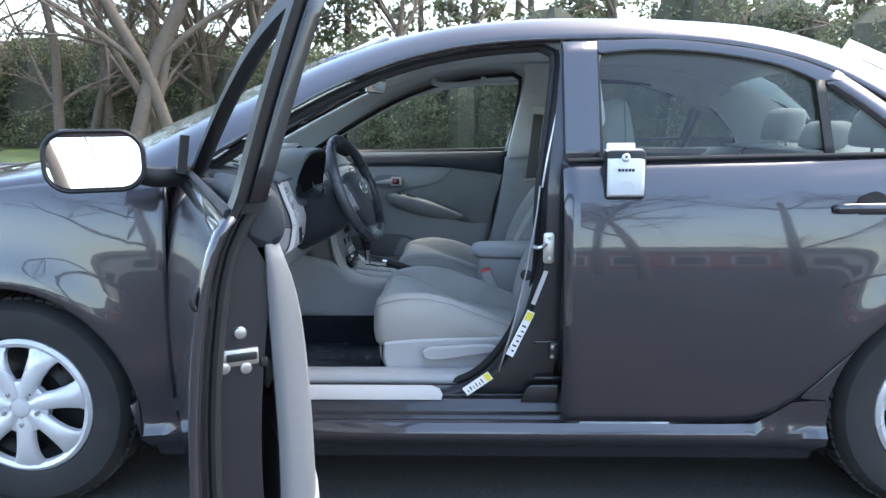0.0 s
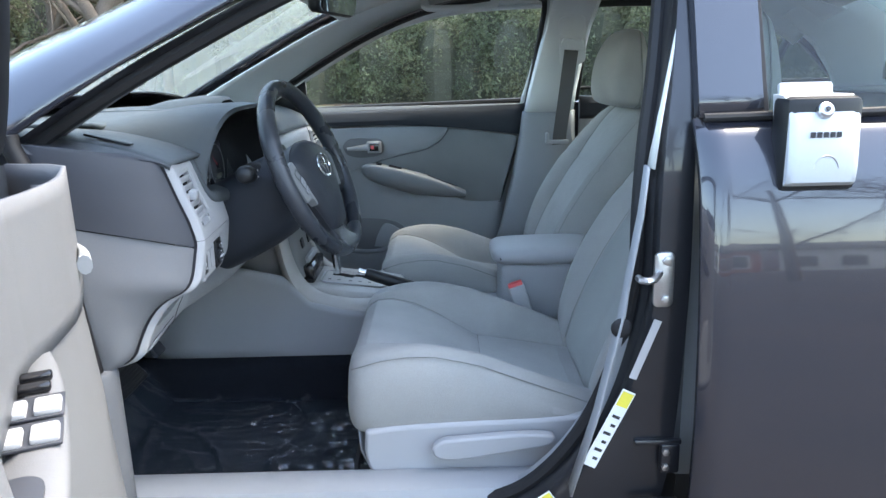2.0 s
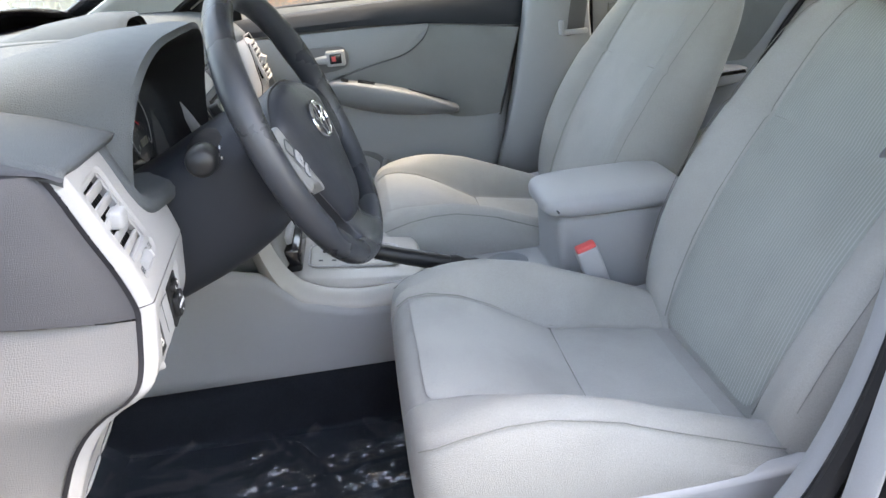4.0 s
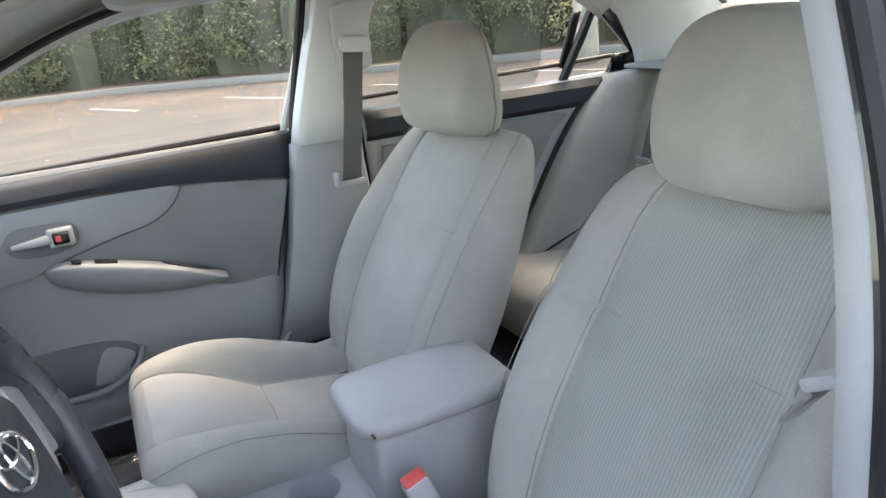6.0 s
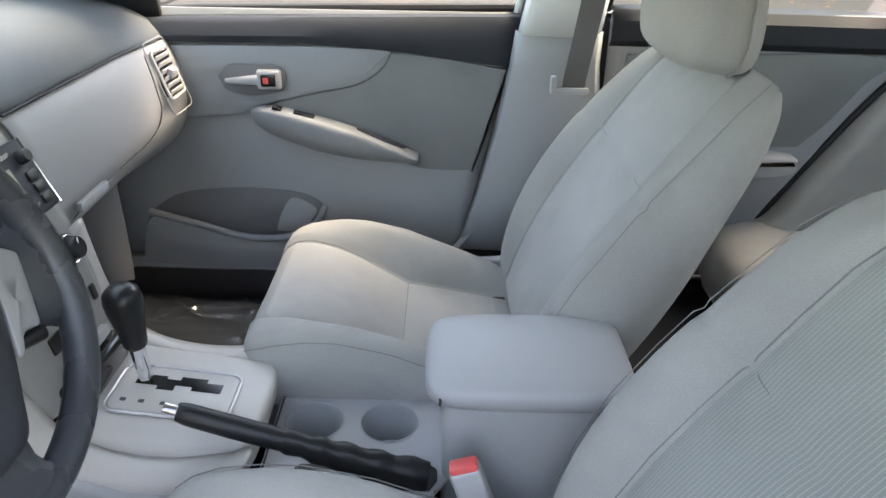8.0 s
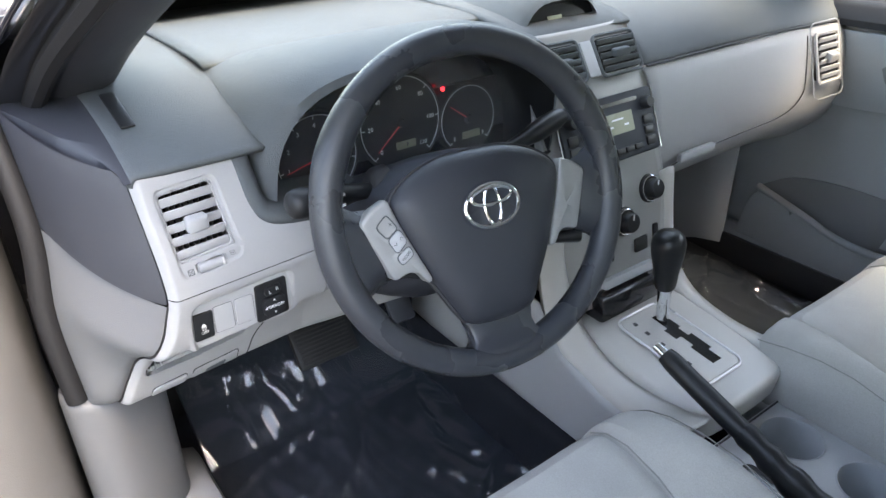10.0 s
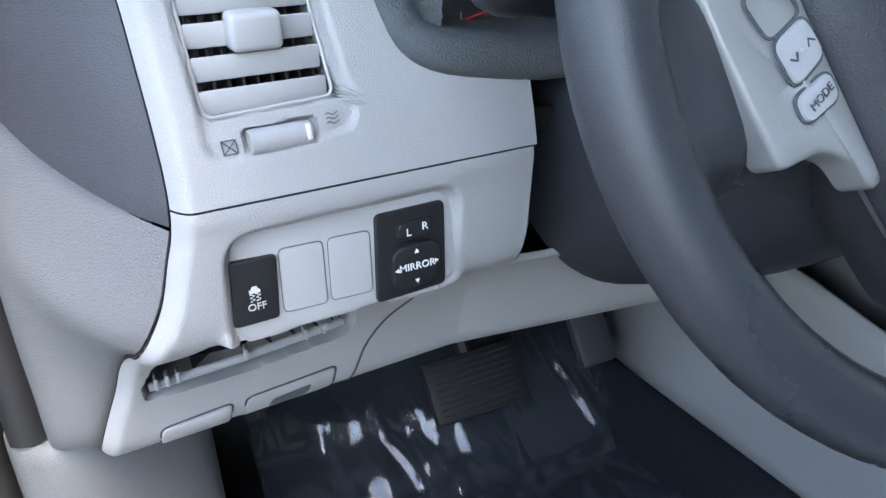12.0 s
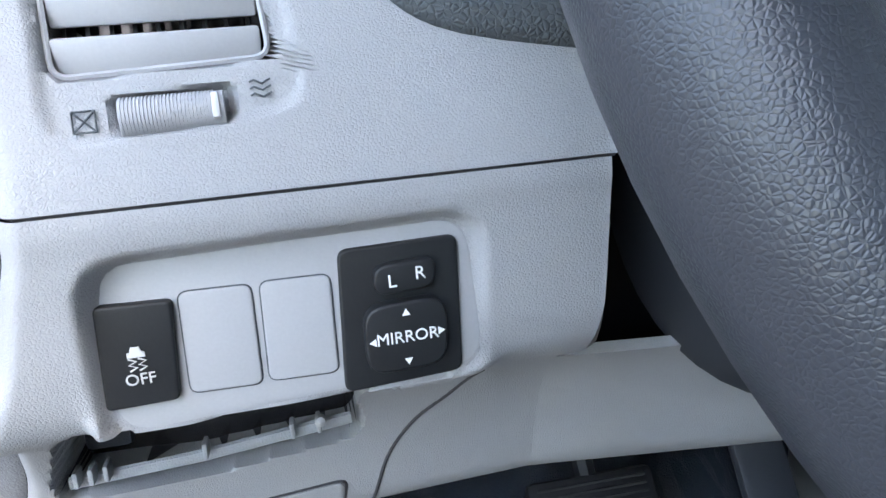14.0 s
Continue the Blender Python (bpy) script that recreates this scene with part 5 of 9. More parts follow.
def rear_lining():
    d = [o for o in car.children if o.name.startswith("rear_door")][1]
    cols = []
    for x in span(1.66, 2.46, 16):
        cols.append([Vector((x, 1.60 - 0.012 * math.exp(-((z - 0.6) / 0.15) ** 2), z)) for z in span(0.34, 0.965, 10)])
    part("door_trim", loft(cols), M_MID, d, "grey rear door trim", solid=0.01, offset=1)
    cap = []
    for x in span(1.66, 2.57, 14):
        zt = float(np.interp(x, [1.66, 2.57], [0.972, 0.958]))
        cap.append([Vector((x, 1.595, zt - 0.075)), Vector((x, 1.582, zt - 0.06)), Vector((x, 1.582, zt - 0.02)), Vector((x, 1.600, zt)), Vector((x, 1.66, zt + 0.003))])
    part("upper_trim", loft(cap), M_DARK, d, "charcoal soft top of the rear door", solid=0.004)
    outline_panel([(1.70, 0.88), (2.24, 0.885), (2.22, 0.82), (2.13, 0.70), (2.06, 0.68), (1.70, 0.70)], 1.595, 0.008, M_DOORCLOTH, d, "cloth_insert", "grey cloth insert")
    outline_panel([(1.70, 0.69), (2.05, 0.672), (2.10, 0.655), (2.05, 0.62), (1.70, 0.62)], 1.59, 0.05, M_LIGHT_S, d, "armrest", "pale grey rear armrest", 0.015)
    part("door_edge", tube([(x, 1.592, z) for x, z in spline([(2.41, 0.95), (2.325, 0.885), (2.238, 0.78), (2.158, 0.66), (2.083, 0.54), (2.045, 0.46)], 4)], 0.008, 8), M_RUBBER, d, "black seal along the rear door edge")
    part("window_divider", tube([(2.305, 1.642, 0.962), (2.345, 1.60, 1.08), (2.38, 1.555, 1.20)], 0.014, 8), M_BLACK, d)
    part("window_rim", tube(spline([(2.575, 1.62, 0.962), (2.55, 1.60, 1.03), (2.50, 1.575, 1.11), (2.43, 1.54, 1.18), (2.33, 1.52, 1.225), (2.1, 1.505, 1.262), (1.85, 1.50, 1.275), (1.66, 1.50, 1.275)], 4), 0.013, 8), M_BLACK, d)
    part("window_post", tube([(1.655, 1.645, 0.965), (1.66, 1.58, 1.1), (1.668, 1.50, 1.275)], 0.012, 8), M_BLACK, d)


rear_lining()

# ---------------------------------------------------------------- seats
def mirror_half(half):
    """A closed ring from half of one: (sideways, value) pairs from the middle outwards."""
    return half + [(-a, b) for a, b in reversed(half[1:-1] if half[-1][0] == 0 else half[1:])]


def cushion_ring(x, zi, zb, zl, w, cy, dip=0.0):
    half = [(0, zi - dip), (0.07, zi - dip), (0.128, zi + 0.004 - dip), (0.1405, zi - 0.004), (0.146, zi - 0.004), (0.157, zi + 0.012 + 0.25 * (zb - zi)), (0.186, zb - 0.002), (0.205, zb), (0.228, zb - 0.016), (0.243, zb - 0.045), (0.250, (zb + zl) / 2), (0.246, zl + 0.02), (0.236, zl + 0.004), (0.2, zl), (0.0, zl)]
    return [Vector((x, cy + a * w, z)) for a, z in mirror_half(half)]


CUSH = [(0.984, 0.510, 0.512, 0.470, 0.72), (0.988, 0.540, 0.545, 0.445, 0.86), (0.998, 0.560, 0.568, 0.432, 0.94), (1.018, 0.570, 0.578, 0.428, 0.985), (1.05, 0.572, 0.588, 0.428, 1.0), (1.10, 0.560, 0.595, 0.428, 1.0),
        (1.15, 0.535, 0.594, 0.428, 1.0), (1.20, 0.503, 0.583, 0.428, 1.0), (1.236, 0.482, 0.574, 0.428, 1.0), (1.243, 0.477, 0.571, 0.428, 1.0), (1.250, 0.479, 0.568, 0.428, 1.0), (1.30, 0.470, 0.548, 0.428, 1.0), (1.36, 0.460, 0.525, 0.428, 0.995),
        (1.42, 0.450, 0.50, 0.428, 0.98), (1.48, 0.445, 0.475, 0.428, 0.95), (1.50, 0.44, 0.45, 0.43, 0.9)]
AXIS, FWD = Vector((0.46, 0, 0.888)).normalized(), Vector((-0.888, 0, 0.46)).normalized()
BACK = [  # along the back, width, front offset, side wing, rear offset
    (-0.02, 0.86, -0.030, 0.006, -0.10), (0.02, 0.90, -0.006, 0.014, -0.115), (0.08, 0.95, 0.004, 0.024, -0.12), (0.16, 0.99, 0.010, 0.032, -0.12), (0.24, 1.01, 0.010, 0.035, -0.12), (0.32, 1.01, 0.004, 0.034, -0.115),
    (0.374, 1.0, -0.001, 0.032, -0.11), (0.384, 0.995, -0.006, 0.030, -0.11), (0.394, 0.99, -0.003, 0.029, -0.11), (0.45, 0.99, -0.008, 0.022, -0.105), (0.51, 0.985, -0.015, 0.014, -0.10), (0.555, 0.94, -0.023, 0.007, -0.095), (0.585, 0.88, -0.034, 0.002, -0.088), (0.602, 0.78, -0.049, 0.0, -0.080), (0.608, 0.62, -0.062, 0.0, -0.070)]
ROOT = Vector((1.432, 0, 0.452))


def back_ring(s, w, f, wing, r, cy, wide=1.06):
    half = [(0, f), (0.07, f + 0.001), (0.122, f + 0.003), (0.1405, f - 0.003), (0.147, f - 0.002), (0.160, f + 0.010 + wing * 0.32), (0.186, f + wing * 0.98), (0.206, f + wing * 1.12), (0.228, f + wing * 0.9 - 0.004), (0.246, f - 0.012), (0.254, (f + r) / 2), (0.240, r + 0.02), (0.20, r), (0.10, r - 0.008), (0.0, r - 0.010)]
    o = ROOT + AXIS * s
    return [Vector((0, cy + a * w * wide, 0)) + o + FWD * b for a, b in mirror_half(half)]


def on_ring(rings, col):
    return [r[col] for r in rings]


def front_seat(cy, driver):
    name = "driver's" if driver else "passenger"
    seat = hollow("front_seat", (1.30, cy, 0.28), "grey cloth %s seat with ribbed insert and rounded headrest" % name if driver else "grey cloth front passenger seat with rounded headrest", "car seat", "front seats")
    low = 0.0 if driver else 0.018
    rings = [cushion_ring(x, zi - low, zb - low, zl, w, cy) for x, zi, zb, zl, w in CUSH]
    n = len(rings[0])
    cu = part("cushion", loft(rings, closed=True, cap=True), M_CLOTH, seat, "grey cloth seat cushion with side bolsters", 70, sub=1)
    lift = Vector((0, 0, 0.0012))
    # the brushed insert lies on the cushion between the seams
    ins = [[p + lift for p in (r[-3], r[-2], r[-1], r[0], r[1], r[2], r[3])] for r in rings[3:14]]
    part("cushion_insert", loft(ins), M_INSERT_B, cu, "smoother grey cloth insert", 70, sub=1)
    for col in (4, n - 4):
        part("seam", tube([p + lift * 2 for p in on_ring(rings[2:15], col)], 0.0010, 6), M_SEAM, cu, "stitched seam")
    part("seam", tube([rings[9][k] + lift * 2 for k in (n - 3, n - 2, n - 1, 0, 1, 2, 3)], 0.0009, 6), M_SEAM, cu)
    for k in (8, n - 8):
        part("seam", tube([p + Vector((0, 0, 0.001)) for p in on_ring(rings[2:15], k)], 0.0008, 6), M_SEAM, cu)
    br = [back_ring(*b, cy if driver else cy + 0.012, 1.06 if driver else 1.06 + 0.07 * min(1, max(0, (0.55 - b[0]) / 0.2))) for b in BACK]
    ba = part("backrest", loft(br, closed=True, cap=True), M_CLOTH, seat, "reclined grey cloth backrest", 70, sub=1)
    up = FWD * 0.0014
    ins = [[r[k] + up for k in (n - 3, n - 2, n - 1, 0, 1, 2, 3)] for r in br[1:13]]
    part("backrest_insert", loft(ins), M_INSERT if driver else M_INSERT_B, ba, "grey insert with fine pale curved lines" if driver else "plain grey cloth insert", 70, sub=1)
    for col in (4, n - 4):
        part("seam", tube([p + up * 1.5 for p in on_ring(br[1:14], col)], 0.0010, 6), M_SEAM, ba)
    part("seam", tube([br[7][k] + up * 1.5 for k in (n - 3, n - 2, n - 1, 0, 1, 2, 3)], 0.0005, 6), M_SEAM, ba)
    for col in (8, n - 8):
        part("seam", tube([p + up for p in on_ring(br[2:14], col)], 0.0007, 6), M_SEAM, ba)
    # headrest
    hr = []
    c = Vector((1.728 if driver else 1.702, cy, 1.062 if driver else 1.070))
    ax, fw = Vector((0.16, 0, 0.987)), Vector((-0.987, 0, 0.16))
    wd = 0.136 if driver else 0.146
    # widths, front and rear offsets from bottom to top: upright face, slanting back
    for t, w, f, b in ((-0.112, 0.58, 0.026, -0.046), (-0.108, 0.80, 0.044, -0.066), (-0.095, 0.93, 0.058, -0.080), (-0.06, 1.0, 0.067, -0.081), (-0.01, 1.0, 0.069, -0.069), (0.03, 0.95, 0.064, -0.055), (0.065, 0.86, 0.053, -0.042), (0.088, 0.73, 0.040, -0.034), (0.102, 0.54, 0.024, -0.027), (0.107, 0.28, 0.008, -0.020)):
        m, hd = (f + b) / 2, (f - b) / 2
        hr.append([c + ax * t + fw * (m + hd * (math.copysign(abs(math.sin(a)) ** 0.62, math.sin(a)))) + Vector((0, 1, 0)) * (wd * w * math.copysign(abs(math.cos(a)) ** 0.58, math.cos(a))) for a in [2 * math.pi * k / 32 for k in range(32)]])
    h = part("headrest", loft(hr, closed=True, cap=True), M_CLOTH, seat, "rounded grey cloth headrest", 70, sub=1)
    for col in (31, 17):
        part("seam", tube([p + (p - c).normalized() * 0.0004 for p in on_ring(hr[1:9], col)], 0.0018, 6), M_SEAM, h, "piped headrest seam")
    for dy in (-0.055, 0.055):
        part("headrest_post", tube([(1.725, cy + dy, 0.90), (1.735, cy + dy, 0.985)], 0.006, 8), M_BLACK, seat)
    # plastic base: side covers, rails
    o = -1 if driver else 1
    sidep = [(1.022, 0.448), (1.020, 0.40), (1.035, 0.362), (1.075, 0.338), (1.20, 0.326), (1.42, 0.33), (1.52, 0.36), (1.545, 0.45), (1.52, 0.50), (1.47, 0.478), (1.38, 0.468), (1.2, 0.462), (1.08, 0.456)]
    for sg, lab in ((o, "pale grey plastic seat base cover"), (-o, "")):
        y0 = cy + sg * 0.226
        pts = sidep if sg < 0 else [(x, z) for x, z in reversed(sidep)]
        part("side_cover", prism(spline([(x, z) for x, z in pts] + [pts[0]], 4)[:-1], (0, y0, 0), (1, 0, 0), (0, 0, 1), 0.026 * (1 if sg < 0 else -1), 0.0), M_LIGHT_S, seat, lab, bevel=0.007)
    part("front_cover", loft([[Vector((x, y, z)) for x, z in ((1.06, 0.335), (1.028, 0.36), (1.012, 0.40), (1.010, 0.445))] for y in span(cy - 0.225, cy + 0.225, 6)]), M_LIGHT_S if not driver else M_MID, seat, solid=0.004)
    ly = cy + o * 0.258
    lev = [(1.14, 0.425), (1.15, 0.407), (1.19, 0.402), (1.30, 0.418), (1.352, 0.428), (1.356, 0.446), (1.30, 0.45), (1.20, 0.444), (1.16, 0.44)]
    lv = spline(lev + [lev[0]], 4)[:-1]
    part("recline_lever", prism(lv if o < 0 else list(reversed(lv)), (0, ly, 0), (1, 0, 0), (0, 0, 1), 0.020 * (1 if o < 0 else -1), 0.0), M_LIGHT_S, seat, "pale grey seat height lever", bevel=0.006)
    for y in (cy - 0.17, cy + 0.17):
        part("seat_rail", box((1.27, y, 0.305), (0.56, 0.045, 0.04), 0.006), M_BLACK, seat, "black steel seat rail")
    part("seat_pan", box((1.25, cy, 0.38), (0.42, 0.42, 0.10), 0.02), M_BLACK, seat)
    part("wire_loom", tube(spline([(1.03, cy + o * 0.13, 0.42), (1.0, cy + o * 0.16, 0.37), (1.0, cy + o * 0.20, 0.32), (1.06, cy + o * 0.22, 0.29)], 4), 0.006, 6), M_RUBBER, seat)
    # belt buckle, on the side of the console
    by = cy - o * 0.245
    b = Vector((1.356, by, 0.523))
    bk = part("belt_buckle", moved(box((0, 0, 0), (0.040, 0.026, 0.088), 0.006, 3), Matrix.Translation(b) @ Matrix.Rotation(radians(-18), 4, "Y")), M_LIGHT_S, seat, "grey belt buckle with red release")
    part("release_button", moved(box((0, 0, 0), (0.036, 0.021, 0.016), 0.004, 2), Matrix.Translation(b + Vector((-0.0133, 0, 0.041))) @ Matrix.Rotation(radians(-18), 4, "Y")), M_RED, bk, "red release button")
    part("buckle_strap", tube([(1.375, by, 0.49), (1.40, by, 0.43), (1.42, by, 0.38)], 0.012, 8, flat=0.5), M_BLACK, bk)
    return seat


front_seat(0.452, True)
front_seat(1.186, False)


def rear_seat():
    s = hollow("rear_bench", (2.3, MID, 0.3), "grey cloth rear bench with split backrest and headrests", "car seat")
    ys = span(0.16, 1.56, 56)

    def dips(y):
        return sum(math.exp(-((y - c) / 0.03) ** 2) for c in (0.64, 1.08)) + 0.7 * sum(math.exp(-((y - c) / 0.02) ** 2) for c in (0.30, 0.55, 1.17, 1.42))
    cush = [(1.95, 0.33), (1.925, 0.40), (1.932, 0.455), (1.96, 0.492), (2.02, 0.507), (2.12, 0.503), (2.25, 0.485), (2.36, 0.465), (2.42, 0.45)]
    part("cushion", loft([[Vector((x, y, z - (0.012 * dips(y) if 2 < k else 0))) for k, (x, z) in enumerate(cush)] for y in ys]), M_CLOTH, s, "grey cloth rear cushion", 70)
    back = [(2.36, 0.46), (2.385, 0.55), (2.425, 0.66), (2.47, 0.78), (2.515, 0.89), (2.55, 0.95), (2.585, 0.982), (2.63, 0.99), (2.67, 0.975)]
    part("backrest", loft([[Vector((x + (0.012 * dips(y) if k < 6 else 0), y, z - 0.02 * max(0, abs(y - MID) - 0.55) / 0.15 * (k > 5))) for k, (x, z) in enumerate(back)] for y in ys]), M_CLOTH, s, "grey cloth rear backrest", 70)
    for f in (lambda b: b, flip):
        part("side_bolster", f(prism(spline([(2.42, 0.962), (2.33, 0.885), (2.245, 0.78), (2.165, 0.66), (2.09, 0.54), (2.05, 0.46), (2.30, 0.42), (2.52, 0.60), (2.64, 0.85), (2.62, 0.97), (2.42, 0.962)], 4)[:-1], (0, 1.60, 0), (1, 0, 0), (0, 0, 1), 0.075, 0.03, 4)), M_CLOTH, s, "grey cloth side of the rear backrest", 60)
    for y, zc in ((0.50, 1.075), (0.86, 1.04), (1.22, 1.075)):
        c = Vector((2.60, y, zc))
        hh = 0.066 if y != 0.86 else 0.05
        hr = []
        for t, w in ((-1, 0.7), (-0.9, 0.92), (-0.5, 1.0), (0.2, 1.0), (0.65, 0.94), (0.9, 0.8), (1.0, 0.5)):
            hr.append([c + Vector((0.055 * w * math.copysign(abs(math.cos(a)) ** 0.7, math.cos(a)) + 0.015 * t, 0.122 * w * math.copysign(abs(math.sin(a)) ** 0.55, math.sin(a)), hh * t)) for a in [2 * math.pi * k / 24 for k in range(24)]])
        part("headrest", loft(hr, closed=True, cap=True), M_CLOTH, s, "low grey cloth rear headrest", 70)
        for dy in (-0.04, 0.04):
            part("headrest_post", tube([(2.60, y + dy, zc - hh - 0.05), (2.60, y + dy, zc - hh + 0.01)], 0.006, 8), M_STEEL, s)


rear_seat()


# seat belts
def belt_front(f, lab):
    s = hollow("seat_belt", (1.58, 1.47 if f is None else 2 * MID - 1.47, 0.5), lab, "seat belt", "seat belts")
    g = (lambda b: flip(moved(b, Matrix.Translation((0.012, 0.078, 0))))) if f else (lambda b: b)
    top, mid, low = Vector((1.600, 1.432, 1.135)), Vector((1.572, 1.478, 0.85)), Vector((1.565, 1.49, 0.42))
    part("webbing", g(ribbon([top, top.lerp(mid, 0.5) + Vector((0, -0.004, 0)), mid] + ([low] if f else [mid + Vector((0.002, 0.02, -0.03))]), (1, 0, 0.1), 0.046, 0.003)), M_BELT, s, "dark grey belt webbing")
    part("anchor", g(prism(rrect(0.072, 0.035, 0.014), top + Vector((0.0, -0.012, 0.012)), (1, 0, -0.1), (0, -0.3, 1), 0.014, 0.004)), M_PILLAR, s, "pale upper belt anchor")
    part("anchor_cover", g(prism(rrect(0.085, 0.16, 0.02), (1.603, 1.445, 1.16), (1, 0, 0.1), (-0.1, -0.33, 1), 0.010, 0.004)), M_PILLAR, s)
    part("guide", g(box(mid + Vector((-0.008, -0.006, -0.02)), (0.075, 0.010, 0.014), 0.004)), M_LIGHT_S, s, "pale belt guide")
    part("guide_lip", g(box(mid + Vector((-0.044, -0.012, -0.006)), (0.012, 0.02, 0.036), 0.004)), M_LIGHT_S, s)
    if f:
        part("belt_tongue", moved(box((0, 0, 0), (0.022, 0.014, 0.038), 0.005), Matrix.Translation((1.516, 0.198, 0.893)) @ Matrix.Rotation(radians(60), 4, "X")), M_MID, s, "grey belt tongue grip")
        part("tongue_plate", moved(box((0, 0, 0), (0.026, 0.004, 0.050), 0.001), Matrix.Translation((1.524, 0.220, 0.858)) @ Matrix.Rotation(radians(35), 4, "X")), M_STEEL, s, "bright steel tongue plate")
    if f:
        part("tongue", g(box(mid + Vector((0.0, -0.012, 0.02)), (0.058, 0.006, 0.035), 0.002)), M_STEEL, s, "steel belt tongue")


belt_front(None, "dark grey passenger belt hanging on the pillar")
belt_front(flip, "dark grey driver's belt hanging on the pillar")
rb = hollow("seat_belt", (2.4, 1.42, 0.5), "grey rear belt lying over the backrest", "seat belt", "seat belts")
part("webbing", ribbon([(2.545, 1.455, 0.985), (2.51, 1.45, 0.93), (2.46, 1.435, 0.83), (2.40, 1.415, 0.69), (2.35, 1.40, 0.55), (2.33, 1.39, 0.50)], (0.25, 1, 0), 0.046, 0.003), M_BELT, rb)
part("tongue", moved(box((0, 0, 0), (0.008, 0.055, 0.022), 0.003), Matrix.Translation((2.405, 1.416, 0.735)) @ Matrix.Rotation(radians(-22), 4, "Y")), M_LIGHT_S, rb, "pale belt tongue")
part("tongue_plate", moved(box((0, 0, 0), (0.004, 0.026, 0.040), 0.001), Matrix.Translation((2.392, 1.414, 0.707)) @ Matrix.Rotation(radians(-22), 4, "Y")), M_STEEL, rb, "bright steel tongue plate")

# ---------------------------------------------------------------- dashboard
dash = hollow("dashboard", (0.6, MID, 0.6), "two-tone grey moulded dashboard with round gauges", "dashboard")


def sect(rows, ys):
    """Lofts profiles, each (y, list of (x, z)), to even stations along y."""
    k = len(rows[0][1])
    out = []
    yy = [r[0] for r in rows]
    fx = [curve_of([(r[0], r[1][j][0]) for r in rows]) for j in range(k)]
    fz = [curve_of([(r[0], r[1][j][1]) for r in rows]) for j in range(k)]
    for y in ys:
        pr = spline([(fx[j](y), fz[j](y)) for j in range(k)], 3)
        out.append([Vector((x, y, z)) for x, z in pr])
    return loft(out)


L_ = [(0.10, 0.965), (0.30, 0.990), (0.48, 0.994), (0.59, 0.986), (0.67, 0.970), (0.722, 0.952), (0.744, 0.942)]
C_ = [(0.00, 0.965), (0.26, 0.998), (0.46, 1.002), (0.56, 0.999), (0.62, 0.991), (0.655, 0.982), (0.668, 0.974)]
R_ = [(0.06, 0.965), (0.30, 0.990), (0.48, 0.990), (0.60, 0.978), (0.67, 0.950), (0.703, 0.922), (0.709, 0.910)]
C2_ = [(0.00, 0.965), (0.20, 0.990), (0.34, 0.998), (0.44, 1.000), (0.52, 1.000), (0.56, 0.998), (0.575, 0.994)]
pad = part("top_pad", sect([(0.163, [(x - 0.002, z - 0.009) for x, z in L_]), (0.167, [(x - 0.001, z - 0.003) for x, z in L_]), (0.175, L_), (0.20, L_), (0.312, L_)], [0.163, 0.165, 0.167, 0.170, 0.175] + span(0.18, 0.312, 8)), M_PAD, dash, "soft slate grey dash top", solid=0.006, sharp=60)
part("top_pad", sect([(0.310, C2_), (0.5, C2_), (0.742, C2_)], span(0.310, 0.742, 16)), M_PAD, dash, solid=0.006, sharp=60)
part("top_pad", sect([(0.740, C_), (0.86, C_), (0.979, C_)], span(0.740, 0.979, 12)), M_PAD, dash, solid=0.006, sharp=60)
part("top_pad", sect([(0.976, R_), (1.06, R_), (1.35, R_), (1.60, [(x, z - 0.008) for x, z in R_])], span(0.976, 1.60, 30)), M_PAD, dash, solid=0.006, sharp=60)
part("defroster_slot", moved(box((0, 0, 0), (0.075, 0.016, 0.004), 0.002), Matrix.Translation((0.64, 0.190, 0.981)) @ Matrix.Rotation(radians(14), 4, "Y")), M_BLACK, dash, "dark side window vent slot")

# left block: vent face above, recessed switch panel below, and the strip that turns towards the door
face_x = curve_of([(0.618, 0.625), (0.626, 0.655), (0.633, 0.671), (0.645, 0.683), (0.668, 0.692), (0.692, 0.703), (0.712, 0.718), (0.725, 0.735), (0.735, 0.757), (0.745, 0.769), (0.76, 0.775), (0.785, 0.779), (0.80, 0.781),
                   (0.814, 0.782), (0.848, 0.774), (0.885, 0.761), (0.923, 0.749), (0.941, 0.742), (0.95, 0.738)])
edge_y = curve_of([(0.610, 0.105), (0.635, 0.108), (0.648, 0.111), (0.668, 0.118), (0.690, 0.126), (0.712, 0.132), (0.738, 0.143), (0.766, 0.157), (0.79, 0.164), (0.805, 0.168), (0.83, 0.1695), (0.88, 0.1675), (0.92, 0.165), (0.95, 0.164)])
bowl_y = curve_of([(0.8475, 0.356), (0.8505, 0.335), (0.855, 0.310), (0.861, 0.294), (0.870, 0.284), (0.882, 0.279), (0.894, 0.276), (0.912, 0.274), (0.941, 0.271)])


def dash_x(y, z):
    """The smooth outer face of the left dash."""
    return face_x(z) - 0.075 * (min(y, 0.353) - 0.17) + 0.13 * max(0.0, min(y - 0.353, 0.22))


def rolled_x(y, z):
    """The same with the edge rolled away towards the door."""
    return dash_x(y, z) - 0.0115 * max(0.0, 1 - (y - edge_y(z)) / 0.0095) ** 2


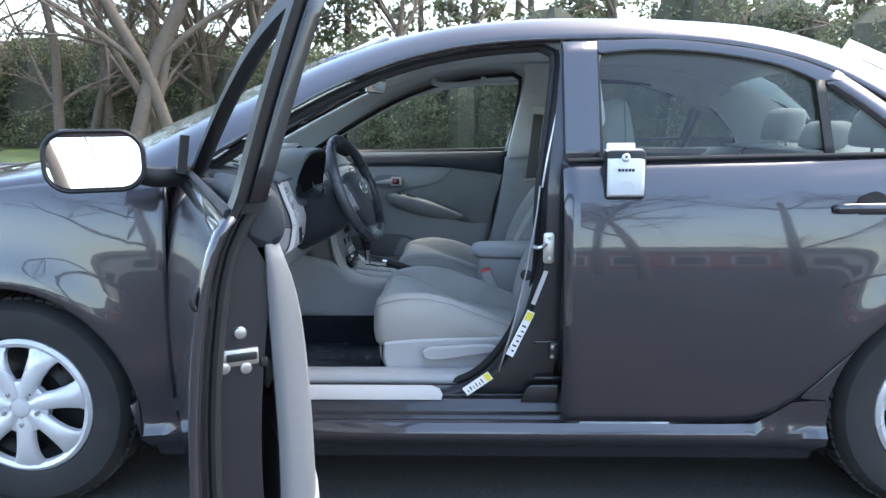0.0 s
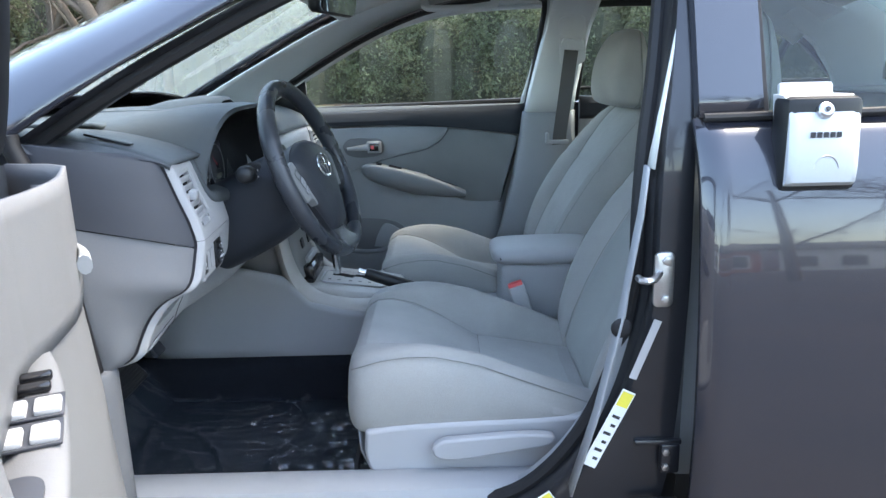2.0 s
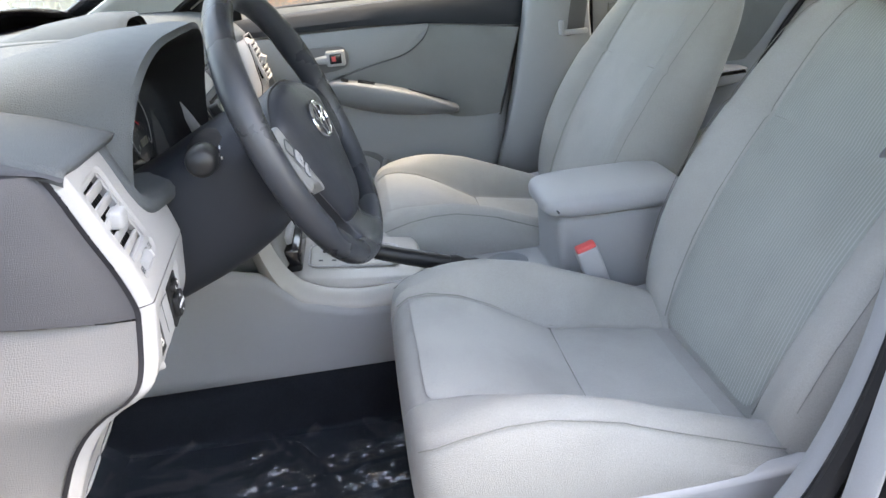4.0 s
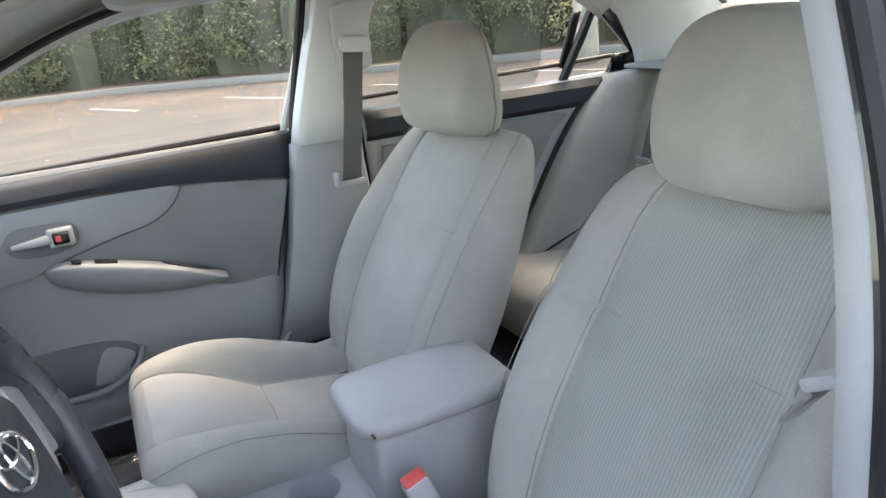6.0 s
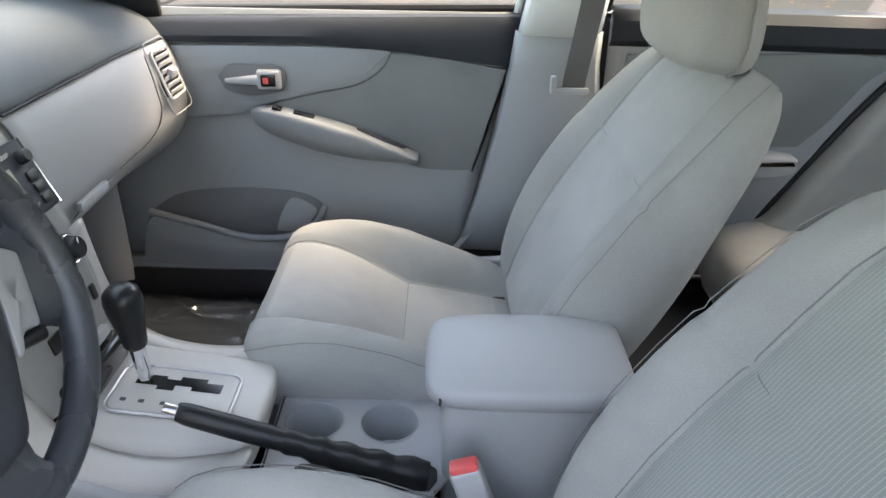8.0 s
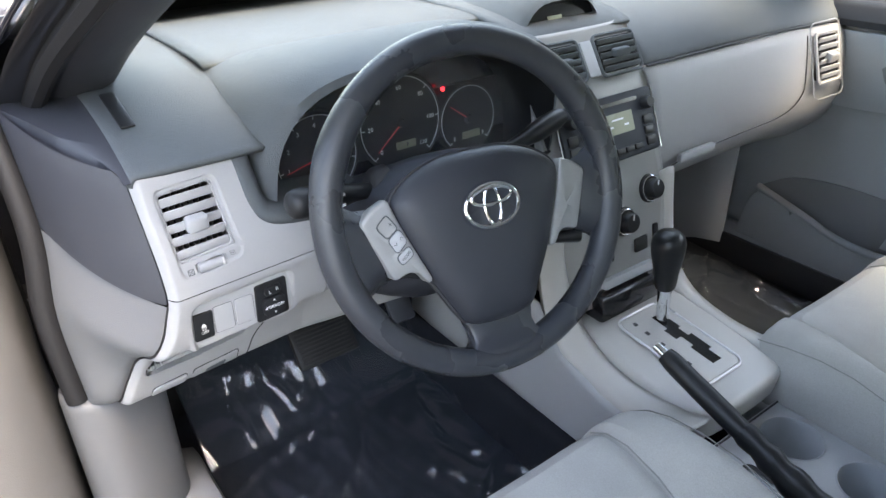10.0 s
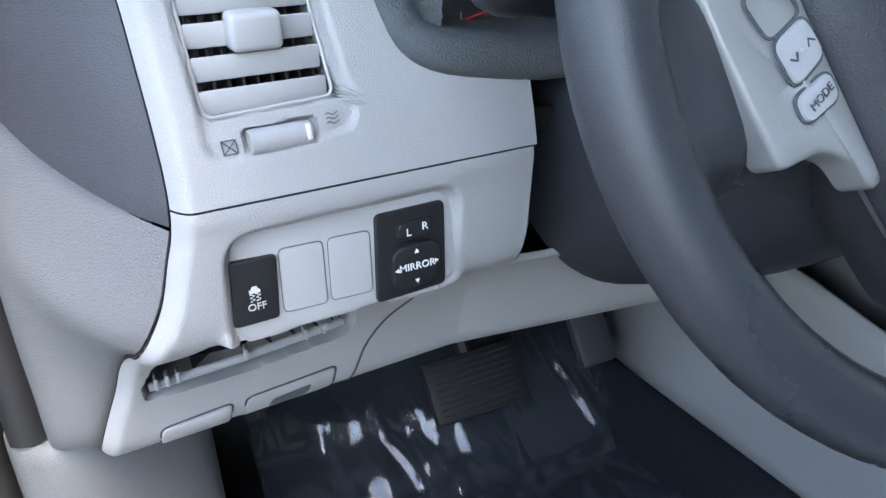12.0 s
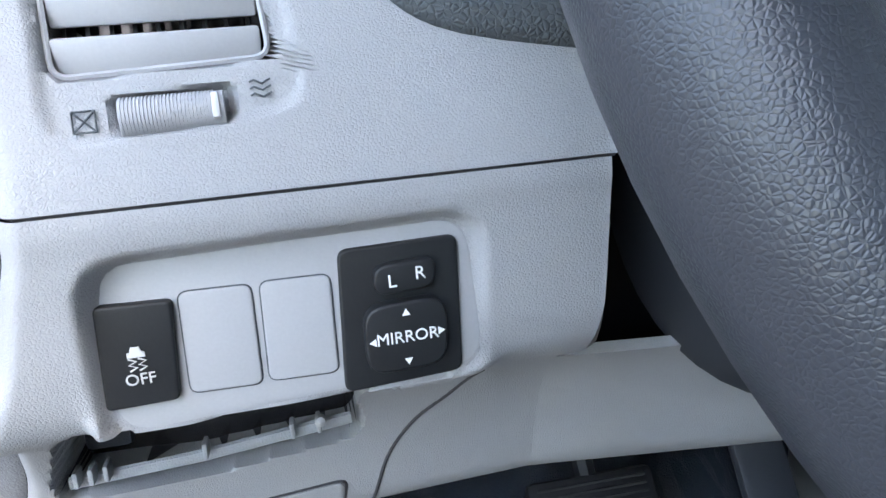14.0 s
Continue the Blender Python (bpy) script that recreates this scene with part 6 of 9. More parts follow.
def rounded(poly, r, n=4):
    """A polygon with its corners rounded."""
    out = []
    for k in range(len(poly)):
        p, q, t = Vector(poly[k - 1]), Vector(poly[k]), Vector(poly[(k + 1) % len(poly)])
        a, b = q + (p - q).normalized() * min(r, (p - q).length * 0.5), q + (t - q).normalized() * min(r, (t - q).length * 0.5)
        out += [tuple(a.lerp(q, i / n).lerp(q.lerp(b, i / n), i / n)) for i in range(n + 1)]
    return out


def depth_in(poly, y, z):
    """How far a point lies inside an outline; negative outside."""
    best, inside = 9.0, False
    for (ya, za), (yb, zb) in zip(poly, poly[1:] + poly[:1]):
        dy, dz = yb - ya, zb - za
        t = max(0.0, min(1.0, ((y - ya) * dy + (z - za) * dz) / (dy * dy + dz * dz + 1e-12)))
        best = min(best, math.hypot(y - ya - dy * t, z - za - dz * t))
        if (za > z) != (zb > z) and y < ya + (z - za) / (zb - za) * dy:
            inside = not inside
    return best if inside else -best


def relief(name, zs, lo, hi, n, shape, lab, mats, sharp=50):
    """A moulded face over y and z; shape gives x and whether the spot lies in a hollow painted dark for shade."""
    vs, dark = [], []
    for z in zs:
        a, b = lo(z), hi(z)
        for k in range(n + 1):
            y = a + (b - a) * k / n
            x, d = shape(y, z)
            vs.append((x, y, z))
            dark.append(d)
    m, fs = n + 1, []
    for i in range(len(zs) - 1):
        for k in range(n):
            fs.append((i * m + k, i * m + k + 1, (i + 1) * m + k + 1, (i + 1) * m + k))
    ob = part(name, from_data(vs, fs), mats[0], dash, lab, sharp)
    ob.data.materials.append(mats[1])
    # Deep faces of the same moulding turn black: shade of the hollow as colour.
    for p in ob.data.polygons:
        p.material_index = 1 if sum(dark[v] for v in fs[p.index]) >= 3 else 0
    return ob


ease = lambda t: (lambda q: q * q * (3 - 2 * q))(max(0.0, min(1.0, t)))
VENT = rounded([(0.1860, 0.9180), (0.2425, 0.9205), (0.2490, 0.8525), (0.1895, 0.8500)], 0.005)
PLATE = rounded([(0.1820, 0.9245), (0.2480, 0.9270), (0.2580, 0.8380), (0.1885, 0.8320)], 0.010)
WELL = rounded([(0.2045, 0.8437), (0.2370, 0.8452), (0.2375, 0.8352), (0.2050, 0.8335)], 0.002)


def upper_shape(y, z):
    x = rolled_x(y, z)
    x -= 0.0022 * ease(depth_in(PLATE, y, z) / 0.0020 + 0.5)
    v = ease(depth_in(VENT, y, z) / 0.0018 + 0.5)
    w = ease(depth_in(WELL, y, z) / 0.0014 + 0.5)
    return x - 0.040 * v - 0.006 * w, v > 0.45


part_zs = span(0.8146, 0.862, 36) + span(0.8635, 0.941, 50)
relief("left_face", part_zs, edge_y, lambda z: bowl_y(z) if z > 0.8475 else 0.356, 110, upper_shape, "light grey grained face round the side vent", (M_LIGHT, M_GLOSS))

PANEL = rounded([(0.1880, 0.7990), (0.3090, 0.8015), (0.3100, 0.7440), (0.1845, 0.7375)], 0.014)
SLOT = rounded([(0.1700, 0.7400), (0.1520, 0.7190), (0.1400, 0.6920), (0.1400, 0.6815), (0.1950, 0.6800), (0.2620, 0.6865), (0.2670, 0.6950), (0.2630, 0.7150), (0.2800, 0.7400)], 0.005)
FLOOR = lambda y: 0.7675 - 0.03 * (y - 0.19)


def lower_shape(y, z):
    x = rolled_x(y, z)
    d = depth_in(PANEL, y, z)
    near = ease((z - 0.742) / 0.02)
    wide = 0.0025 + 0.0035 * near                # a soft hollow above, a crisp lip below
    x += (1 - near) * 0.0025 * math.exp(-((d + 0.001) / 0.0045) ** 2)
    k = ease(d / wide + 0.35)
    x = x * (1 - k) + FLOOR(y) * k
    s = ease(depth_in(SLOT, y, z) / 0.0016 + 0.5) * (1 - k)
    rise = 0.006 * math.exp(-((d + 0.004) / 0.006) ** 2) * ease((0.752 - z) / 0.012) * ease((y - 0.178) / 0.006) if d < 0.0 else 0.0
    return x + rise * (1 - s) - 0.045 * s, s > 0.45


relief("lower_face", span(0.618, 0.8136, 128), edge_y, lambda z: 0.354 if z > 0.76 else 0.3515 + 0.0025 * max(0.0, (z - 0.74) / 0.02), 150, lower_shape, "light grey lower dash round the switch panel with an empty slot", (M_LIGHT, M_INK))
part("face_joint", tube([(rolled_x(y, 0.8141) - 0.0014, y, 0.8141) for y in span(0.169, 0.3555, 24)], 0.0007, 5), M_INK, dash, "thin dark joint under the vent face")
# Black sheet behind the slot, in place of the shade inside it.
part("slot_back", box((0.660, 0.20, 0.705), (0.006, 0.17, 0.07)), M_GLOSS, dash, "black sheet for the shade where a cover is missing")
part("knee_panel", loft([[Vector((dash_x(y, z), y, z)) for z in span(0.618, 0.7200, 26)] + [Vector((dash_x(y, 0.72) - 0.004, y, 0.7235)), Vector((dash_x(y, 0.72) - 0.012, y, 0.720)), Vector((0.690, y, 0.69))] for y in span(0.3515, 0.745, 26)]), M_LIGHT, dash, "light grey knee panel under the column", 60)
# Flat black sheet closes the opening and stands for the shade in it.
part("column_gap", loft([[Vector((0.655, y, z)) for z in span(0.66, 0.93, 4)] for y in span(0.345, 0.745, 6)]), M_BLACK, dash, "black sheet for the unlit gap round the steering column", solid=0.004)
part("face_side", loft([[Vector((dash_x(0.354, z) - 0.0005, 0.354, z)), Vector((dash_x(0.354, z) - 0.004, 0.3555, z)), Vector((0.66, 0.358, z))] for z in span(0.735, 0.848, 14)]), M_LIGHT, dash, "", 60)
# slate rim of the gauge bowl beside the face
bowl_edge = [Vector((dash_x(bowl_y(z), z), bowl_y(z), z)) for z in span(0.941, 0.8478, 36)] + [Vector((dash_x(y, 0.847), y, 0.847)) for y in (0.365, 0.38, 0.40, 0.42)]
rim_in = []
for i, p in enumerate(bowl_edge):
    a, b = bowl_edge[max(i - 1, 0)], bowl_edge[min(i + 1, len(bowl_edge) - 1)]
    t = (b - a).normalized()
    q = Vector((0.1, -t.z, t.y)).normalized()
    rim_in.append([p + Vector((-0.012, 0, 0)) - q * 0.001, p - q * 0.0005, p + q * 0.004 + Vector((0.002, 0, 0)), p + q * 0.012 + Vector((0.0015, 0, 0)), p + q * 0.019 + Vector((-0.006, 0, 0)), p + q * 0.022 + Vector((-0.022, 0, 0)), p + q * 0.024 + Vector((-0.08, 0, 0))])
part("bowl_rim", loft(rim_in), M_PAD, dash, "slate grey rim of the gauge bowl", 60)

# end caps by the door: charcoal above, light plastic darkened for shade below, meeting the door seal
seal_line = curve_of([(0.600, 0.0770), (0.635, 0.0770), (0.75, 0.0745), (0.855, 0.0875), (0.985, 0.085)])
seal_x = curve_of([(0.600, 0.640), (0.635, 0.635), (0.75, 0.622), (0.855, 0.608), (0.985, 0.560)])


def end_cap(zg, zs, dip, mat, lab, crown=0.010):
    rows = []
    for k in range(25):
        v = k / 24
        g, e = zg[0] + (zg[1] - zg[0]) * v, zs[0] + (zs[1] - zs[0]) * v
        a = Vector((rolled_x(edge_y(g), g) - 0.0035, edge_y(g) - 0.0012, g))
        b = Vector((seal_x(e), seal_line(e), e))
        row = [a + Vector((-0.006, 0.005, 0)), a + Vector((-0.0015, 0.0006, 0))]
        for u in span(0.0, 1.0, 14)[1:]:
            c = math.sin(math.pi * u ** 0.8)
            row.append(a.lerp(b, u) + Vector((0.5 * crown * c, -crown * c, -dip * (1 - v) * c)))
        row.append(b + Vector((-0.10, 0.01, 0)))
        rows.append(row)
    part("end_cap", loft(rows), mat, dash, lab, 60)


end_cap((0.8030, 0.622), (0.857, 0.628), -0.003, M_CAP, "grained lower end of the dash, grey darkened for shade")
end_cap((0.8050, 0.944), (0.859, 0.985), -0.003, M_ENDCAP, "charcoal end of the dash beside the door", 0.014)
top_a, top_b = Vector((rolled_x(edge_y(0.944), 0.944) - 0.0035, 0.163, 0.944)), Vector((seal_x(0.985), seal_line(0.985), 0.985))
crest = [Vector((x, 0.167, z - 0.004)) for x, z in spline(list(reversed(L_))[0:5], 4)]
part("end_cap", loft([[p, p + Vector((0, -0.008, -0.0008)), top_a.lerp(top_b, k / (len(crest) - 1)) + Vector((0, 0, 0.004 * math.sin(math.pi * k / (len(crest) - 1)))) , top_a.lerp(top_b, k / (len(crest) - 1)) + Vector((0, -0.004, -0.012))] for k, p in enumerate(crest)]), M_ENDCAP, dash, "", 60)
part("cap_gap", loft([[Vector((rolled_x(edge_y(z), z) - 0.009, edge_y(z) + 0.002, z)), Vector((rolled_x(edge_y(z), z) - 0.0004, edge_y(z) - 0.0004, z))] for z in span(0.622, 0.944, 40)]), M_INK, dash, "", 60)
part("edge_seal", tube([Vector((seal_x(z) - 0.010, seal_line(z) - 0.010, z)) for z in span(0.632, 1.0, 20)], 0.0135, 12), M_RUBBER, dash, "thick black rubber seal beside the dash end")
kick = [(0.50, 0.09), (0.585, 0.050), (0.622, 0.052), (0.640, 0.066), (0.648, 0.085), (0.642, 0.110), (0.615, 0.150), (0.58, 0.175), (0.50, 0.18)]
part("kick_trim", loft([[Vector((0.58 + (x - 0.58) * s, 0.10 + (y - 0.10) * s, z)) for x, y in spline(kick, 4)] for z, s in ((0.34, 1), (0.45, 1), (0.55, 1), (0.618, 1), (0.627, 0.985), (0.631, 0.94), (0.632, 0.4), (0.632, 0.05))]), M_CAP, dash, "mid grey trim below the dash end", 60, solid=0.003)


def plane_frame(o, u, v):
    o, u, v = Vector(o), Vector(u).normalized(), Vector(v)
    v = (v - u * v.dot(u)).normalized()
    return o, u, v, u.cross(v)


def vent(name, o, u, v, w, h, slats, frame_mat, lab, rim=0.012, lean=35):
    """An air vent: rim, black plate for the unlit hollow, tilted slats and a tab."""
    o, u, v, nn = plane_frame(o, u, v)
    ve = part(name, tube([o + u * a + v * b + nn * 0.001 for a, b in rrect(w + rim, h + rim, 0.009)], rim * 0.30, 6, closed=True), frame_mat, dash, lab)
    # Black plate near the rim stands for the unlit duct.
    part("hollow", prism(rrect(w, h, 0.005), o - nn * 0.012, u, v, 0.0135), M_GLOSS, ve, "black plate for the unlit air duct")
    louvres(ve, o, u, v, nn, w, h, slats, frame_mat, lean, 0.0035)
    return ve


def louvres(ve, o, u, v, nn, w, h, slats, mat, lean, lift, shear=0.0):
    r = Matrix.Rotation(radians(lean), 4, "X")
    base = Matrix((u, v, nn)).transposed().to_4x4()
    for k in range(slats):
        b = h * ((k + 0.45) / slats - 0.5)
        part("slat", moved(box((0, 0, 0), (w, h / slats * 0.74, 0.0030), 0.0011, 2), Matrix.Translation(o + v * b - u * shear * b + nn * lift) @ base @ r), mat, ve)
    part("tab", moved(box((0, 0, 0), (w * 0.40, h * 0.235, 0.014), 0.0030, 3), Matrix.Translation(o - v * h * 0.02 + nn * (lift + 0.005)) @ base @ r), mat, ve, "vent slide tab")


o, u, v, nn = plane_frame((dash_x(0.2175, 0.8855), 0.2175, 0.8855), (-0.075, 1, 0.012), (-0.31, -0.075, 0.95))
vl = part("side_vent", tube([Vector((dash_x(y, z) - 0.0050, y, z)) for y, z in VENT], 0.0009, 5, closed=True), M_LIGHT_S, dash, "light grey louvred side vent")
louvres(vl, o, u, v, nn, 0.0575, 0.0705, 5, M_LIGHT_S, 24, -0.0062)
for k in range(9):
    c = o + u * (-0.026 + 0.0065 * k) - nn * 0.018
    part("inner_blade", ribbon([c - v * 0.035, c + v * 0.035], nn, 0.014, 0.0012), M_BLACK, vl)
ol = Vector((dash_x(0.2207, 0.8394), 0.2207, 0.8394)) - nn * 0.0042
wheel_roll = part("thumbwheel", tube([ol - u * 0.0142, ol + u * 0.0142], 0.0056, 20), M_LIGHT_S, dash, "ribbed vent thumbwheel")
for k in range(26):
    a = ol + u * (-0.0138 + 0.00100 * k)
    part("rib", tube([a, a + u * 0.0005], 0.0060, 14), M_BUTTON, wheel_roll)
part("wheel_notch", moved(box((0, 0, 0), (0.0022, 0.0075, 0.003), 0.0006), Matrix.Translation(ol + u * 0.0120 + nn * 0.0052) @ Matrix((u, v, nn)).transposed().to_4x4()), M_MARK, wheel_roll, "pale index on the thumbwheel")
mk = Vector((dash_x(0.1975, 0.8385), 0.1975, 0.8385)) - nn * 0.0012
part("shut_mark", join(*[tube([mk + u * a[0] + v * a[1], mk + u * b[0] + v * b[1]], 0.0003, 4) for a, b in (((-.003, -.003), (.003, -.003)), ((.003, -.003), (.003, .003)), ((.003, .003), (-.003, .003)), ((-.003, .003), (-.003, -.003)), ((-.003, -.003), (.003, .003)), ((-.003, .003), (.003, -.003)))]), M_PAD, dash, "small crossed square mark")
mk = Vector((dash_x(0.2455, 0.8440), 0.2455, 0.8440)) - nn * 0.0012
part("open_mark", join(*[tube([mk + u * (-.003 + .0012 * i) + v * (dz + 0.0006 * math.sin(i * 1.6)) for i in range(6)], 0.0003, 4) for dz in (-.002, 0, .002)]), M_PAD, dash, "small wavy air mark")

# switch panel: a plate in the hollow with its switches
so, su, sv, sn = plane_frame((FLOOR(0.2465), 0.2465, 0.7690), (-0.03, 1.0, 0.012), (0.0, 0.07, 1))
at_panel = lambda y, z: ((y - 0.2465) - 0.055 * (z - 0.769), (z - 0.769) - 0.012 * (y - 0.2465))
rs = [at_panel(y, z) for y, z in rounded([(0.1905, 0.7960), (0.3065, 0.7985), (0.3070, 0.7465), (0.1870, 0.7405)], 0.012, 6)]
panel = part("switch_panel", prism(list(reversed(rs)), so - sn * 0.004, su, sv, 0.0046, 0.0012), M_LIGHT_S, dash, "light grey recessed switch panel")


def switch(corners, mat, name, lab, d=0.003, r=0.002, under=0.0004):
    """A switch whose corners are given as y and z on the panel."""
    return part(name, prism(rounded([at_panel(y, z) for y, z in corners], r, 5), so + sn * under, su, sv, d, min(0.0010, d * 0.6), 3), mat, panel, lab)


switch([(0.1855, 0.7505), (0.2075, 0.7510), (0.2120, 0.7835), (0.1895, 0.7842)], M_BLACK, "stability_switch", "black traction control off switch", 0.0034, 0.0022)
for y in (0.2105, 0.2350):
    cs = [(y, 0.7515), (y + 0.0223, 0.7510), (y + 0.0250, 0.7847), (y + 0.0032, 0.7850)]
    switch(cs, M_LIGHT_S, "blank_cover", "blank grey switch cover", 0.0011, 0.0030)
    rim = [at_panel(a, b) for a, b in rounded(cs, 0.0030, 4)]
    part("blank_gap", tube([so + su * a + sv * b + sn * 0.0007 for a, b in rim], 0.00042, 5, closed=True), M_PAD, panel)
switch([(0.2580, 0.7435), (0.2985, 0.7455), (0.3025, 0.7930), (0.2635, 0.7922)], M_BLACK, "mirror_switch", "black mirror adjuster with white lettering", 0.0024, 0.0035)
switch([(0.2725, 0.7765), (0.2925, 0.7775), (0.2940, 0.7875), (0.2735, 0.7865)], M_BLACK, "mirror_selector", "black left and right selector", 0.0050, 0.0045, 0.0014)
switch([(0.2662, 0.7500), (0.2930, 0.7512), (0.2955, 0.7745), (0.2680, 0.7735)], M_BLACK, "mirror_pad", "black four-way mirror pad", 0.0062, 0.0075, 0.0014)
on = lambda y, z, h: so + su * at_panel(y, z)[0] + sv * at_panel(y, z)[1] + sn * h
part("lettering", letters("MIRROR", 0.0056, on(0.2808, 0.7625, 0.0078), su, sv), M_WHITE, panel, "white lettering")
part("lettering", letters("L", 0.0060, on(0.2787, 0.7812, 0.0066), su, sv), M_WHITE, panel)
part("lettering", letters("R", 0.0060, on(0.2880, 0.7830, 0.0066), su, sv), M_WHITE, panel)
part("lettering", letters("OFF", 0.0052, on(0.1980, 0.7600, 0.0040), su, sv), M_MARK, panel)
for y, z, r in ((0.2815, 0.7705, 90), (0.2800, 0.7542, -90), (0.2918, 0.7630, 0), (0.2698, 0.7618, 180)):
    a, b = at_panel(y, z)
    part("arrow", prism([(a + 0.0015 * math.cos(radians(r + k)), b + 0.0015 * math.sin(radians(r + k))) for k in (0, 120, 240)], so + sn * 0.0077, su, sv, 0.0004), M_WHITE, panel, "small white arrow")
ic = on(0.1983, 0.7672, 0.0040)
wig = lambda s0: tube([ic + su * (s0 + 0.0011 * (1 if k % 2 else -1)) + sv * (-0.0004 - 0.0010 * k) for k in range(5)], 0.00035, 4)
part("car_mark", join(prism([(-.0026, 0), (.0026, 0), (.0026, .0016), (.0017, .0018), (.0012, .0034), (-.0012, .0034), (-.0017, .0018), (-.0026, .0016)], ic, su, sv, 0.0004), wig(-0.0014), wig(0.0014)), M_MARK, panel, "white skidding car mark")

# rail and clips in the empty slot, joint line, bonnet and fuel releases
on_dash = lambda y, z, lift=0.0: Vector((dash_x(y, z) + lift, y, z))
part("slot_rail", tube([on_dash(0.1425, 0.6865, -0.007), on_dash(0.195, 0.6880, -0.007), on_dash(0.262, 0.6950, -0.007)], 0.0030, 8, flat=0.6), M_MID, dash, "pale broken rail in the opening")
for y in (0.147, 0.153, 0.159, 0.199, 0.236, 0.2475):
    part("clip", box(on_dash(y, 0.6905 + 0.06 * (y - 0.147), -0.006), (0.008, 0.0022, 0.0075), 0.0008), M_MID, dash)
part("clip_stub", lathe([(0.0, 0.004), (0.0022, 0.003), (0.0026, 0.0), (0.0026, -0.004)], on_dash(0.2485, 0.6985, -0.004), (1, 0, 0.3), 10), M_LIGHT_S, dash)
part("slot_bracket", box((0.683, 0.158, 0.712), (0.008, 0.020, 0.034), 0.003), M_DARK, dash)
jl = spline([(0.3180, 0.7215), (0.3050, 0.7040), (0.2910, 0.6910), (0.2785, 0.6720), (0.2720, 0.6520), (0.2670, 0.6300), (0.2660, 0.6210)], 5)
part("panel_joint", tube([on_dash(y, z, 0.0002) for y, z in jl], 0.0009, 5), M_INK, dash)


def release(cs, lab, name, mat, bowl, lift):
    """A moulded handle that lies on the face."""
    top = rounded(cs, 0.005, 4)
    cy, cz = sum(p[0] for p in top) / len(top), sum(p[1] for p in top) / len(top)
    ob = part(name, loft([[on_dash(cy + (y - cy) * k, cz + (z - cz) * k, h) for y, z in top] for k, h in ((1.0, -0.006), (1.0, lift * 0.6), (0.985, lift * 0.9), (0.94, lift), (0.5, lift), (0.05, lift))], closed=True, cap=True), mat, dash, lab, 60)
    part("handle_gap", tube([on_dash(cy + (y - cy) * 1.03, cz + (z - cz) * 1.05, 0.0001) for y, z in top], 0.0008, 5, closed=True), M_INK, ob)
    if bowl:
        bw = rounded(bowl, 0.003, 4)
        by, bz = sum(p[0] for p in bw) / len(bw), sum(p[1] for p in bw) / len(bw)
        # Raised slate patch on the handle gives the bowl's shade by colour.
        part("finger_bowl", loft([[on_dash(by + (y - by) * k, bz + (z - bz) * k, h) for y, z in bw] for k, h in ((1.0, lift + 0.0004), (0.92, lift + 0.0009), (0.8, lift + 0.0004), (0.05, lift + 0.0004))], closed=True, cap=True), M_PAD, ob, "finger bowl with its shade as dark colour")
    return ob


release([(0.1440, 0.6515), (0.1870, 0.6545), (0.1835, 0.6330), (0.1420, 0.6310)], "grey bonnet release lever", "bonnet_release", M_BUTTON, None, 0.0030)
part("lever_mark", loft([[on_dash(y, z, 0.0034) for y in (0.158, 0.164, 0.170)] for z in (0.640, 0.6425)]), M_MID, dash)
release([(0.1965, 0.6545), (0.2560, 0.6580), (0.2535, 0.6370), (0.1930, 0.6300)], "light grey release handle with finger bowl", "fuel_release", M_LIGHT, [(0.212, 0.6470), (0.239, 0.6500), (0.236, 0.6400), (0.209, 0.6370)], 0.0016)

# passenger face, glove box and vent
RF = [(0.709, 0.908), (0.726, 0.885), (0.738, 0.84), (0.742, 0.79), (0.734, 0.745), (0.70, 0.69), (0.62, 0.63), (0.50, 0.60)]
part("passenger_face", sect([(0.975, RF), (1.15, RF), (1.40, [(x - 0.003, z) for x, z in RF]), (1.60, [(x + 0.002, z - 0.012) for x, z in RF])], span(0.975, 1.60, 24)), M_LIGHT, dash, "smooth light grey face over the glove box", solid=0.006)
part("pad_joint", tube([(0.7115, y, 0.9095 - 0.008 * max(0, y - 1.35) / 0.25) for y in span(0.98, 1.60, 8)], 0.0022, 5), M_INK, dash)
part("glove_joint", tube([(0.7435 - abs(z - 0.79) * 0.12, y, z) for y, z in spline([(1.43, 0.895), (1.44, 0.83), (1.435, 0.77), (1.38, 0.745), (1.25, 0.74), (1.12, 0.735), (1.02, 0.72)], 5)], 0.0012, 5), M_INK, dash)
part("glove_handle", box((0.742, 1.11, 0.738), (0.012, 0.10, 0.018), 0.005), M_MID, dash, "recessed glove box handle")
vent("side_vent", (0.742, 1.505, 0.845), (0.02, 1, 0), (-0.30, 0, 0.95), 0.066, 0.085, 6, M_LIGHT_S, "light grey passenger side vent")
part("vent_surround", tube([Vector((0.742, 1.505, 0.84)) + Vector((0.02, 1, 0)) * a + Vector((-0.30, 0, 0.95)) * b for a, b in rrect(0.105, 0.15, 0.016)], 0.0015, 5, closed=True), M_MID, dash)

# gauge binnacle: hood, lining and dials
CY = 0.525


def arc(x, hw, top, base, n=26, fl=0.0):
    """An arch over the gauges at x."""
    out = []
    for k in range(n + 1):
        a = math.pi * (1 - k / n)
        c, s = math.cos(a), math.sin(a)
        out.append(Vector((x + fl * s, CY + hw * math.copysign(abs(c) ** 0.5, c), base + (top - base) * abs(s) ** 0.55)))
    return out


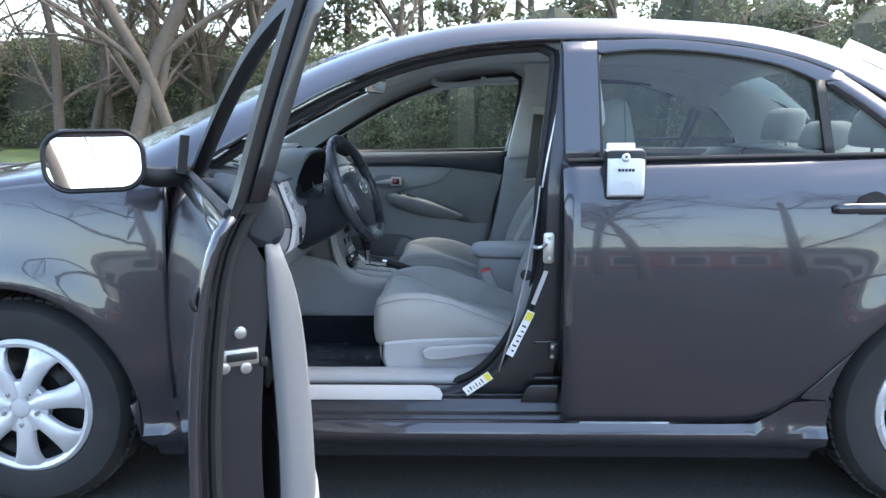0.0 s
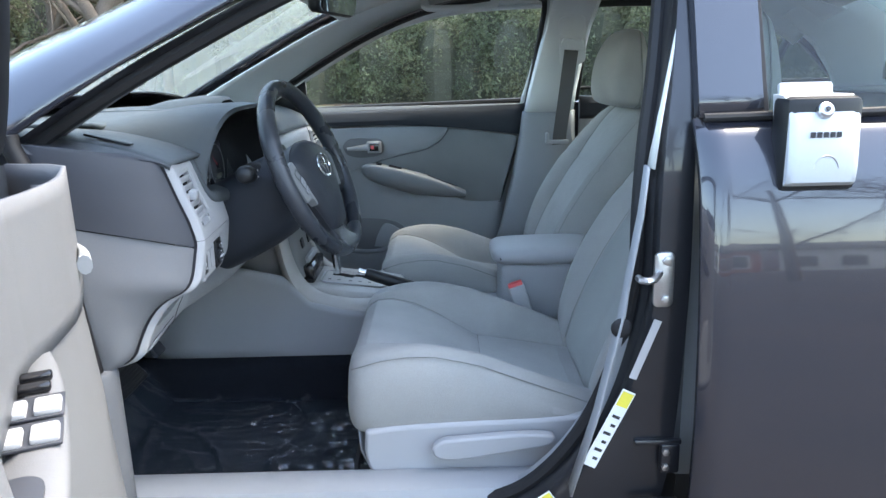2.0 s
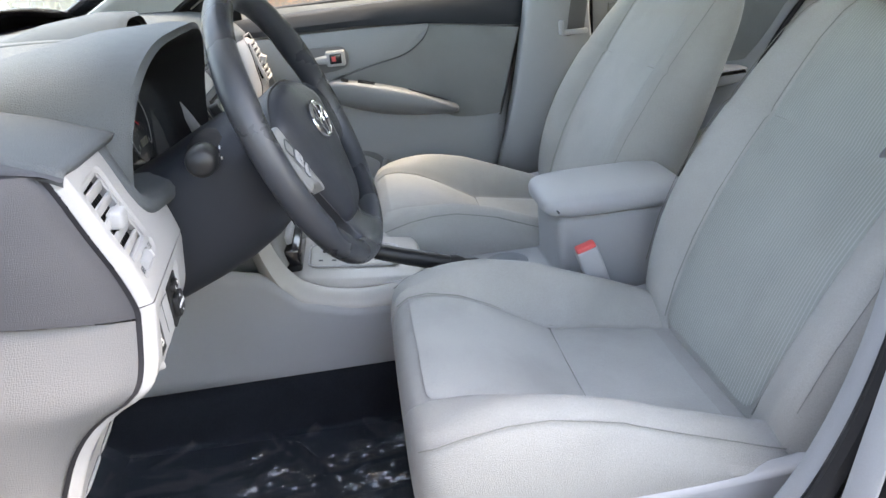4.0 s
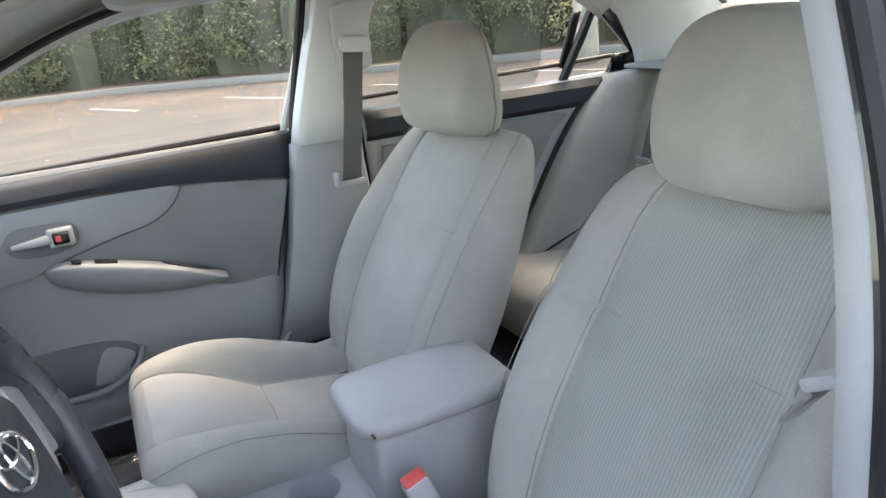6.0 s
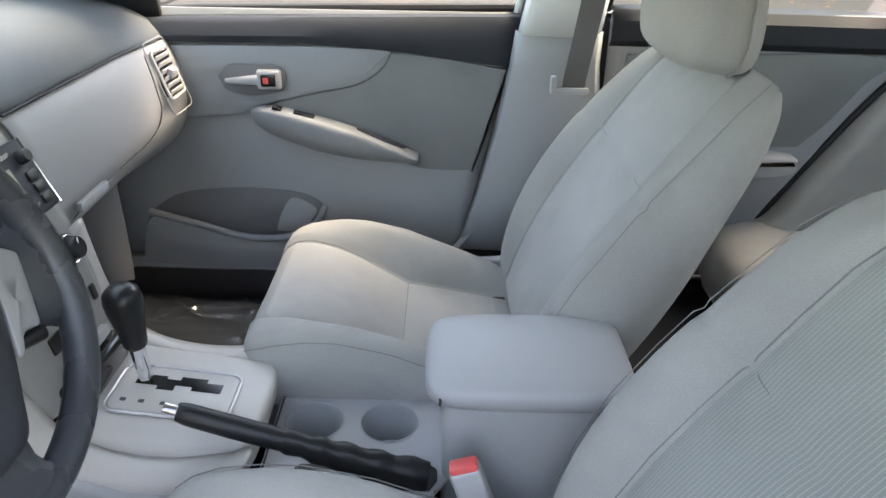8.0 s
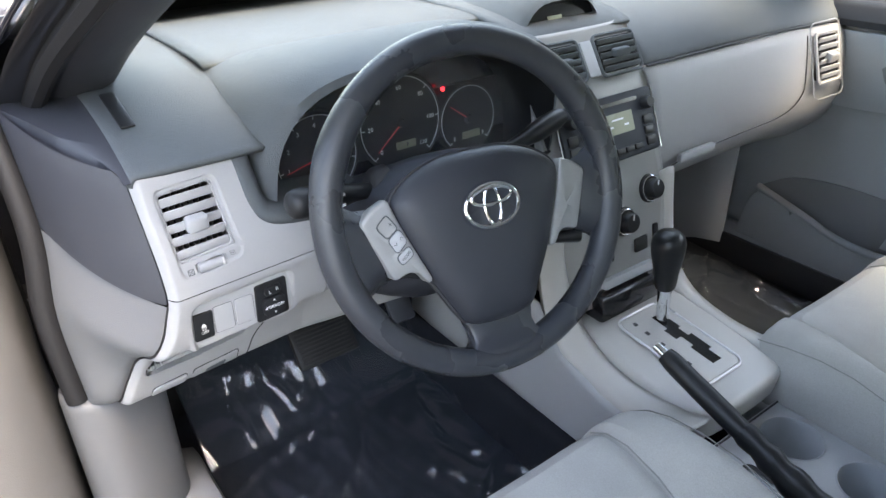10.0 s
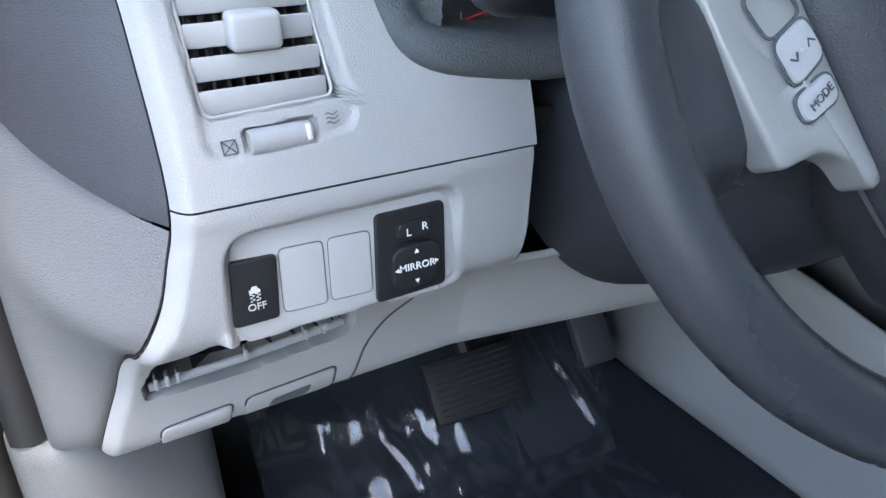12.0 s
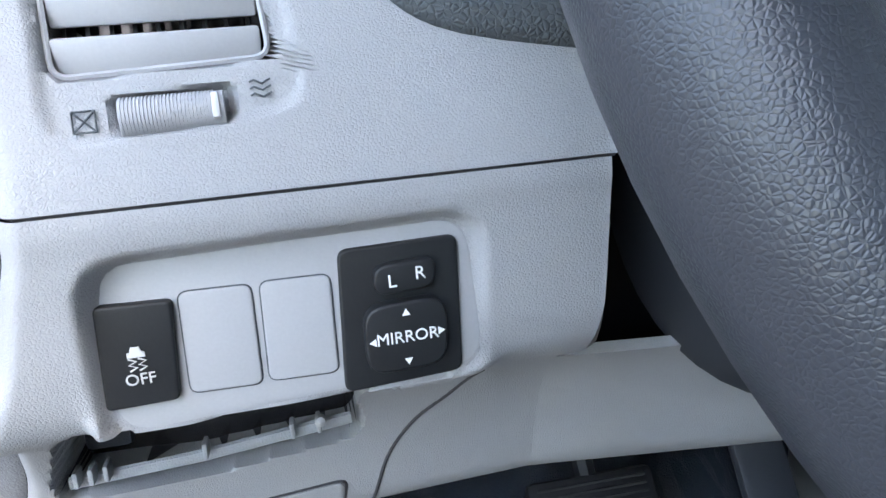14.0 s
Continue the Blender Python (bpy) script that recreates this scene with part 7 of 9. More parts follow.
hood = [arc(0.50, 0.235, 0.990, 0.95), arc(0.58, 0.238, 1.006, 0.93), arc(0.66, 0.238, 1.018, 0.88, fl=0.0), arc(0.715, 0.230, 1.021, 0.845, fl=0.032), arc(0.738, 0.222, 1.017, 0.832, fl=0.040), arc(0.742, 0.213, 1.009, 0.824, fl=0.038)]
bn = part("binnacle", loft(hood), M_PAD, dash, "slate grey hood over the gauges", 60)
lin = [arc(0.742, 0.213, 1.009, 0.824, fl=0.038), arc(0.728, 0.210, 1.002, 0.815, fl=0.032), arc(0.68, 0.203, 0.985, 0.80, fl=0.01), arc(0.655, 0.200, 0.978, 0.80)]
part("binnacle_lining", loft(lin), M_BLACK, bn, "black lining of the gauge recess", 60)
part("binnacle_floor", loft([[Vector((x, CY + hw * t, z + 0.01 * t * t)) for t in span(-1, 1, 10)] for x, hw, z in ((0.748, 0.213, 0.822), (0.735, 0.212, 0.806), (0.70, 0.205, 0.800), (0.655, 0.20, 0.80))]), M_BLACK, bn, solid=0.004)
part("gauge_board", loft([[Vector((0.658 - 0.01 * (z - 0.8) / 0.18, CY + 0.20 * t, z)) for t in span(-1, 1, 4)] for z in span(0.80, 0.985, 2)]), M_GLOSS, bn, "black gauge panel")
part("gauge_lens", loft([[Vector((0.70 - 0.16 * (z - 0.81), CY + 0.203 * t, z)) for t in span(-1, 1, 8)] for z in span(0.81, 0.985, 4)]), M_LENS, bn, "clear gauge cover")
go, gu, gv, gn = plane_frame((0.6605, CY, 0.885), (0, 1, 0), (-0.06, 0, 1))


def dial(cx, cz, r, labels, needle):
    c = go + gu * cx + gv * cz
    d = part("dial", lathe([(0.0, 0.0), (r * 0.92, 0.0005), (r, 0.003), (r * 1.03, 0.002)], c, gn, 48, cap=False), M_BLACK, dash, "round black dial with white figures")
    P = lambda a, q, h=0.003: c + gu * (q * math.cos(a)) + gv * (q * math.sin(a)) + gn * h
    a0, a1 = radians(225), radians(-45)
    part("scale_ring", tube([P(a0 + (a1 - a0) * k / 40, r * 0.95) for k in range(41)], 0.0007, 4), M_SILVER, d, "thin bright scale ring")
    for k in range(len(labels)):
        a = a0 + (a1 - a0) * k / (len(labels) - 1)
        part("tick", tube([P(a, r * 0.86), P(a, r * 0.95)], 0.0006, 4), M_WHITE, d)
        part("figure", letters(labels[k], 0.0085, P(a, r * 0.73), gu, gv), M_WHITE, d, "white dial figure")
    an = a0 + (a1 - a0) * needle
    part("needle", tube([P(an, -0.004, 0.005), P(an, r * 0.80, 0.005)], [0.0011, 0.0005], 5), M_NEEDLE, d, "red needle")
    part("hub", lathe([(0.0, 0.008), (0.005, 0.008), (0.007, 0.003)], c, gn, 16), M_BLACK, d)
    part("display", prism(rrect(0.032, 0.011, 0.001), c - gv * r * 0.48 + gu * r * 0.1 + gn * 0.002, gu, gv, 0.0008), M_LCD, d, "grey green digital display")


dial(-0.118, -0.006, 0.058, ["0", "1", "2", "3", "4", "5", "6", "7", "8"], 0.115)
dial(0.010, 0.012, 0.066, ["0", "20", "40", "60", "80", "100", "120"], 0.02)
dial(0.125, -0.006, 0.050, ["E", "F"], 0.3)
part("warning_lamp", prism(ellipse(0.0035, 0.0035, 12), go + gu * 0.082 + gv * 0.045 + gn * 0.003, gu, gv, 0.001), M_LAMP, dash, "lit red warning lamp")
part("figure", letters("P", 0.008, go + gu * 0.018 + gv * -0.020 + gn * 0.0035, gu, gv), M_INK, dash)

# centre stack
ST = [(0.668, 0.978), (0.682, 0.958), (0.712, 0.911), (0.728, 0.885), (0.764, 0.80), (0.790, 0.73), (0.806, 0.66), (0.816, 0.60), (0.822, 0.575)]
stx = curve_of([(z, x) for x, z in reversed(ST)])


def stack_rows(y0, y1, n, dx=0.0):
    out = []
    for x, z in spline(ST, 4):
        e = 1 - 0.12 * max(0, 0.72 - z) / 0.14
        out.append([Vector((x + dx - 0.012 * abs((2 * t - 1)) ** 3, MID - 0.005 + ((y0 + (y1 - y0) * t) - MID + 0.005) * e, z)) for t in span(0, 1, n)])
    return out


part("stack_face", loft(stack_rows(0.732, 0.978, 12)), M_STACK, dash, "silver grey centre stack face", solid=0.006)
for y, s in ((0.735, 1), (0.975, -1)):
    rows = stack_rows(0.732, 0.978, 12)
    edge = [r[0] if s > 0 else r[-1] for r in rows]
    part("stack_flank", loft([edge, [p + Vector((-0.02, 0.005 * s, 0)) for p in edge], [p + Vector((-0.16, 0.010 * s, 0)) for p in edge]]), M_LIGHT, dash, "light grey side of the centre stack", solid=0.004)


def stack_at(y, z, lift=0.002):
    x = stx(z)
    t = Vector((stx(z + 0.01) - stx(z - 0.01), 0, 0.02)).normalized()
    n2 = Vector((t.z, 0, -t.x))
    return Vector((x - 0.012 * abs((y - 0.855) / 0.12) ** 3, y, z)) + n2 * lift, Vector((0, 1, 0)), t


for y in (0.793, 0.917):
    p, a, b = stack_at(y, 0.935, 0.006)
    vent("centre_vent", p, a, b, 0.080, 0.054, 5, M_PAD, "dark grey louvred centre vent", lean=30, rim=0.010)
p, a, b = stack_at(0.855, 0.935, 0.003)
part("hazard_button", prism(rrect(0.024, 0.056, 0.004), p, a, b, 0.005, 0.0015), M_BUTTON, dash, "grey hazard light button")
rp, ra, rb2 = stack_at(0.855, 0.838, 0.003)
rn = ra.cross(rb2)
radio = part("radio", prism(rrect(0.205, 0.100, 0.006), rp, ra, rb2, 0.006, 0.002), M_COLUMN, dash, "dark grey car radio with grey display")
R = lambda a, b, h=0.009: rp + ra * a + rb2 * b + rn * h
part("disc_slot", prism(rrect(0.135, 0.006, 0.002), R(0, 0.037, 0.006), ra, rb2, 0.001), M_GLOSS, radio, "disc slot")
part("display", prism(rrect(0.085, 0.032, 0.002), R(0.008, 0.006, 0.006), ra, rb2, 0.0015), M_LCD, radio, "grey green radio display")
for k, w in enumerate((0.018, 0.012, 0.025, 0.010)):
    part("display_bar", prism(rrect(w, 0.003, 0.0005), R(-0.02 + 0.018 * k, 0.012 - 0.010 * (k % 2), 0.0077), ra, rb2, 0.0003), M_WHITE, radio)
for k in range(6):
    part("preset_button", prism(rrect(0.0185, 0.009, 0.0015), R(-0.052 + 0.021 * k, -0.037, 0.006), ra, rb2, 0.003, 0.001), M_BLACK, radio, "small black preset button")
for s in (-1, 1):
    for k in range(3):
        part("side_button", prism(rrect(0.020, 0.014, 0.002), R(s * 0.083, 0.0 - 0.017 * k, 0.006), ra, rb2, 0.003, 0.001), M_BLACK, radio)
    part("radio_knob", lathe([(0.0, 0.014), (0.008, 0.014), (0.0095, 0.012), (0.010, 0.0)], R(s * 0.083, 0.026, 0.006), rn, 20), M_BLACK, radio, "black volume knob")
    part("trim_strip", tube([R(s * 0.106, -0.05, 0.004), R(s * 0.106, 0.05, 0.004)], 0.0018, 6), M_CHROME, radio)
for y, z, r in ((0.790, 0.728, 0.0225), (0.858, 0.700, 0.0225), (0.925, 0.735, 0.0225)):
    p, a, b = stack_at(y, z, 0.002)
    nn = a.cross(b)
    kn = part("heater_knob", lathe([(0.0, 0.020), (r * 0.62, 0.020), (r * 0.70, 0.018), (r * 0.74, 0.006), (r * 0.78, 0.006), (r, 0.004), (r * 1.06, 0.0)], p, nn, 32), M_BLACK, dash, "black rotary heater knob")
    part("knob_ring", tube([p + a * (r * 0.9 * math.cos(t)) + b * (r * 0.9 * math.sin(t)) + nn * 0.0055 for t in span(0, 2 * math.pi, 32)[:-1]], 0.0009, 5, closed=True), M_CHROME, kn)
    part("knob_mark", box(p + b * r * 0.4 + nn * 0.0205, (0.001, 0.002, 0.010)), M_WHITE, kn)
for y, z, w in ((0.895, 0.652, 0.030), (0.815, 0.655, 0.030), (0.935, 0.662, 0.012)):
    p, a, b = stack_at(y, z, 0.001)
    part("switch_blank", prism(rrect(w, 0.024, 0.003), p, a, b, 0.003, 0.001), M_BLACK, dash, "black button under the heater")
p, a, b = stack_at(0.857, 0.612, 0.003)
part("ashtray_lip", prism(rrect(0.12, 0.016, 0.006), p, a, b, 0.010, 0.003), M_LIGHT_S, dash, "pale lip of the open tray")
# Solid black block instead of an open tray with shade inside.
part("tray_hollow", box((0.815, 0.857, 0.578), (0.05, 0.15, 0.045), 0.006), M_GLOSS, dash, "black block for the shaded tray under the centre stack")
# display hood on top of the dash
part("display_pod", loft([[Vector((x, 0.855 + hw * t, zb + (zt - zb) * (1 - abs(t) ** 4))) for t in span(-1, 1, 16)] for x, hw, zb, zt in ((0.44, 0.075, 0.990, 1.004), (0.50, 0.085, 0.990, 1.020), (0.58, 0.09, 0.982, 1.029), (0.632, 0.09, 0.974, 1.025), (0.640, 0.083, 0.972, 1.017))]), M_PAD, dash, "hooded clock display on the dash top", 60)
part("display_screen", prism([(-0.078, -0.019), (0.078, -0.019), (0.072, 0.014), (0.05, 0.02), (-0.05, 0.02), (-0.072, 0.014)], (0.626, 0.855, 0.990), (0, 1, 0), (-0.35, 0, 0.94), 0.004), M_GLOSS, dash, "dark clock screen")
part("clock_bar", prism(rrect(0.03, 0.008, 0.001), (0.6315, 0.845, 0.990), (0, 1, 0), (-0.35, 0, 0.94), 0.0006), M_LCD, dash)

# ---------------------------------------------------------------- steering column and wheel
WC = Vector((0.9134, 0.4718, 0.8894))
WN = Vector((math.cos(0.37) * math.cos(0.13), -math.cos(0.37) * math.sin(0.13), math.sin(0.37)))
WU = Vector((math.sin(0.13), math.cos(0.13), 0))
WV = WN.cross(WU)
column = hollow("steering_column", (0.80, 0.452, 0.74), "charcoal steering column shroud with two control stalks", "steering column")
rings = []
for t, ry, up, dn in ((-0.030, 0.056, 0.050, 0.055), (-0.040, 0.074, 0.056, 0.074), (-0.058, 0.088, 0.060, 0.090), (-0.090, 0.098, 0.060, 0.104), (-0.13, 0.104, 0.056, 0.114), (-0.18, 0.107, 0.050, 0.120), (-0.24, 0.108, 0.046, 0.124)):
    c = WC + WN * t - WU * 0.006
    rings.append([c + WU * (ry * math.copysign(abs(math.cos(a)) ** 0.75, math.cos(a))) + WV * ((up if math.sin(a) > 0 else dn) * math.copysign(abs(math.sin(a)) ** 0.85, math.sin(a))) for a in [2 * math.pi * k / 48 for k in range(48)]])
part("shroud", loft(rings, closed=True, cap=True), M_COLUMN, column, "charcoal plastic column shroud", 60)
stalk = part("stalk", tube(spline([(0.808, 0.420, 0.885), (0.812, 0.375, 0.893), (0.816, 0.345, 0.898), (0.820, 0.306, 0.903)], 4), [0.007, 0.008, 0.009, 0.0095, 0.010, 0.0115, 0.0135, 0.0145, 0.0150, 0.0155, 0.016, 0.016, 0.0155], 16), M_BLACK, column, "black light stalk with rounded end")
part("stalk_end", lathe([(0.0, 0.010), (0.010, 0.009), (0.0140, 0.006), (0.0162, -0.001), (0.0166, -0.010)], (0.8205, 0.303, 0.9035), (0.10, -0.98, 0.13), 24), M_BLACK, stalk, "black stalk end")
part("stalk_ring", lathe([(0.0162, -0.003), (0.0166, 0.0), (0.0162, 0.003)], (0.8170, 0.338, 0.899), (0.10, -0.98, 0.13), 24, cap=False), M_INK, stalk)
for k in range(3):
    part("stalk_mark", box((0.8315, 0.352 - 0.009 * (k % 2), 0.9045 - 0.006 * k), (0.001, 0.004, 0.003)), M_WHITE, stalk)
part("stalk_boot", lathe([(0.0, 0.01), (0.018, 0.009), (0.025, 0.003), (0.028, -0.01)], (0.808, 0.405, 0.887), (-0.1, -0.97, 0.15), 20), M_RUBBER, stalk)
part("stalk", tube(spline([(0.808, 0.585, 0.885), (0.806, 0.63, 0.893), (0.804, 0.66, 0.900), (0.800, 0.700, 0.908)], 4), [0.007, 0.008, 0.009, 0.0095, 0.010, 0.011, 0.0125, 0.0135, 0.0140, 0.014, 0.014, 0.013, 0.011], 12), M_BLACK, column, "black wiper stalk")

wheel_thing = hollow("steering_wheel", tuple(WC), "charcoal four-spoke steering wheel with silver buttons", "steering wheel")
W = lambda a, b, h=0.0: WC + (WU * a + WV * b) * 1.035 + WN * (h + 0.004)
rim = []
for k in range(96):
    a = 2 * math.pi * k / 96
    d = WU * math.cos(a) + WV * math.sin(a)
    # thicker thumb rests at ten and two
    fat = 1 + 0.10 * (math.exp(-((math.degrees(a) - 28) / 12) ** 2) + math.exp(-((math.degrees(a) - 152) / 12) ** 2))
    c = WC + d * 0.1710
    rim.append([c + d * (0.0158 * fat * math.cos(t)) + WN * (0.0165 * fat * math.sin(t)) for t in [2 * math.pi * j / 20 for j in range(20)]])
part("rim", loft(rim, closed=True, loop=True), M_WHEEL, wheel_thing, "worn charcoal leather rim", 70)
hub_o = [(0.0, 0.057), (0.038, 0.055), (0.074, 0.043), (0.097, 0.024), (0.0965, 0.002), (0.085, -0.030), (0.072, -0.062), (0.056, -0.092), (0.041, -0.118), (0.022, -0.125), (0.0, -0.127)]
hub_o = hub_o + [(-a, b) for a, b in reversed(hub_o[1:-1])]
ho = spline(hub_o + [hub_o[0]], 4)[:-1]
hr = [[W(a * s, (b + 0.025) * s - 0.025, h) for a, b in ho] for s, h in ((0.80, -0.055), (0.94, -0.040), (1.0, -0.020), (1.0, -0.010), (0.985, -0.004), (0.955, 0.001), (0.88, 0.0070), (0.74, 0.0125), (0.5, 0.0165), (0.25, 0.0180), (0.05, 0.0183))]
part("airbag_pad", loft(hr, closed=True, cap=True), M_AIRBAG, wheel_thing, "grained charcoal airbag pad", 60)
part("pad_joint", tube([W(a * 1.006, (b + 0.025) * 1.006 - 0.025, -0.0085) for a, b in ho], 0.0015, 5, closed=True), M_INK, wheel_thing)
EB = -0.001
part("badge_recess", lathe([(0.0, -0.0005), (0.94, -0.0005), (1.0, 0.0006), (1.06, 0.0)], (0, 0, 0), (0, 0, 1), 40, cap=False), M_COLUMN, wheel_thing)
bpy.data.objects["badge_recess"].data.transform(Matrix.Translation(W(0, EB, 0.0182)) @ Matrix((WU, WV, WN)).transposed().to_4x4() @ Matrix.Diagonal((0.0345, 0.0245, 1, 1)))
em = part("emblem", tube([W(0.0310 * math.cos(t), EB + 0.0215 * math.sin(t), 0.0195) for t in span(0, 2 * math.pi, 48)[:-1]], 0.0023, 8, closed=True), M_CHROME, wheel_thing, "plain oval chrome badge")
part("badge_oval", tube([W(0.0090 * math.cos(t), EB - 0.0005 + 0.0195 * math.sin(t), 0.0197) for t in span(0, 2 * math.pi, 32)[:-1]], 0.0019, 6, closed=True), M_CHROME, em)
part("badge_oval", tube([W(0.0230 * math.cos(t), EB + 0.0095 + 0.0085 * math.sin(t), 0.0199) for t in span(0, 2 * math.pi, 32)[:-1]], 0.0019, 6, closed=True), M_CHROME, em)
for s in (-1, 1):
    # leather side spoke that flares into the rim
    sp = []
    for a, b0, b1, h in ((0.060, -0.070, 0.030, -0.026), (0.085, -0.060, 0.028, -0.018), (0.105, -0.056, 0.022, -0.011), (0.120, -0.058, 0.020, -0.006), (0.134, -0.066, 0.022, -0.001), (0.144, -0.076, 0.028, 0.002), (0.152, -0.072, 0.034, 0.002)):
        sp.append([W(s * a, b0 + (b1 - b0) * t, h - 0.016 * (2 * t - 1) ** 4) for t in span(0, 1, 10)] + [W(s * a, b1 - 0.004, h - 0.026), W(s * a, b0 + 0.004, h - 0.026)])
    part("spoke", loft(sp, closed=True, cap=True), M_WHEEL, wheel_thing, "charcoal leather side spoke", 60)
    # silver trim between pad and leather
    pl = [(0.103, 0.028), (0.096, 0.004), (0.085, -0.026), (0.071, -0.062), (0.077, -0.064), (0.084, -0.052), (0.094, -0.048), (0.111, -0.053), (0.120, -0.030), (0.128, -0.008), (0.134, 0.010), (0.120, 0.021)]
    o2 = rounded([(s * a, b) for a, b in pl], 0.004, 3)
    hx = lambda a: 0.0010 - 0.0035 * ((abs(a) - 0.085) / 0.05)
    c2 = (sum(p[0] for p in o2) / len(o2), sum(p[1] for p in o2) / len(o2))
    sb = part("spoke_trim", loft([[W(c2[0] + (a - c2[0]) * k, c2[1] + (b - c2[1]) * k, hx(a) + h) for a, b in o2] for k, h in ((1.0, -0.014), (1.0, -0.002), (0.975, 0.0), (0.9, 0.0008), (0.5, 0.0012), (0.05, 0.0014))], closed=True, cap=True), M_TRIM, wheel_thing, "silver grey spoke trim", 50)
    if s < 0:
        for cs, nm in (([(-0.1195, 0.0030), (-0.1075, 0.0125), (-0.0985, -0.0020), (-0.1110, -0.0105)], "volume"), ([(-0.1105, -0.0120), (-0.0980, -0.0030), (-0.0915, -0.0165), (-0.1035, -0.0265)], "seek"), ([(-0.1050, -0.0300), (-0.0910, -0.0215), (-0.0875, -0.0310), (-0.1010, -0.0390)], "mode")):
            top = rounded(cs, 0.004, 4)
            cc = (sum(p[0] for p in top) / len(top), sum(p[1] for p in top) / len(top))
            bt = part("wheel_button", loft([[W(cc[0] + (a - cc[0]) * k, cc[1] + (b - cc[1]) * k, hx(a) + h) for a, b in top] for k, h in ((1.0, 0.0005), (1.0, 0.0028), (0.93, 0.0036), (0.5, 0.0040), (0.05, 0.0040))], closed=True, cap=True), M_BUTTON, sb, "soft grey wheel button")
            part("button_gap", tube([W(cc[0] + (a - cc[0]) * 1.05, cc[1] + (b - cc[1]) * 1.05, hx(a) + 0.0022) for a, b in top], 0.0007, 5, closed=True), M_PAD, sb)
            ud, vd = (WU * 0.78 + WV * 0.62).normalized(), (WV * 0.78 - WU * 0.62).normalized()
            ct = W(cc[0], cc[1], hx(cc[0]) + 0.0044)
            if nm == "mode":
                part("lettering", letters("MODE", 0.0042, ct, ud, vd), M_PAD, sb)
            elif nm == "volume":
                part("button_mark", join(box((0, 0, 0), (0.0036, 0.0008, 0.0004), m=Matrix.Identity(4))), M_PAD, sb)
                sb.children[-1].data.transform(Matrix.Translation(ct - ud * 0.0045) @ Matrix((ud, vd, WN)).transposed().to_4x4())
                part("button_mark", tube([ct + ud * 0.0025, ct + ud * 0.0061], 0.0004, 4), M_PAD, sb)
                part("button_mark", tube([ct + ud * 0.0043 - vd * 0.0018, ct + ud * 0.0043 + vd * 0.0018], 0.0004, 4), M_PAD, sb)
            else:
                for q, d in ((-0.0042, -1), (0.0042, 1)):
                    part("button_mark", tube([ct + ud * (q - 0.0018) - vd * 0.0010 * d, ct + ud * q + vd * 0.0012 * d, ct + ud * (q + 0.0018) - vd * 0.0010 * d], 0.0004, 4), M_PAD, sb)
lowsp = []
for b, hw, h in ((-0.108, 0.043, -0.004), (-0.122, 0.040, -0.004), (-0.134, 0.037, -0.002), (-0.143, 0.038, 0.002), (-0.150, 0.046, 0.006), (-0.156, 0.060, 0.008), (-0.160, 0.076, 0.006)):
    lowsp.append([W(hw * math.sin(q), b + 0.010 * (math.sin(q) ** 2) * max(0.0, (hw - 0.043) / 0.05), h + 0.006 * math.cos(q) - 0.004) for q in span(-math.pi / 2, math.pi / 2, 14)] + [W(hw * 0.9, b, h - 0.028), W(-hw * 0.9, b, h - 0.028)])
part("spoke", loft(lowsp, closed=True, cap=True), M_WHEEL, wheel_thing, "single lower leather spoke", 60)
part("cruise_stalk", tube([W(0.06, -0.055, -0.036), W(0.110, -0.064, -0.034), W(0.132, -0.066, -0.032)], [0.006, 0.008, 0.011], 12), M_BLACK, wheel_thing, "short black cruise stalk")

# ---------------------------------------------------------------- centre console
con = hollow("centre_console", (1.1, 0.855, 0.28), "light grey centre console with gear gate, cup holders and armrest", "console")
# tunnel sides
for s in (-1, 1):
    rows = []
    for x, top, bot in ((0.42, 0.66, 0.40), (0.55, 0.64, 0.39), (0.70, 0.62, 0.385), (0.78, 0.60, 0.38), (0.84, 0.535, 0.38), (0.92, 0.512, 0.38), (1.05, 0.500, 0.38), (1.15, 0.462, 0.38), (1.30, 0.455, 0.38)):
        rows.append([Vector((x, 0.855 + s * (0.155 + 0.01 * (0.5 - z)), z)) for z in span(bot, top, 8)])
    part("side_panel", loft(rows), M_MID if s > 0 else M_LIGHT, con, "light grey console side by the footwell", solid=0.004)
    rows = [[Vector((x, 0.855 + s * (0.160 + 0.03 * (0.39 - z) / 0.12), z)) for z in span(0.27, 0.395, 4)] for x in span(0.25, 1.5, 6)]
    part("tunnel_carpet", loft(rows), M_CARPET, con, "black carpet up the tunnel", solid=0.004)
    # silver sweep from the stack down to the console
    sw = spline([(0.770, 0.74), (0.778, 0.68), (0.790, 0.62), (0.815, 0.565), (0.86, 0.530), (0.94, 0.514), (1.02, 0.520), (1.06, 0.535)], 5)
    part("sweep_rail", loft([[Vector((x - 0.012, 0.855 + s * 0.150, z - 0.022)), Vector((x, 0.855 + s * 0.158, z - 0.004)), Vector((x + 0.004, 0.855 + s * 0.150, z + 0.008)), Vector((x + 0.012, 0.855 + s * 0.125, z + 0.016)), Vector((x + 0.006, 0.855 + s * 0.105, z + 0.010))] for x, z in sw]), M_CONSOLE, con, "silver edge sweeping from the stack to the console", 60, solid=0.003)
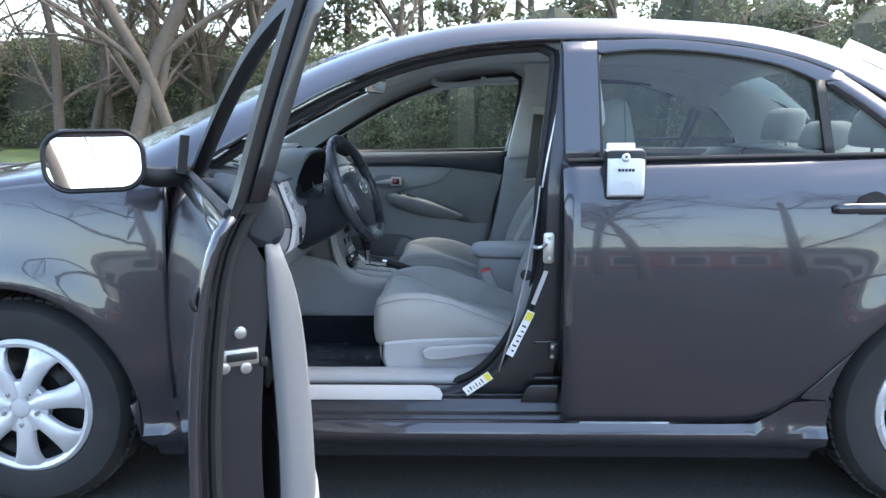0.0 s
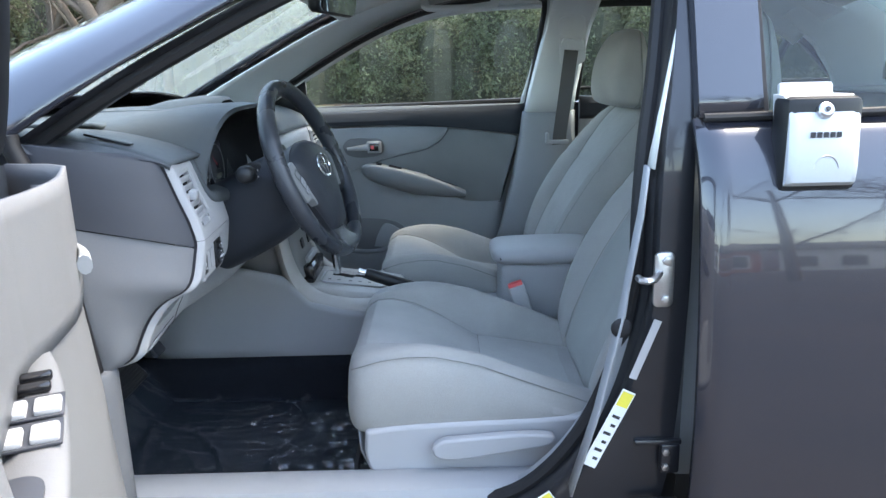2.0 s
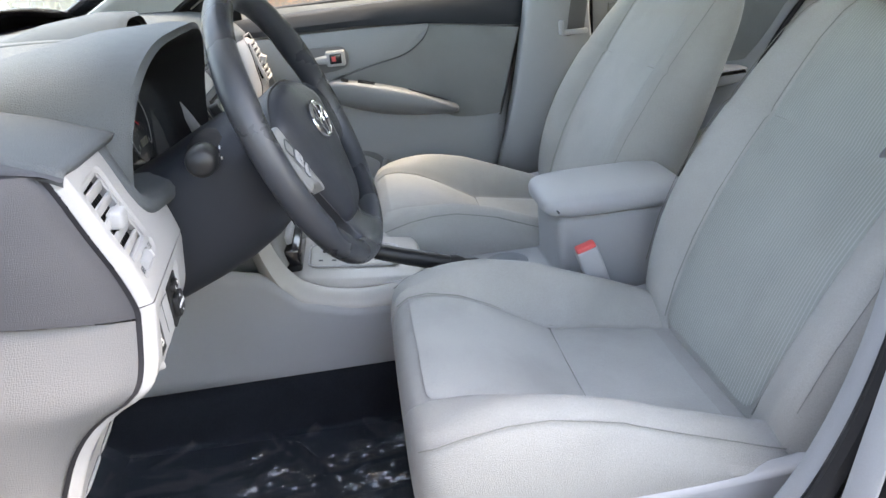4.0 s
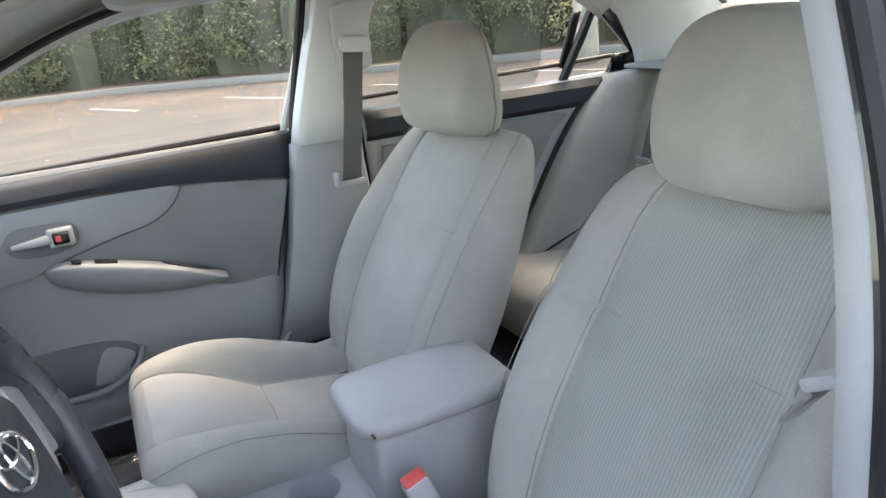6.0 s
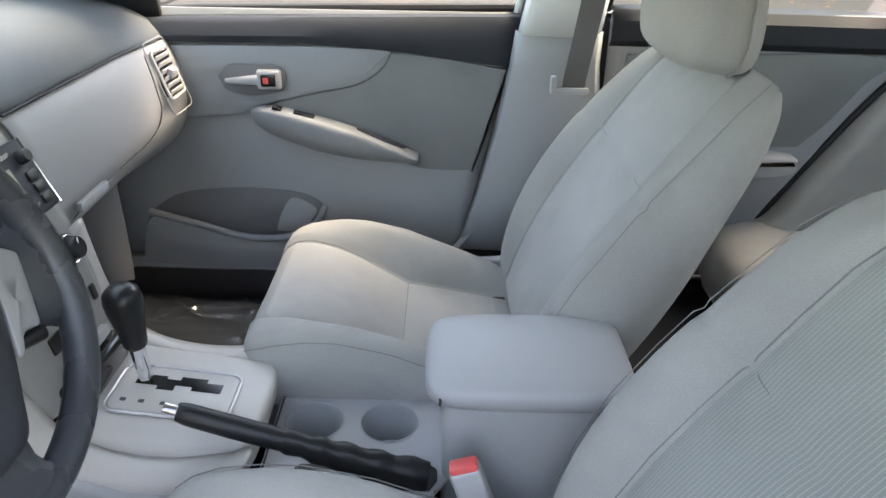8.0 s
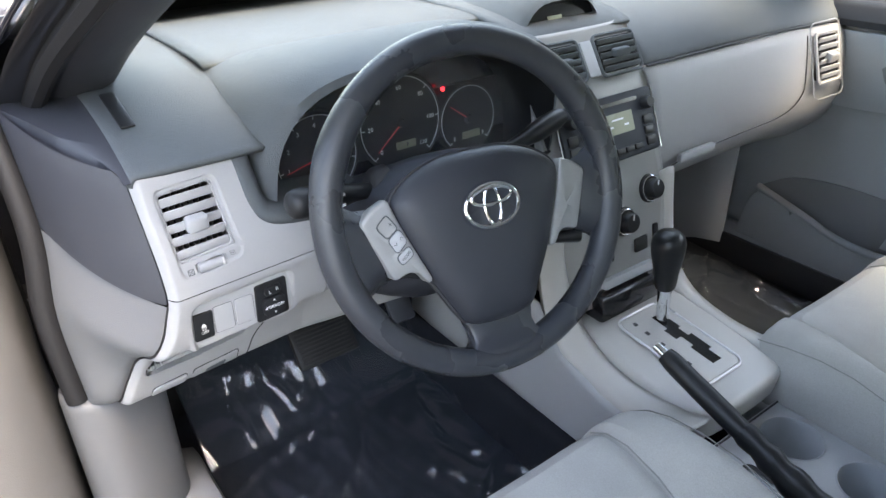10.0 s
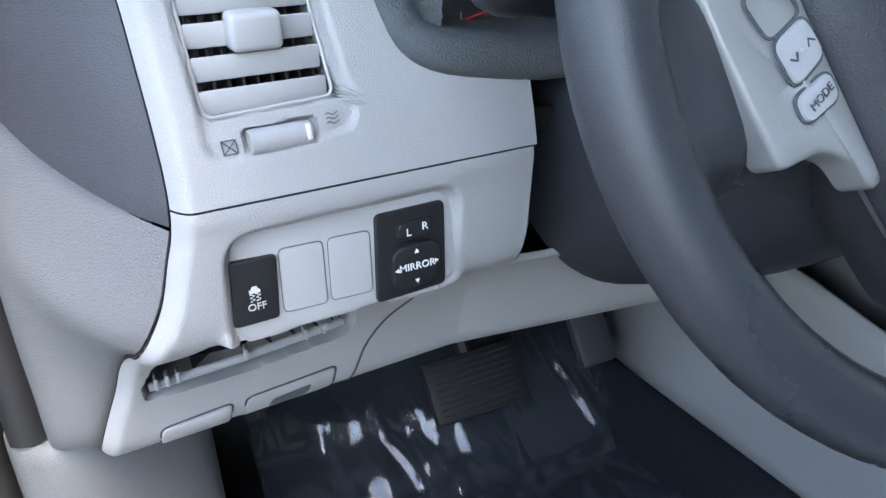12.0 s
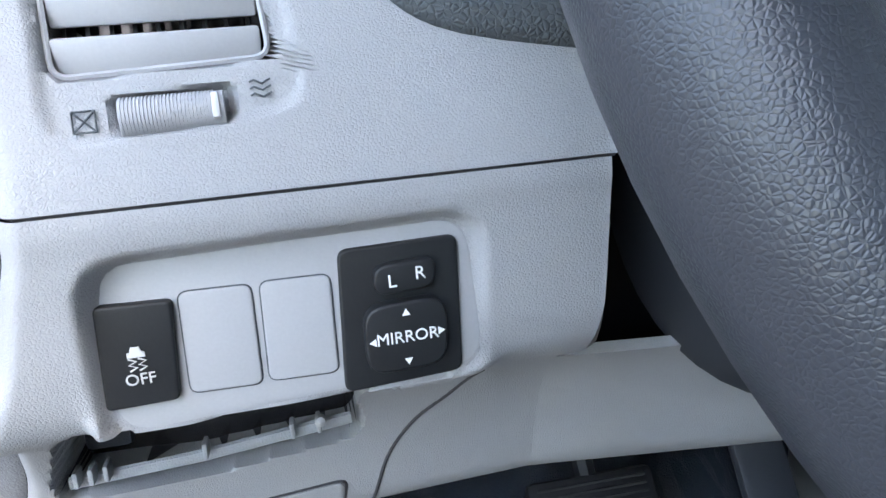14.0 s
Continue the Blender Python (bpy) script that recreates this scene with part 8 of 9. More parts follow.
# gear plate
GU, GV = Vector((0.985, 0, -0.12)).normalized(), Vector((0, 1, 0))
GO = Vector((0.925, 0.855, 0.548))
GN = Vector((0.12, 0, 0.985)).normalized()
G = lambda a, b, h=0.0: GO + GU * a + GV * b + GN * h
deck = spline([(-0.125, -0.115), (0.0, -0.125), (0.10, -0.118), (0.135, -0.10), (0.14, 0.0), (0.135, 0.10), (0.10, 0.118), (0.0, 0.125), (-0.125, 0.115), (-0.13, 0.0)] + [(-0.125, -0.115)], 4)[:-1]
part("gear_surround", prism([(a, b * 0.88) for a, b in deck], G(0, 0, -0.045), GU, GV, 0.040, 0.012, 4), M_CONSOLE, con, "silver grey gear surround")
gate = part("gear_gate", prism(rrect(0.165, 0.098, 0.016), G(0.008, 0, -0.0055), GU, GV, 0.005, 0.002), M_CONSOLE, con, "silver gear gate plate with a chrome rim")
part("gate_rim", tube([G(0.008 + a, b, -0.002) for a, b in rrect(0.170, 0.104, 0.018)], 0.0022, 6, closed=True), M_SILVER, gate)
slot = [(-0.060, 0.012), (-0.028, 0.012), (-0.028, 0.004), (-0.004, 0.004), (-0.004, 0.016), (0.020, 0.016), (0.020, 0.008), (0.062, 0.008), (0.062, 0.028), (0.038, 0.028), (0.038, 0.036), (0.0, 0.036), (0.0, 0.028), (-0.020, 0.028), (-0.020, 0.034), (-0.060, 0.034)]
part("gate_slot", prism(slot, G(0.008, -0.004, -0.001), GU, GV, 0.0012), M_GLOSS, gate, "stepped black gear slot")
for k, a in enumerate((-0.055, -0.030, 0.0, 0.025, 0.050)):
    part("gear_mark", prism(rrect(0.008, 0.007, 0.001), G(a, -0.028, -0.0008), GU, GV, 0.0006), M_INK, gate, "small dark gear mark")
lever = hollow("gear_lever", tuple(G(-0.045, 0.016)), "black gear knob on a chrome shaft", "gear lever")
b0 = G(-0.040, 0.018, 0.004)
kp = Vector((0.878, b0.y, 0.665))
part("shaft", tube([b0, b0.lerp(kp, 0.5), kp], [0.010, 0.011, 0.014], 16), M_CHROME, lever, "tapered chrome shaft")
axk = (kp - b0).normalized()
part("knob", lathe([(0.013, -0.055), (0.0165, -0.05), (0.020, -0.02), (0.025, 0.005), (0.0265, 0.022), (0.024, 0.035), (0.016, 0.043), (0.004, 0.045)], kp, axk, 28), M_BLACK, lever, "smooth black gear knob")
# cup holder deck
def cup_deck():
    m = 48
    bm = bmesh.new()
    outer = [(1.062, 0.745), (1.20, 0.745), (1.30, 0.745), (1.315, 0.76), (1.315, 0.95), (1.30, 0.963), (1.20, 0.963), (1.062, 0.963)]
    o = [bm.verts.new((x, y, 0.470)) for x, y in outer]
    edges = [bm.edges.new((o[i], o[(i + 1) % len(o)])) for i in range(len(o))]
    for cx, cy2, r in CUPS:
        c = [bm.verts.new((cx + r * math.cos(2 * math.pi * k / m), cy2 + r * math.sin(2 * math.pi * k / m), 0.470)) for k in range(m)]
        edges += [bm.edges.new((c[i], c[(i + 1) % m])) for i in range(m)]
    bmesh.ops.triangle_fill(bm, edges=edges, use_beauty=True)
    bad = [f for f in bm.faces if any((f.calc_center_median().x - cx) ** 2 + (f.calc_center_median().y - cy2) ** 2 < (r * 0.97) ** 2 for cx, cy2, r in CUPS)]
    bmesh.ops.delete(bm, geom=bad, context="FACES")
    for f in bm.faces:
        f.normal_update()
        if f.normal.z < 0:
            f.normal_flip()
    return bm


CUPS = [(1.122, 0.884, 0.042), (1.236, 0.884, 0.042)]
part("cup_deck", cup_deck(), M_LIGHT, con, "light grey cup holder deck", -38)
for cx, cy2, r in CUPS:
    part("cup_holder", lathe([(r + 0.003, 0.0015), (r + 0.001, 0.0025), (r - 0.001, 0.0), (r - 0.004, -0.05), (r - 0.006, -0.066), (0.0, -0.068)], (cx, cy2, 0.470), (0, 0, 1), 40, cap=False), M_MID, con, "round cup holder")
part("deck_edge", tube([(1.07, 0.742, 0.468), (1.30, 0.742, 0.468), (1.318, 0.77, 0.468), (1.318, 0.95, 0.468), (1.30, 0.966, 0.468), (1.07, 0.966, 0.468)], 0.006, 8), M_LIGHT, con)
part("deck_joint", tube([(1.066, 0.74, 0.4715), (1.066, 0.97, 0.4715)], 0.0016, 5), M_INK, con)
# armrest box
arm = part("armrest_box", box((1.45, 0.855, 0.492), (0.27, 0.172, 0.215), 0.016, 3), M_LIGHT, con, "light grey storage box under the armrest")
lid = []
for x, w, h in ((1.291, 0.45, 0.22), (1.294, 0.70, 0.55), (1.304, 0.86, 0.80), (1.325, 0.97, 0.94), (1.38, 1.0, 1.0), (1.47, 1.0, 1.0), (1.53, 0.98, 1.0), (1.556, 0.95, 0.96), (1.568, 0.88, 0.80), (1.572, 0.80, 0.5)):
    bt = 0.593 + 0.02 * (1 - h) * (x < 1.4)
    lid.append([Vector((x, 0.850 + a * w * 0.099, bt + b * h * 0.044)) for a, b in ((0, 0), (0.80, 0.0), (0.92, 0.10), (0.98, 0.36), (0.985, 0.64), (0.93, 0.90), (0.78, 1.0), (0, 1.04), (-0.78, 1.0), (-0.93, 0.90), (-0.985, 0.64), (-0.98, 0.36), (-0.92, 0.10), (-0.80, 0))])
part("armrest_lid", loft(lid, closed=True, cap=True), M_LIGHT_S, con, "smooth pale grey armrest lid", 60, sub=1)
part("box_joint", tube([(1.312, 0.752, 0.614), (1.312, 0.952, 0.614)], 0.002, 5), M_INK, con)
# parking brake
brake = hollow("parking_brake", (1.25, 0.768, 0.47), "black parking brake lever with a wrinkled boot", "parking brake")
br = spline([(0.972, 0.766, 0.585), (1.02, 0.766, 0.568), (1.08, 0.766, 0.548), (1.115, 0.766, 0.536)], 4)
part("grip", tube(br, [0.0125, 0.0145, 0.0150, 0.0150, 0.0150, 0.0155, 0.0155, 0.0155, 0.0155, 0.0150, 0.0150, 0.0145, 0.014], 16), M_BLACK, brake, "black brake grip")
part("button", tube([(0.955, 0.766, 0.591), (0.974, 0.766, 0.5845)], 0.0075, 12), M_CHROME, brake, "chrome release button")
bt = spline([(1.105, 0.766, 0.540), (1.14, 0.766, 0.527), (1.17, 0.767, 0.515), (1.21, 0.768, 0.500), (1.25, 0.768, 0.486), (1.295, 0.768, 0.474)], 4)
bts = [0.0165 + 0.010 * k / (len(bt) - 1) + 0.0022 * math.sin(k * 1.5) for k in range(len(bt))]
part("boot", tube(bt, bts, 18, flat=0.85), M_BLACK, brake, "wrinkled black brake boot")
part("boot_slot", prism(rrect(0.20, 0.052, 0.012), (1.21, 0.768, 0.4705), (1, 0, 0), (0, 1, 0), 0.0015, 0.0005), M_GLOSS, brake)

# ---------------------------------------------------------------- pedals and mats
ped = hollow("brake_pedal", (0.45, 0.47, 0.30), "black rubber brake pedal", "pedal", "pedals")
pad_m = Matrix.Translation((0.475, 0.468, 0.452)) @ Matrix.Rotation(radians(-38), 4, "Y")
part("pad", moved(box((0, 0, 0), (0.014, 0.118, 0.072), 0.006, 2), pad_m), M_RUBBER, ped, "ribbed black rubber pad")
for k in range(9):
    part("pad_rib", moved(box((0.0075, 0.0, -0.028 + 0.007 * k), (0.003, 0.100, 0.003), 0.001, 1), pad_m), M_TYRE, ped)
part("arm", tube([(0.455, 0.468, 0.47), (0.36, 0.47, 0.58), (0.34, 0.47, 0.72)], 0.010, 8), M_BLACK, ped)
ped2 = hollow("accelerator_pedal", (0.42, 0.63, 0.30), "narrow black accelerator pedal", "pedal", "pedals")
part("pad", moved(box((0, 0, 0), (0.014, 0.052, 0.125), 0.006, 2), Matrix.Translation((0.455, 0.632, 0.485)) @ Matrix.Rotation(radians(-34), 4, "Y")), M_ENDCAP, ped2)
part("arm", tube([(0.43, 0.632, 0.53), (0.37, 0.635, 0.62)], 0.008, 8), M_BLACK, ped2)


def mat_film(y0, y1, seed, lab):
    th = hollow("floor_mat", (0.72, (y0 + y1) / 2, 0.28), lab, "floor mat", "floor mats")
    rows, film = [], []
    for x in span(0.33, 1.02, 110):
        z0 = 0.288 + max(0, 0.50 - x) * 0.85
        a, b = [], []
        for y in span(y0, y1, 80):
            wv = noise.fractal(Vector((x * 3.2, y * 5.0 + seed, seed)), 1.0, 2.0, 3)
            wr = abs(noise.noise(Vector((x * 7 + 2.0 * wv, y * 9 - x * 4, seed + 3.1)))) ** 0.5
            ridge = max(0.0, 1 - abs(noise.noise(Vector((x * 6.0 + y * 2.0, y * 3.2, seed + 7)))) / 0.10) ** 2
            a.append(Vector((x, y, z0)))
            rid2 = max(0.0, 1 - abs(noise.noise(Vector((x * 5.0 - y * 7.0, y * 9.0 + x * 3.0, seed + 11)))) / 0.07) ** 2
            fold = max(0.0, 1 - abs(noise.noise(Vector((x * 3.0 - y * 13.0, y * 16.0 - x * 2.0, seed + 17)))) / 0.12) ** 2
            b.append(Vector((x, y, z0 + 0.007 + 0.010 * wv + 0.018 * ridge + 0.014 * rid2 + 0.010 * wr + 0.010 * fold)))
        rows.append(a)
        film.append(b)
    part("mat", loft(rows), M_CARPET, th, "black carpet mat", solid=0.008)
    part("protective_film", loft(film), M_FILM, th, "creased clear plastic film with bright glints", 80)


mat_film(0.225, 0.685, 1.7, "black driver's mat under creased clear film")
mat_film(1.03, 1.50, 5.2, "black passenger mat under creased clear film")

# ---------------------------------------------------------------- lock box on the rear window
lk = hollow("lock_box", (1.68, 0.02, 0.91), "silver grey key lock box hung on the rear door glass", "lock box")
LP = [(0.066, 1.030), (0.030, 1.030), (0.012, 1.020), (0.002, 0.995), (-0.002, 0.96), (-0.004, 0.93), (-0.002, 0.914), (0.006, 0.908), (0.040, 0.905), (0.045, 0.94), (0.058, 0.99)]
rg = []
for x, s in ((1.640, 0.86), (1.643, 0.95), (1.650, 1.0), (1.725, 1.0), (1.732, 0.95), (1.735, 0.86)):
    rg.append([Vector((x, 0.03 + (y - 0.03) * s, 0.967 + (z - 0.967) * (0.97 + 0.03 * s))) for y, z in LP])
part("cover", loft(rg, closed=True, cap=True), M_BOXCOVER, lk, "silver grey lock box cover", 45)
part("base", box((1.6885, 0.032, 0.964), (0.104, 0.05, 0.128), 0.010), M_BLACK, lk, "dark lock box base")
part("hanger", prism(rrect(0.075, 0.03, 0.004), (1.683, 0.060, 1.030), (1, 0, 0), (0, 0.3, 1), 0.006, 0.002), M_SILVER, lk, "bent metal hanger")
kb = Vector((1.686, 0.0045, 1.010))
part("lock_knob", lathe([(0.0, 0.007), (0.004, 0.007), (0.0045, 0.005), (0.008, 0.005), (0.0105, 0.003), (0.012, -0.006)], kb, (0, -0.93, 0.36), 24), M_STEEL, lk, "round keyhole knob")
part("knob_core", lathe([(0.0, 0.0085), (0.003, 0.0085), (0.004, 0.006)], kb, (0, -0.93, 0.36), 12), M_INK, lk)
for k in range(5):
    part("print_bar", box((1.669 + 0.0088 * k, -0.0022, 0.978), (0.0062, 0.0012, 0.0075)), M_INK, lk)
part("thumb_groove", tube([(1.690 + 0.017 * math.cos(t), -0.0035 - 0.0 * t, 0.930 + 0.020 * math.sin(t)) for t in span(0.15, math.pi - 0.15, 14)], 0.0009, 5), M_STEEL, lk, "arched thumb mark")

# ---------------------------------------------------------------- hedge, trees and far buildings
def leaf_material(name, base, tint, amount):
    m = material(name, base, 0.6, vary=0.2, big=0.8, fine=6.0, tint=tint, tint_amount=amount, tint_scale=0.5, island=0.55, spec=0.3)
    n, l = m.node_tree.nodes, m.node_tree.links
    p = n["Principled BSDF"]
    t = n.new("ShaderNodeBsdfTranslucent")
    l.new(p.inputs["Base Color"].links[0].from_socket, t.inputs["Color"])
    mx = n.new("ShaderNodeMixShader")
    mx.inputs[0].default_value = 0.3
    l.new(p.outputs[0], mx.inputs[1])
    l.new(t.outputs[0], mx.inputs[2])
    l.new(mx.outputs[0], n["Material Output"].inputs["Surface"])
    return m


M_LEAF = leaf_material("glossy evergreen leaves", (0.14, 0.16, 0.095), (0.22, 0.19, 0.105), 0.6)
M_LEAF_Y = leaf_material("yellowing leaves", (0.32, 0.25, 0.09), (0.16, 0.16, 0.08), 0.6)
# Dark tone for the bush core: shade among the twigs put into colour.
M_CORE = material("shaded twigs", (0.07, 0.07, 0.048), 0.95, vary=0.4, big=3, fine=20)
M_BARK = material("grey brown bark", (0.12, 0.095, 0.075), 0.95, vary=0.3, big=5, fine=40, bump=0.8, dist=0.01)
M_BARK_P = material("pale mottled bark", (0.26, 0.23, 0.19), 0.9, vary=0.3, big=6, fine=30, bump=0.6, dist=0.01, tint=(0.10, 0.085, 0.06), tint_amount=0.7, tint_scale=4)
M_DRY = material("dry fallen leaves", (0.24, 0.12, 0.055), 0.9, vary=0.2, big=2, fine=10, island=0.6)
M_BRICK = material("red brick", (0.32, 0.10, 0.07), 0.85, vary=0.2, big=0.5, fine=12)
M_ROOF = material("dark shingle roof", (0.09, 0.085, 0.085), 0.9, vary=0.2, fine=10)
M_WALLW = material("white painted boards", (0.7, 0.69, 0.66), 0.7, vary=0.08, big=0.5, fine=8)
M_GLASSF = material("dark shop glass", (0.04, 0.05, 0.06), 0.1)


def leaves(rng, centres, size, spread):
    """Many small folded leaf blades round points, as vertices and faces."""
    n = len(centres)
    c = centres + rng.normal(0, spread, (n, 3))
    a = rng.normal(0, 1, (n, 3))
    a /= np.linalg.norm(a, axis=1)[:, None]
    b = np.cross(a, rng.normal(0, 1, (n, 3)))
    b /= np.linalg.norm(b, axis=1)[:, None]
    k = np.cross(a, b)
    s = (size * rng.uniform(0.6, 1.3, n))[:, None]
    v = np.stack([c - a * s, c + b * s * 0.42 + k * s * 0.12, c + a * s, c - b * s * 0.42 + k * s * 0.12], 1).reshape(-1, 3)
    f = (np.arange(n) * 4)[:, None] + np.arange(4)[None, :]
    return v, f


def blob(rng, r, h, lumps):
    """Points over the uneven outside of a bush that is r wide and h high."""
    pts = []
    for _ in range(lumps):
        th, q = rng.uniform(0, 2 * math.pi), rng.uniform(0.08, 1) ** 0.7
        zz = h * rng.uniform(0.12, 0.92)
        wide = r * (1 - 0.55 * max(0, zz / h - 0.5) / 0.5)
        cx, cy = wide * q * math.cos(th), wide * q * math.sin(th)
        lr = rng.uniform(0.22, 0.5) * min(1, r / 1.2)
        m = int(120 * (lr / 0.35) ** 2)
        d = rng.normal(0, 1, (m, 3))
        d /= np.linalg.norm(d, axis=1)[:, None]
        pts.append(np.array([cx, cy, zz]) + d * lr * rng.uniform(0.75, 1.05, (m, 1)))
    p = np.concatenate(pts)
    p[:, 2] = np.abs(p[:, 2])
    return p


def mesh_of(name, v, f, mat):
    me = bpy.data.meshes.new(name)
    me.from_pydata(v.tolist(), [], f.tolist())
    me.materials.append(mat)
    return me


rng = np.random.default_rng(7)
bush_meshes = []
for k, (mat, r, h) in enumerate(((M_LEAF, 1.5, 3.2), (M_LEAF, 1.7, 3.9), (M_LEAF, 1.3, 2.6), (M_LEAF_Y, 1.4, 3.4))):
    p = blob(rng, r, h, 60)
    v, f = leaves(rng, p, 0.058, 0.07)
    crown = mesh_of("crown", v, f, mat)
    # Solid hull behind the leaves, coloured dark as the bush's inner shade.
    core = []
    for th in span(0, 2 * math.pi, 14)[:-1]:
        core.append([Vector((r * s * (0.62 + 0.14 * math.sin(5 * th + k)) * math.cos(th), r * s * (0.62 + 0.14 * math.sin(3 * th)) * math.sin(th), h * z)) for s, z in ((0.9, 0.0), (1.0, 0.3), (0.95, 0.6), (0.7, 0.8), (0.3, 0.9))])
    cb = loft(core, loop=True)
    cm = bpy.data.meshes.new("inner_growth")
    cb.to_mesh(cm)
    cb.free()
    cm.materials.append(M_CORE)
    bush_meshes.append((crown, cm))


def shrub(k, x, y, s, turn, lab):
    t = hollow("shrub", (x, y, 0.1), lab, "shrub", "hedge shrubs")
    t.rotation_euler = (0, 0, turn)
    t.scale = (s, s, s * (0.9 + 0.2 * ((k * 7) % 5) / 5))
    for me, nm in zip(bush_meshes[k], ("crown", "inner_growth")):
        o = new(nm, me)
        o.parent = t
    return t


line = spline([(-26, 23.5), (-15, 22.0), (-8, 21.6), (-3, 22.0), (1.5, 22.0), (5.6, 18.6), (10.6, 14.0), (15, 10.4), (22, 5.5), (32, -1.5)], 5)
rr = random.Random(3)
for i, (x, y) in enumerate(line):
    for row in range(2):
        k = rr.choice((0, 1, 2, 0, 1, 3) if x > 4 else (0, 1, 2, 1, 0))
        dx, dy = rr.uniform(-0.5, 0.5), rr.uniform(-0.3, 0.3)
        sx, sy = (0.75, 0.66) if x > 1 else (0.0, 1.0)
        if x < -6.5 and row == 0:
            continue
        shrub(k, x + dx + sx * 1.8 * row + 0.9 * row * (i % 2), y + dy + sy * 1.9 * row, rr.uniform(0.8, 1.1) * (1.25 if row else 0.9), rr.uniform(0, 6.28), "dense evergreen shrub with small leaves" if k < 3 else "yellowing autumn shrub in the hedge")


# bare trees
def bare_tree(seed, height, spread):
    r = random.Random(seed)
    vs, fs = [], []

    def limb(p, d, ln, r0, depth):
        segs = 4 if depth < 3 else 3
        pts, cur, dr = [p], p, d
        for _ in range(segs):
            dr = (dr + Vector((r.gauss(0, 0.13), r.gauss(0, 0.13), r.gauss(0.03, 0.08)))).normalized()
            cur = cur + dr * (ln / segs)
            pts.append(cur)
        n = 7 if depth == 0 else 5 if depth == 1 else 3
        q, fr = frames_along(pts)
        base = len(vs)
        for i, (c, (a, b)) in enumerate(zip(q, fr)):
            rad = r0 * (1 - 0.62 * i / segs)
            for j in range(n):
                t = 2 * math.pi * j / n
                vs.append(tuple(c + a * (rad * math.cos(t)) + b * (rad * math.sin(t))))
        for i in range(segs):
            for j in range(n):
                fs.append((base + i * n + j, base + i * n + (j + 1) % n, base + (i + 1) * n + (j + 1) % n, base + (i + 1) * n + j))
        if depth < 4:
            for c in range((5, 5, 4, 3)[depth]):
                t = r.uniform(0.35, 1.0)
                o = pts[min(int(t * segs), segs)]
                out = Vector((r.gauss(0, 1), r.gauss(0, 1), r.gauss(0.25, 0.5))).normalized()
                limb(o, (dr * 0.55 + out * spread).normalized(), ln * r.uniform(0.45, 0.68), r0 * r.uniform(0.32, 0.5), depth + 1)
    limb(Vector((0, 0, -0.1)), Vector((r.gauss(0, 0.06), r.gauss(0, 0.06), 1)), height, 0.17, 0)
    me = bpy.data.meshes.new("trunk")
    me.from_pydata(vs, [], fs)
    me.materials.append(M_BARK)
    me.shade_smooth()
    return me


tree_meshes = [bare_tree(11, 6.5, 0.75), bare_tree(23, 8.0, 0.65), bare_tree(37, 5.2, 0.95), bare_tree(51, 9.0, 0.55)]


def tree(k, x, y, s, turn, lab="leafless tree with grey brown branches"):
    t = hollow("tree", (x, y, 0.05), lab, "tree", "bare trees")
    t.rotation_euler, t.scale = (0, 0, turn), (s, s, s)
    o = new("trunk", tree_meshes[k])
    o.parent = t
    return t


for k, x, y, s, a in ((0, -10.5, 18.5, 1.0, 0.3), (1, -8.6, 19.8, 0.9, 2.0), (2, -12.6, 17.5, 1.1, 1.1), (3, -7.2, 21.5, 1.0, 4.0), (1, -14.0, 21, 1.05, 5.0), (0, -16.5, 19, 1.2, 2.6), (2, -5.4, 22.5, 1.3, 0.9), (3, -10.0, 25, 1.1, 3.1),
                     (1, -2.0, 25, 1.0, 1.0), (3, 0.5, 26, 0.9, 2.2), (0, 3.4, 24.5, 1.2, 0.1), (1, 6.8, 22, 1.1, 3.9), (3, 9.6, 19.5, 0.9, 5.2), (0, 13.5, 15.5, 1.2, 1.7), (2, 17, 13.0, 1.4, 0.4), (1, 21, 9, 1.1, 2.8),
                     (3, 4.8, -17.5, 0.9, 0.7), (2, 2.2, -15.4, 1.15, 2.2), (0, 9.5, -16, 1.1, 4.1), (1, -5, -13, 1.0, 3.3), (2, 13, -13.5, 1.3, 5.5), (0, -1.2, -17.5, 1.1, 1.2)):
    tree(k, x, y, s, a)
wood = random.Random(77)
for i in range(34):
    x = wood.uniform(-22, -3)
    tree(wood.choice((0, 1, 2, 3)), x, wood.uniform(17.0, 28.0) - 0.12 * (x + 22), wood.uniform(0.75, 1.25), wood.uniform(0, 6.28))
tree(2, 4.6, -11.5, 0.95, 0.6, "leafless tree with low spreading branches")
# a pale trunk by the kerb
pt = hollow("tree", (9.2, 10.6, 0.0), "pale mottled trunk standing by the kerb", "tree", "bare trees")
pm = bpy.data.meshes.new("trunk")
pb = tube(spline([(0, 0, -0.05), (0.03, 0.02, 1.2), (0.0, 0.05, 2.6), (0.1, 0.0, 4.5), (0.2, 0.1, 7.5)], 5), [0.24 - 0.006 * k for k in range(21)], 14)
pb.to_mesh(pm)
pb.free()
pm.materials.append(M_BARK_P)
pm.shade_smooth()
po = new("trunk", pm)
po.parent = pt


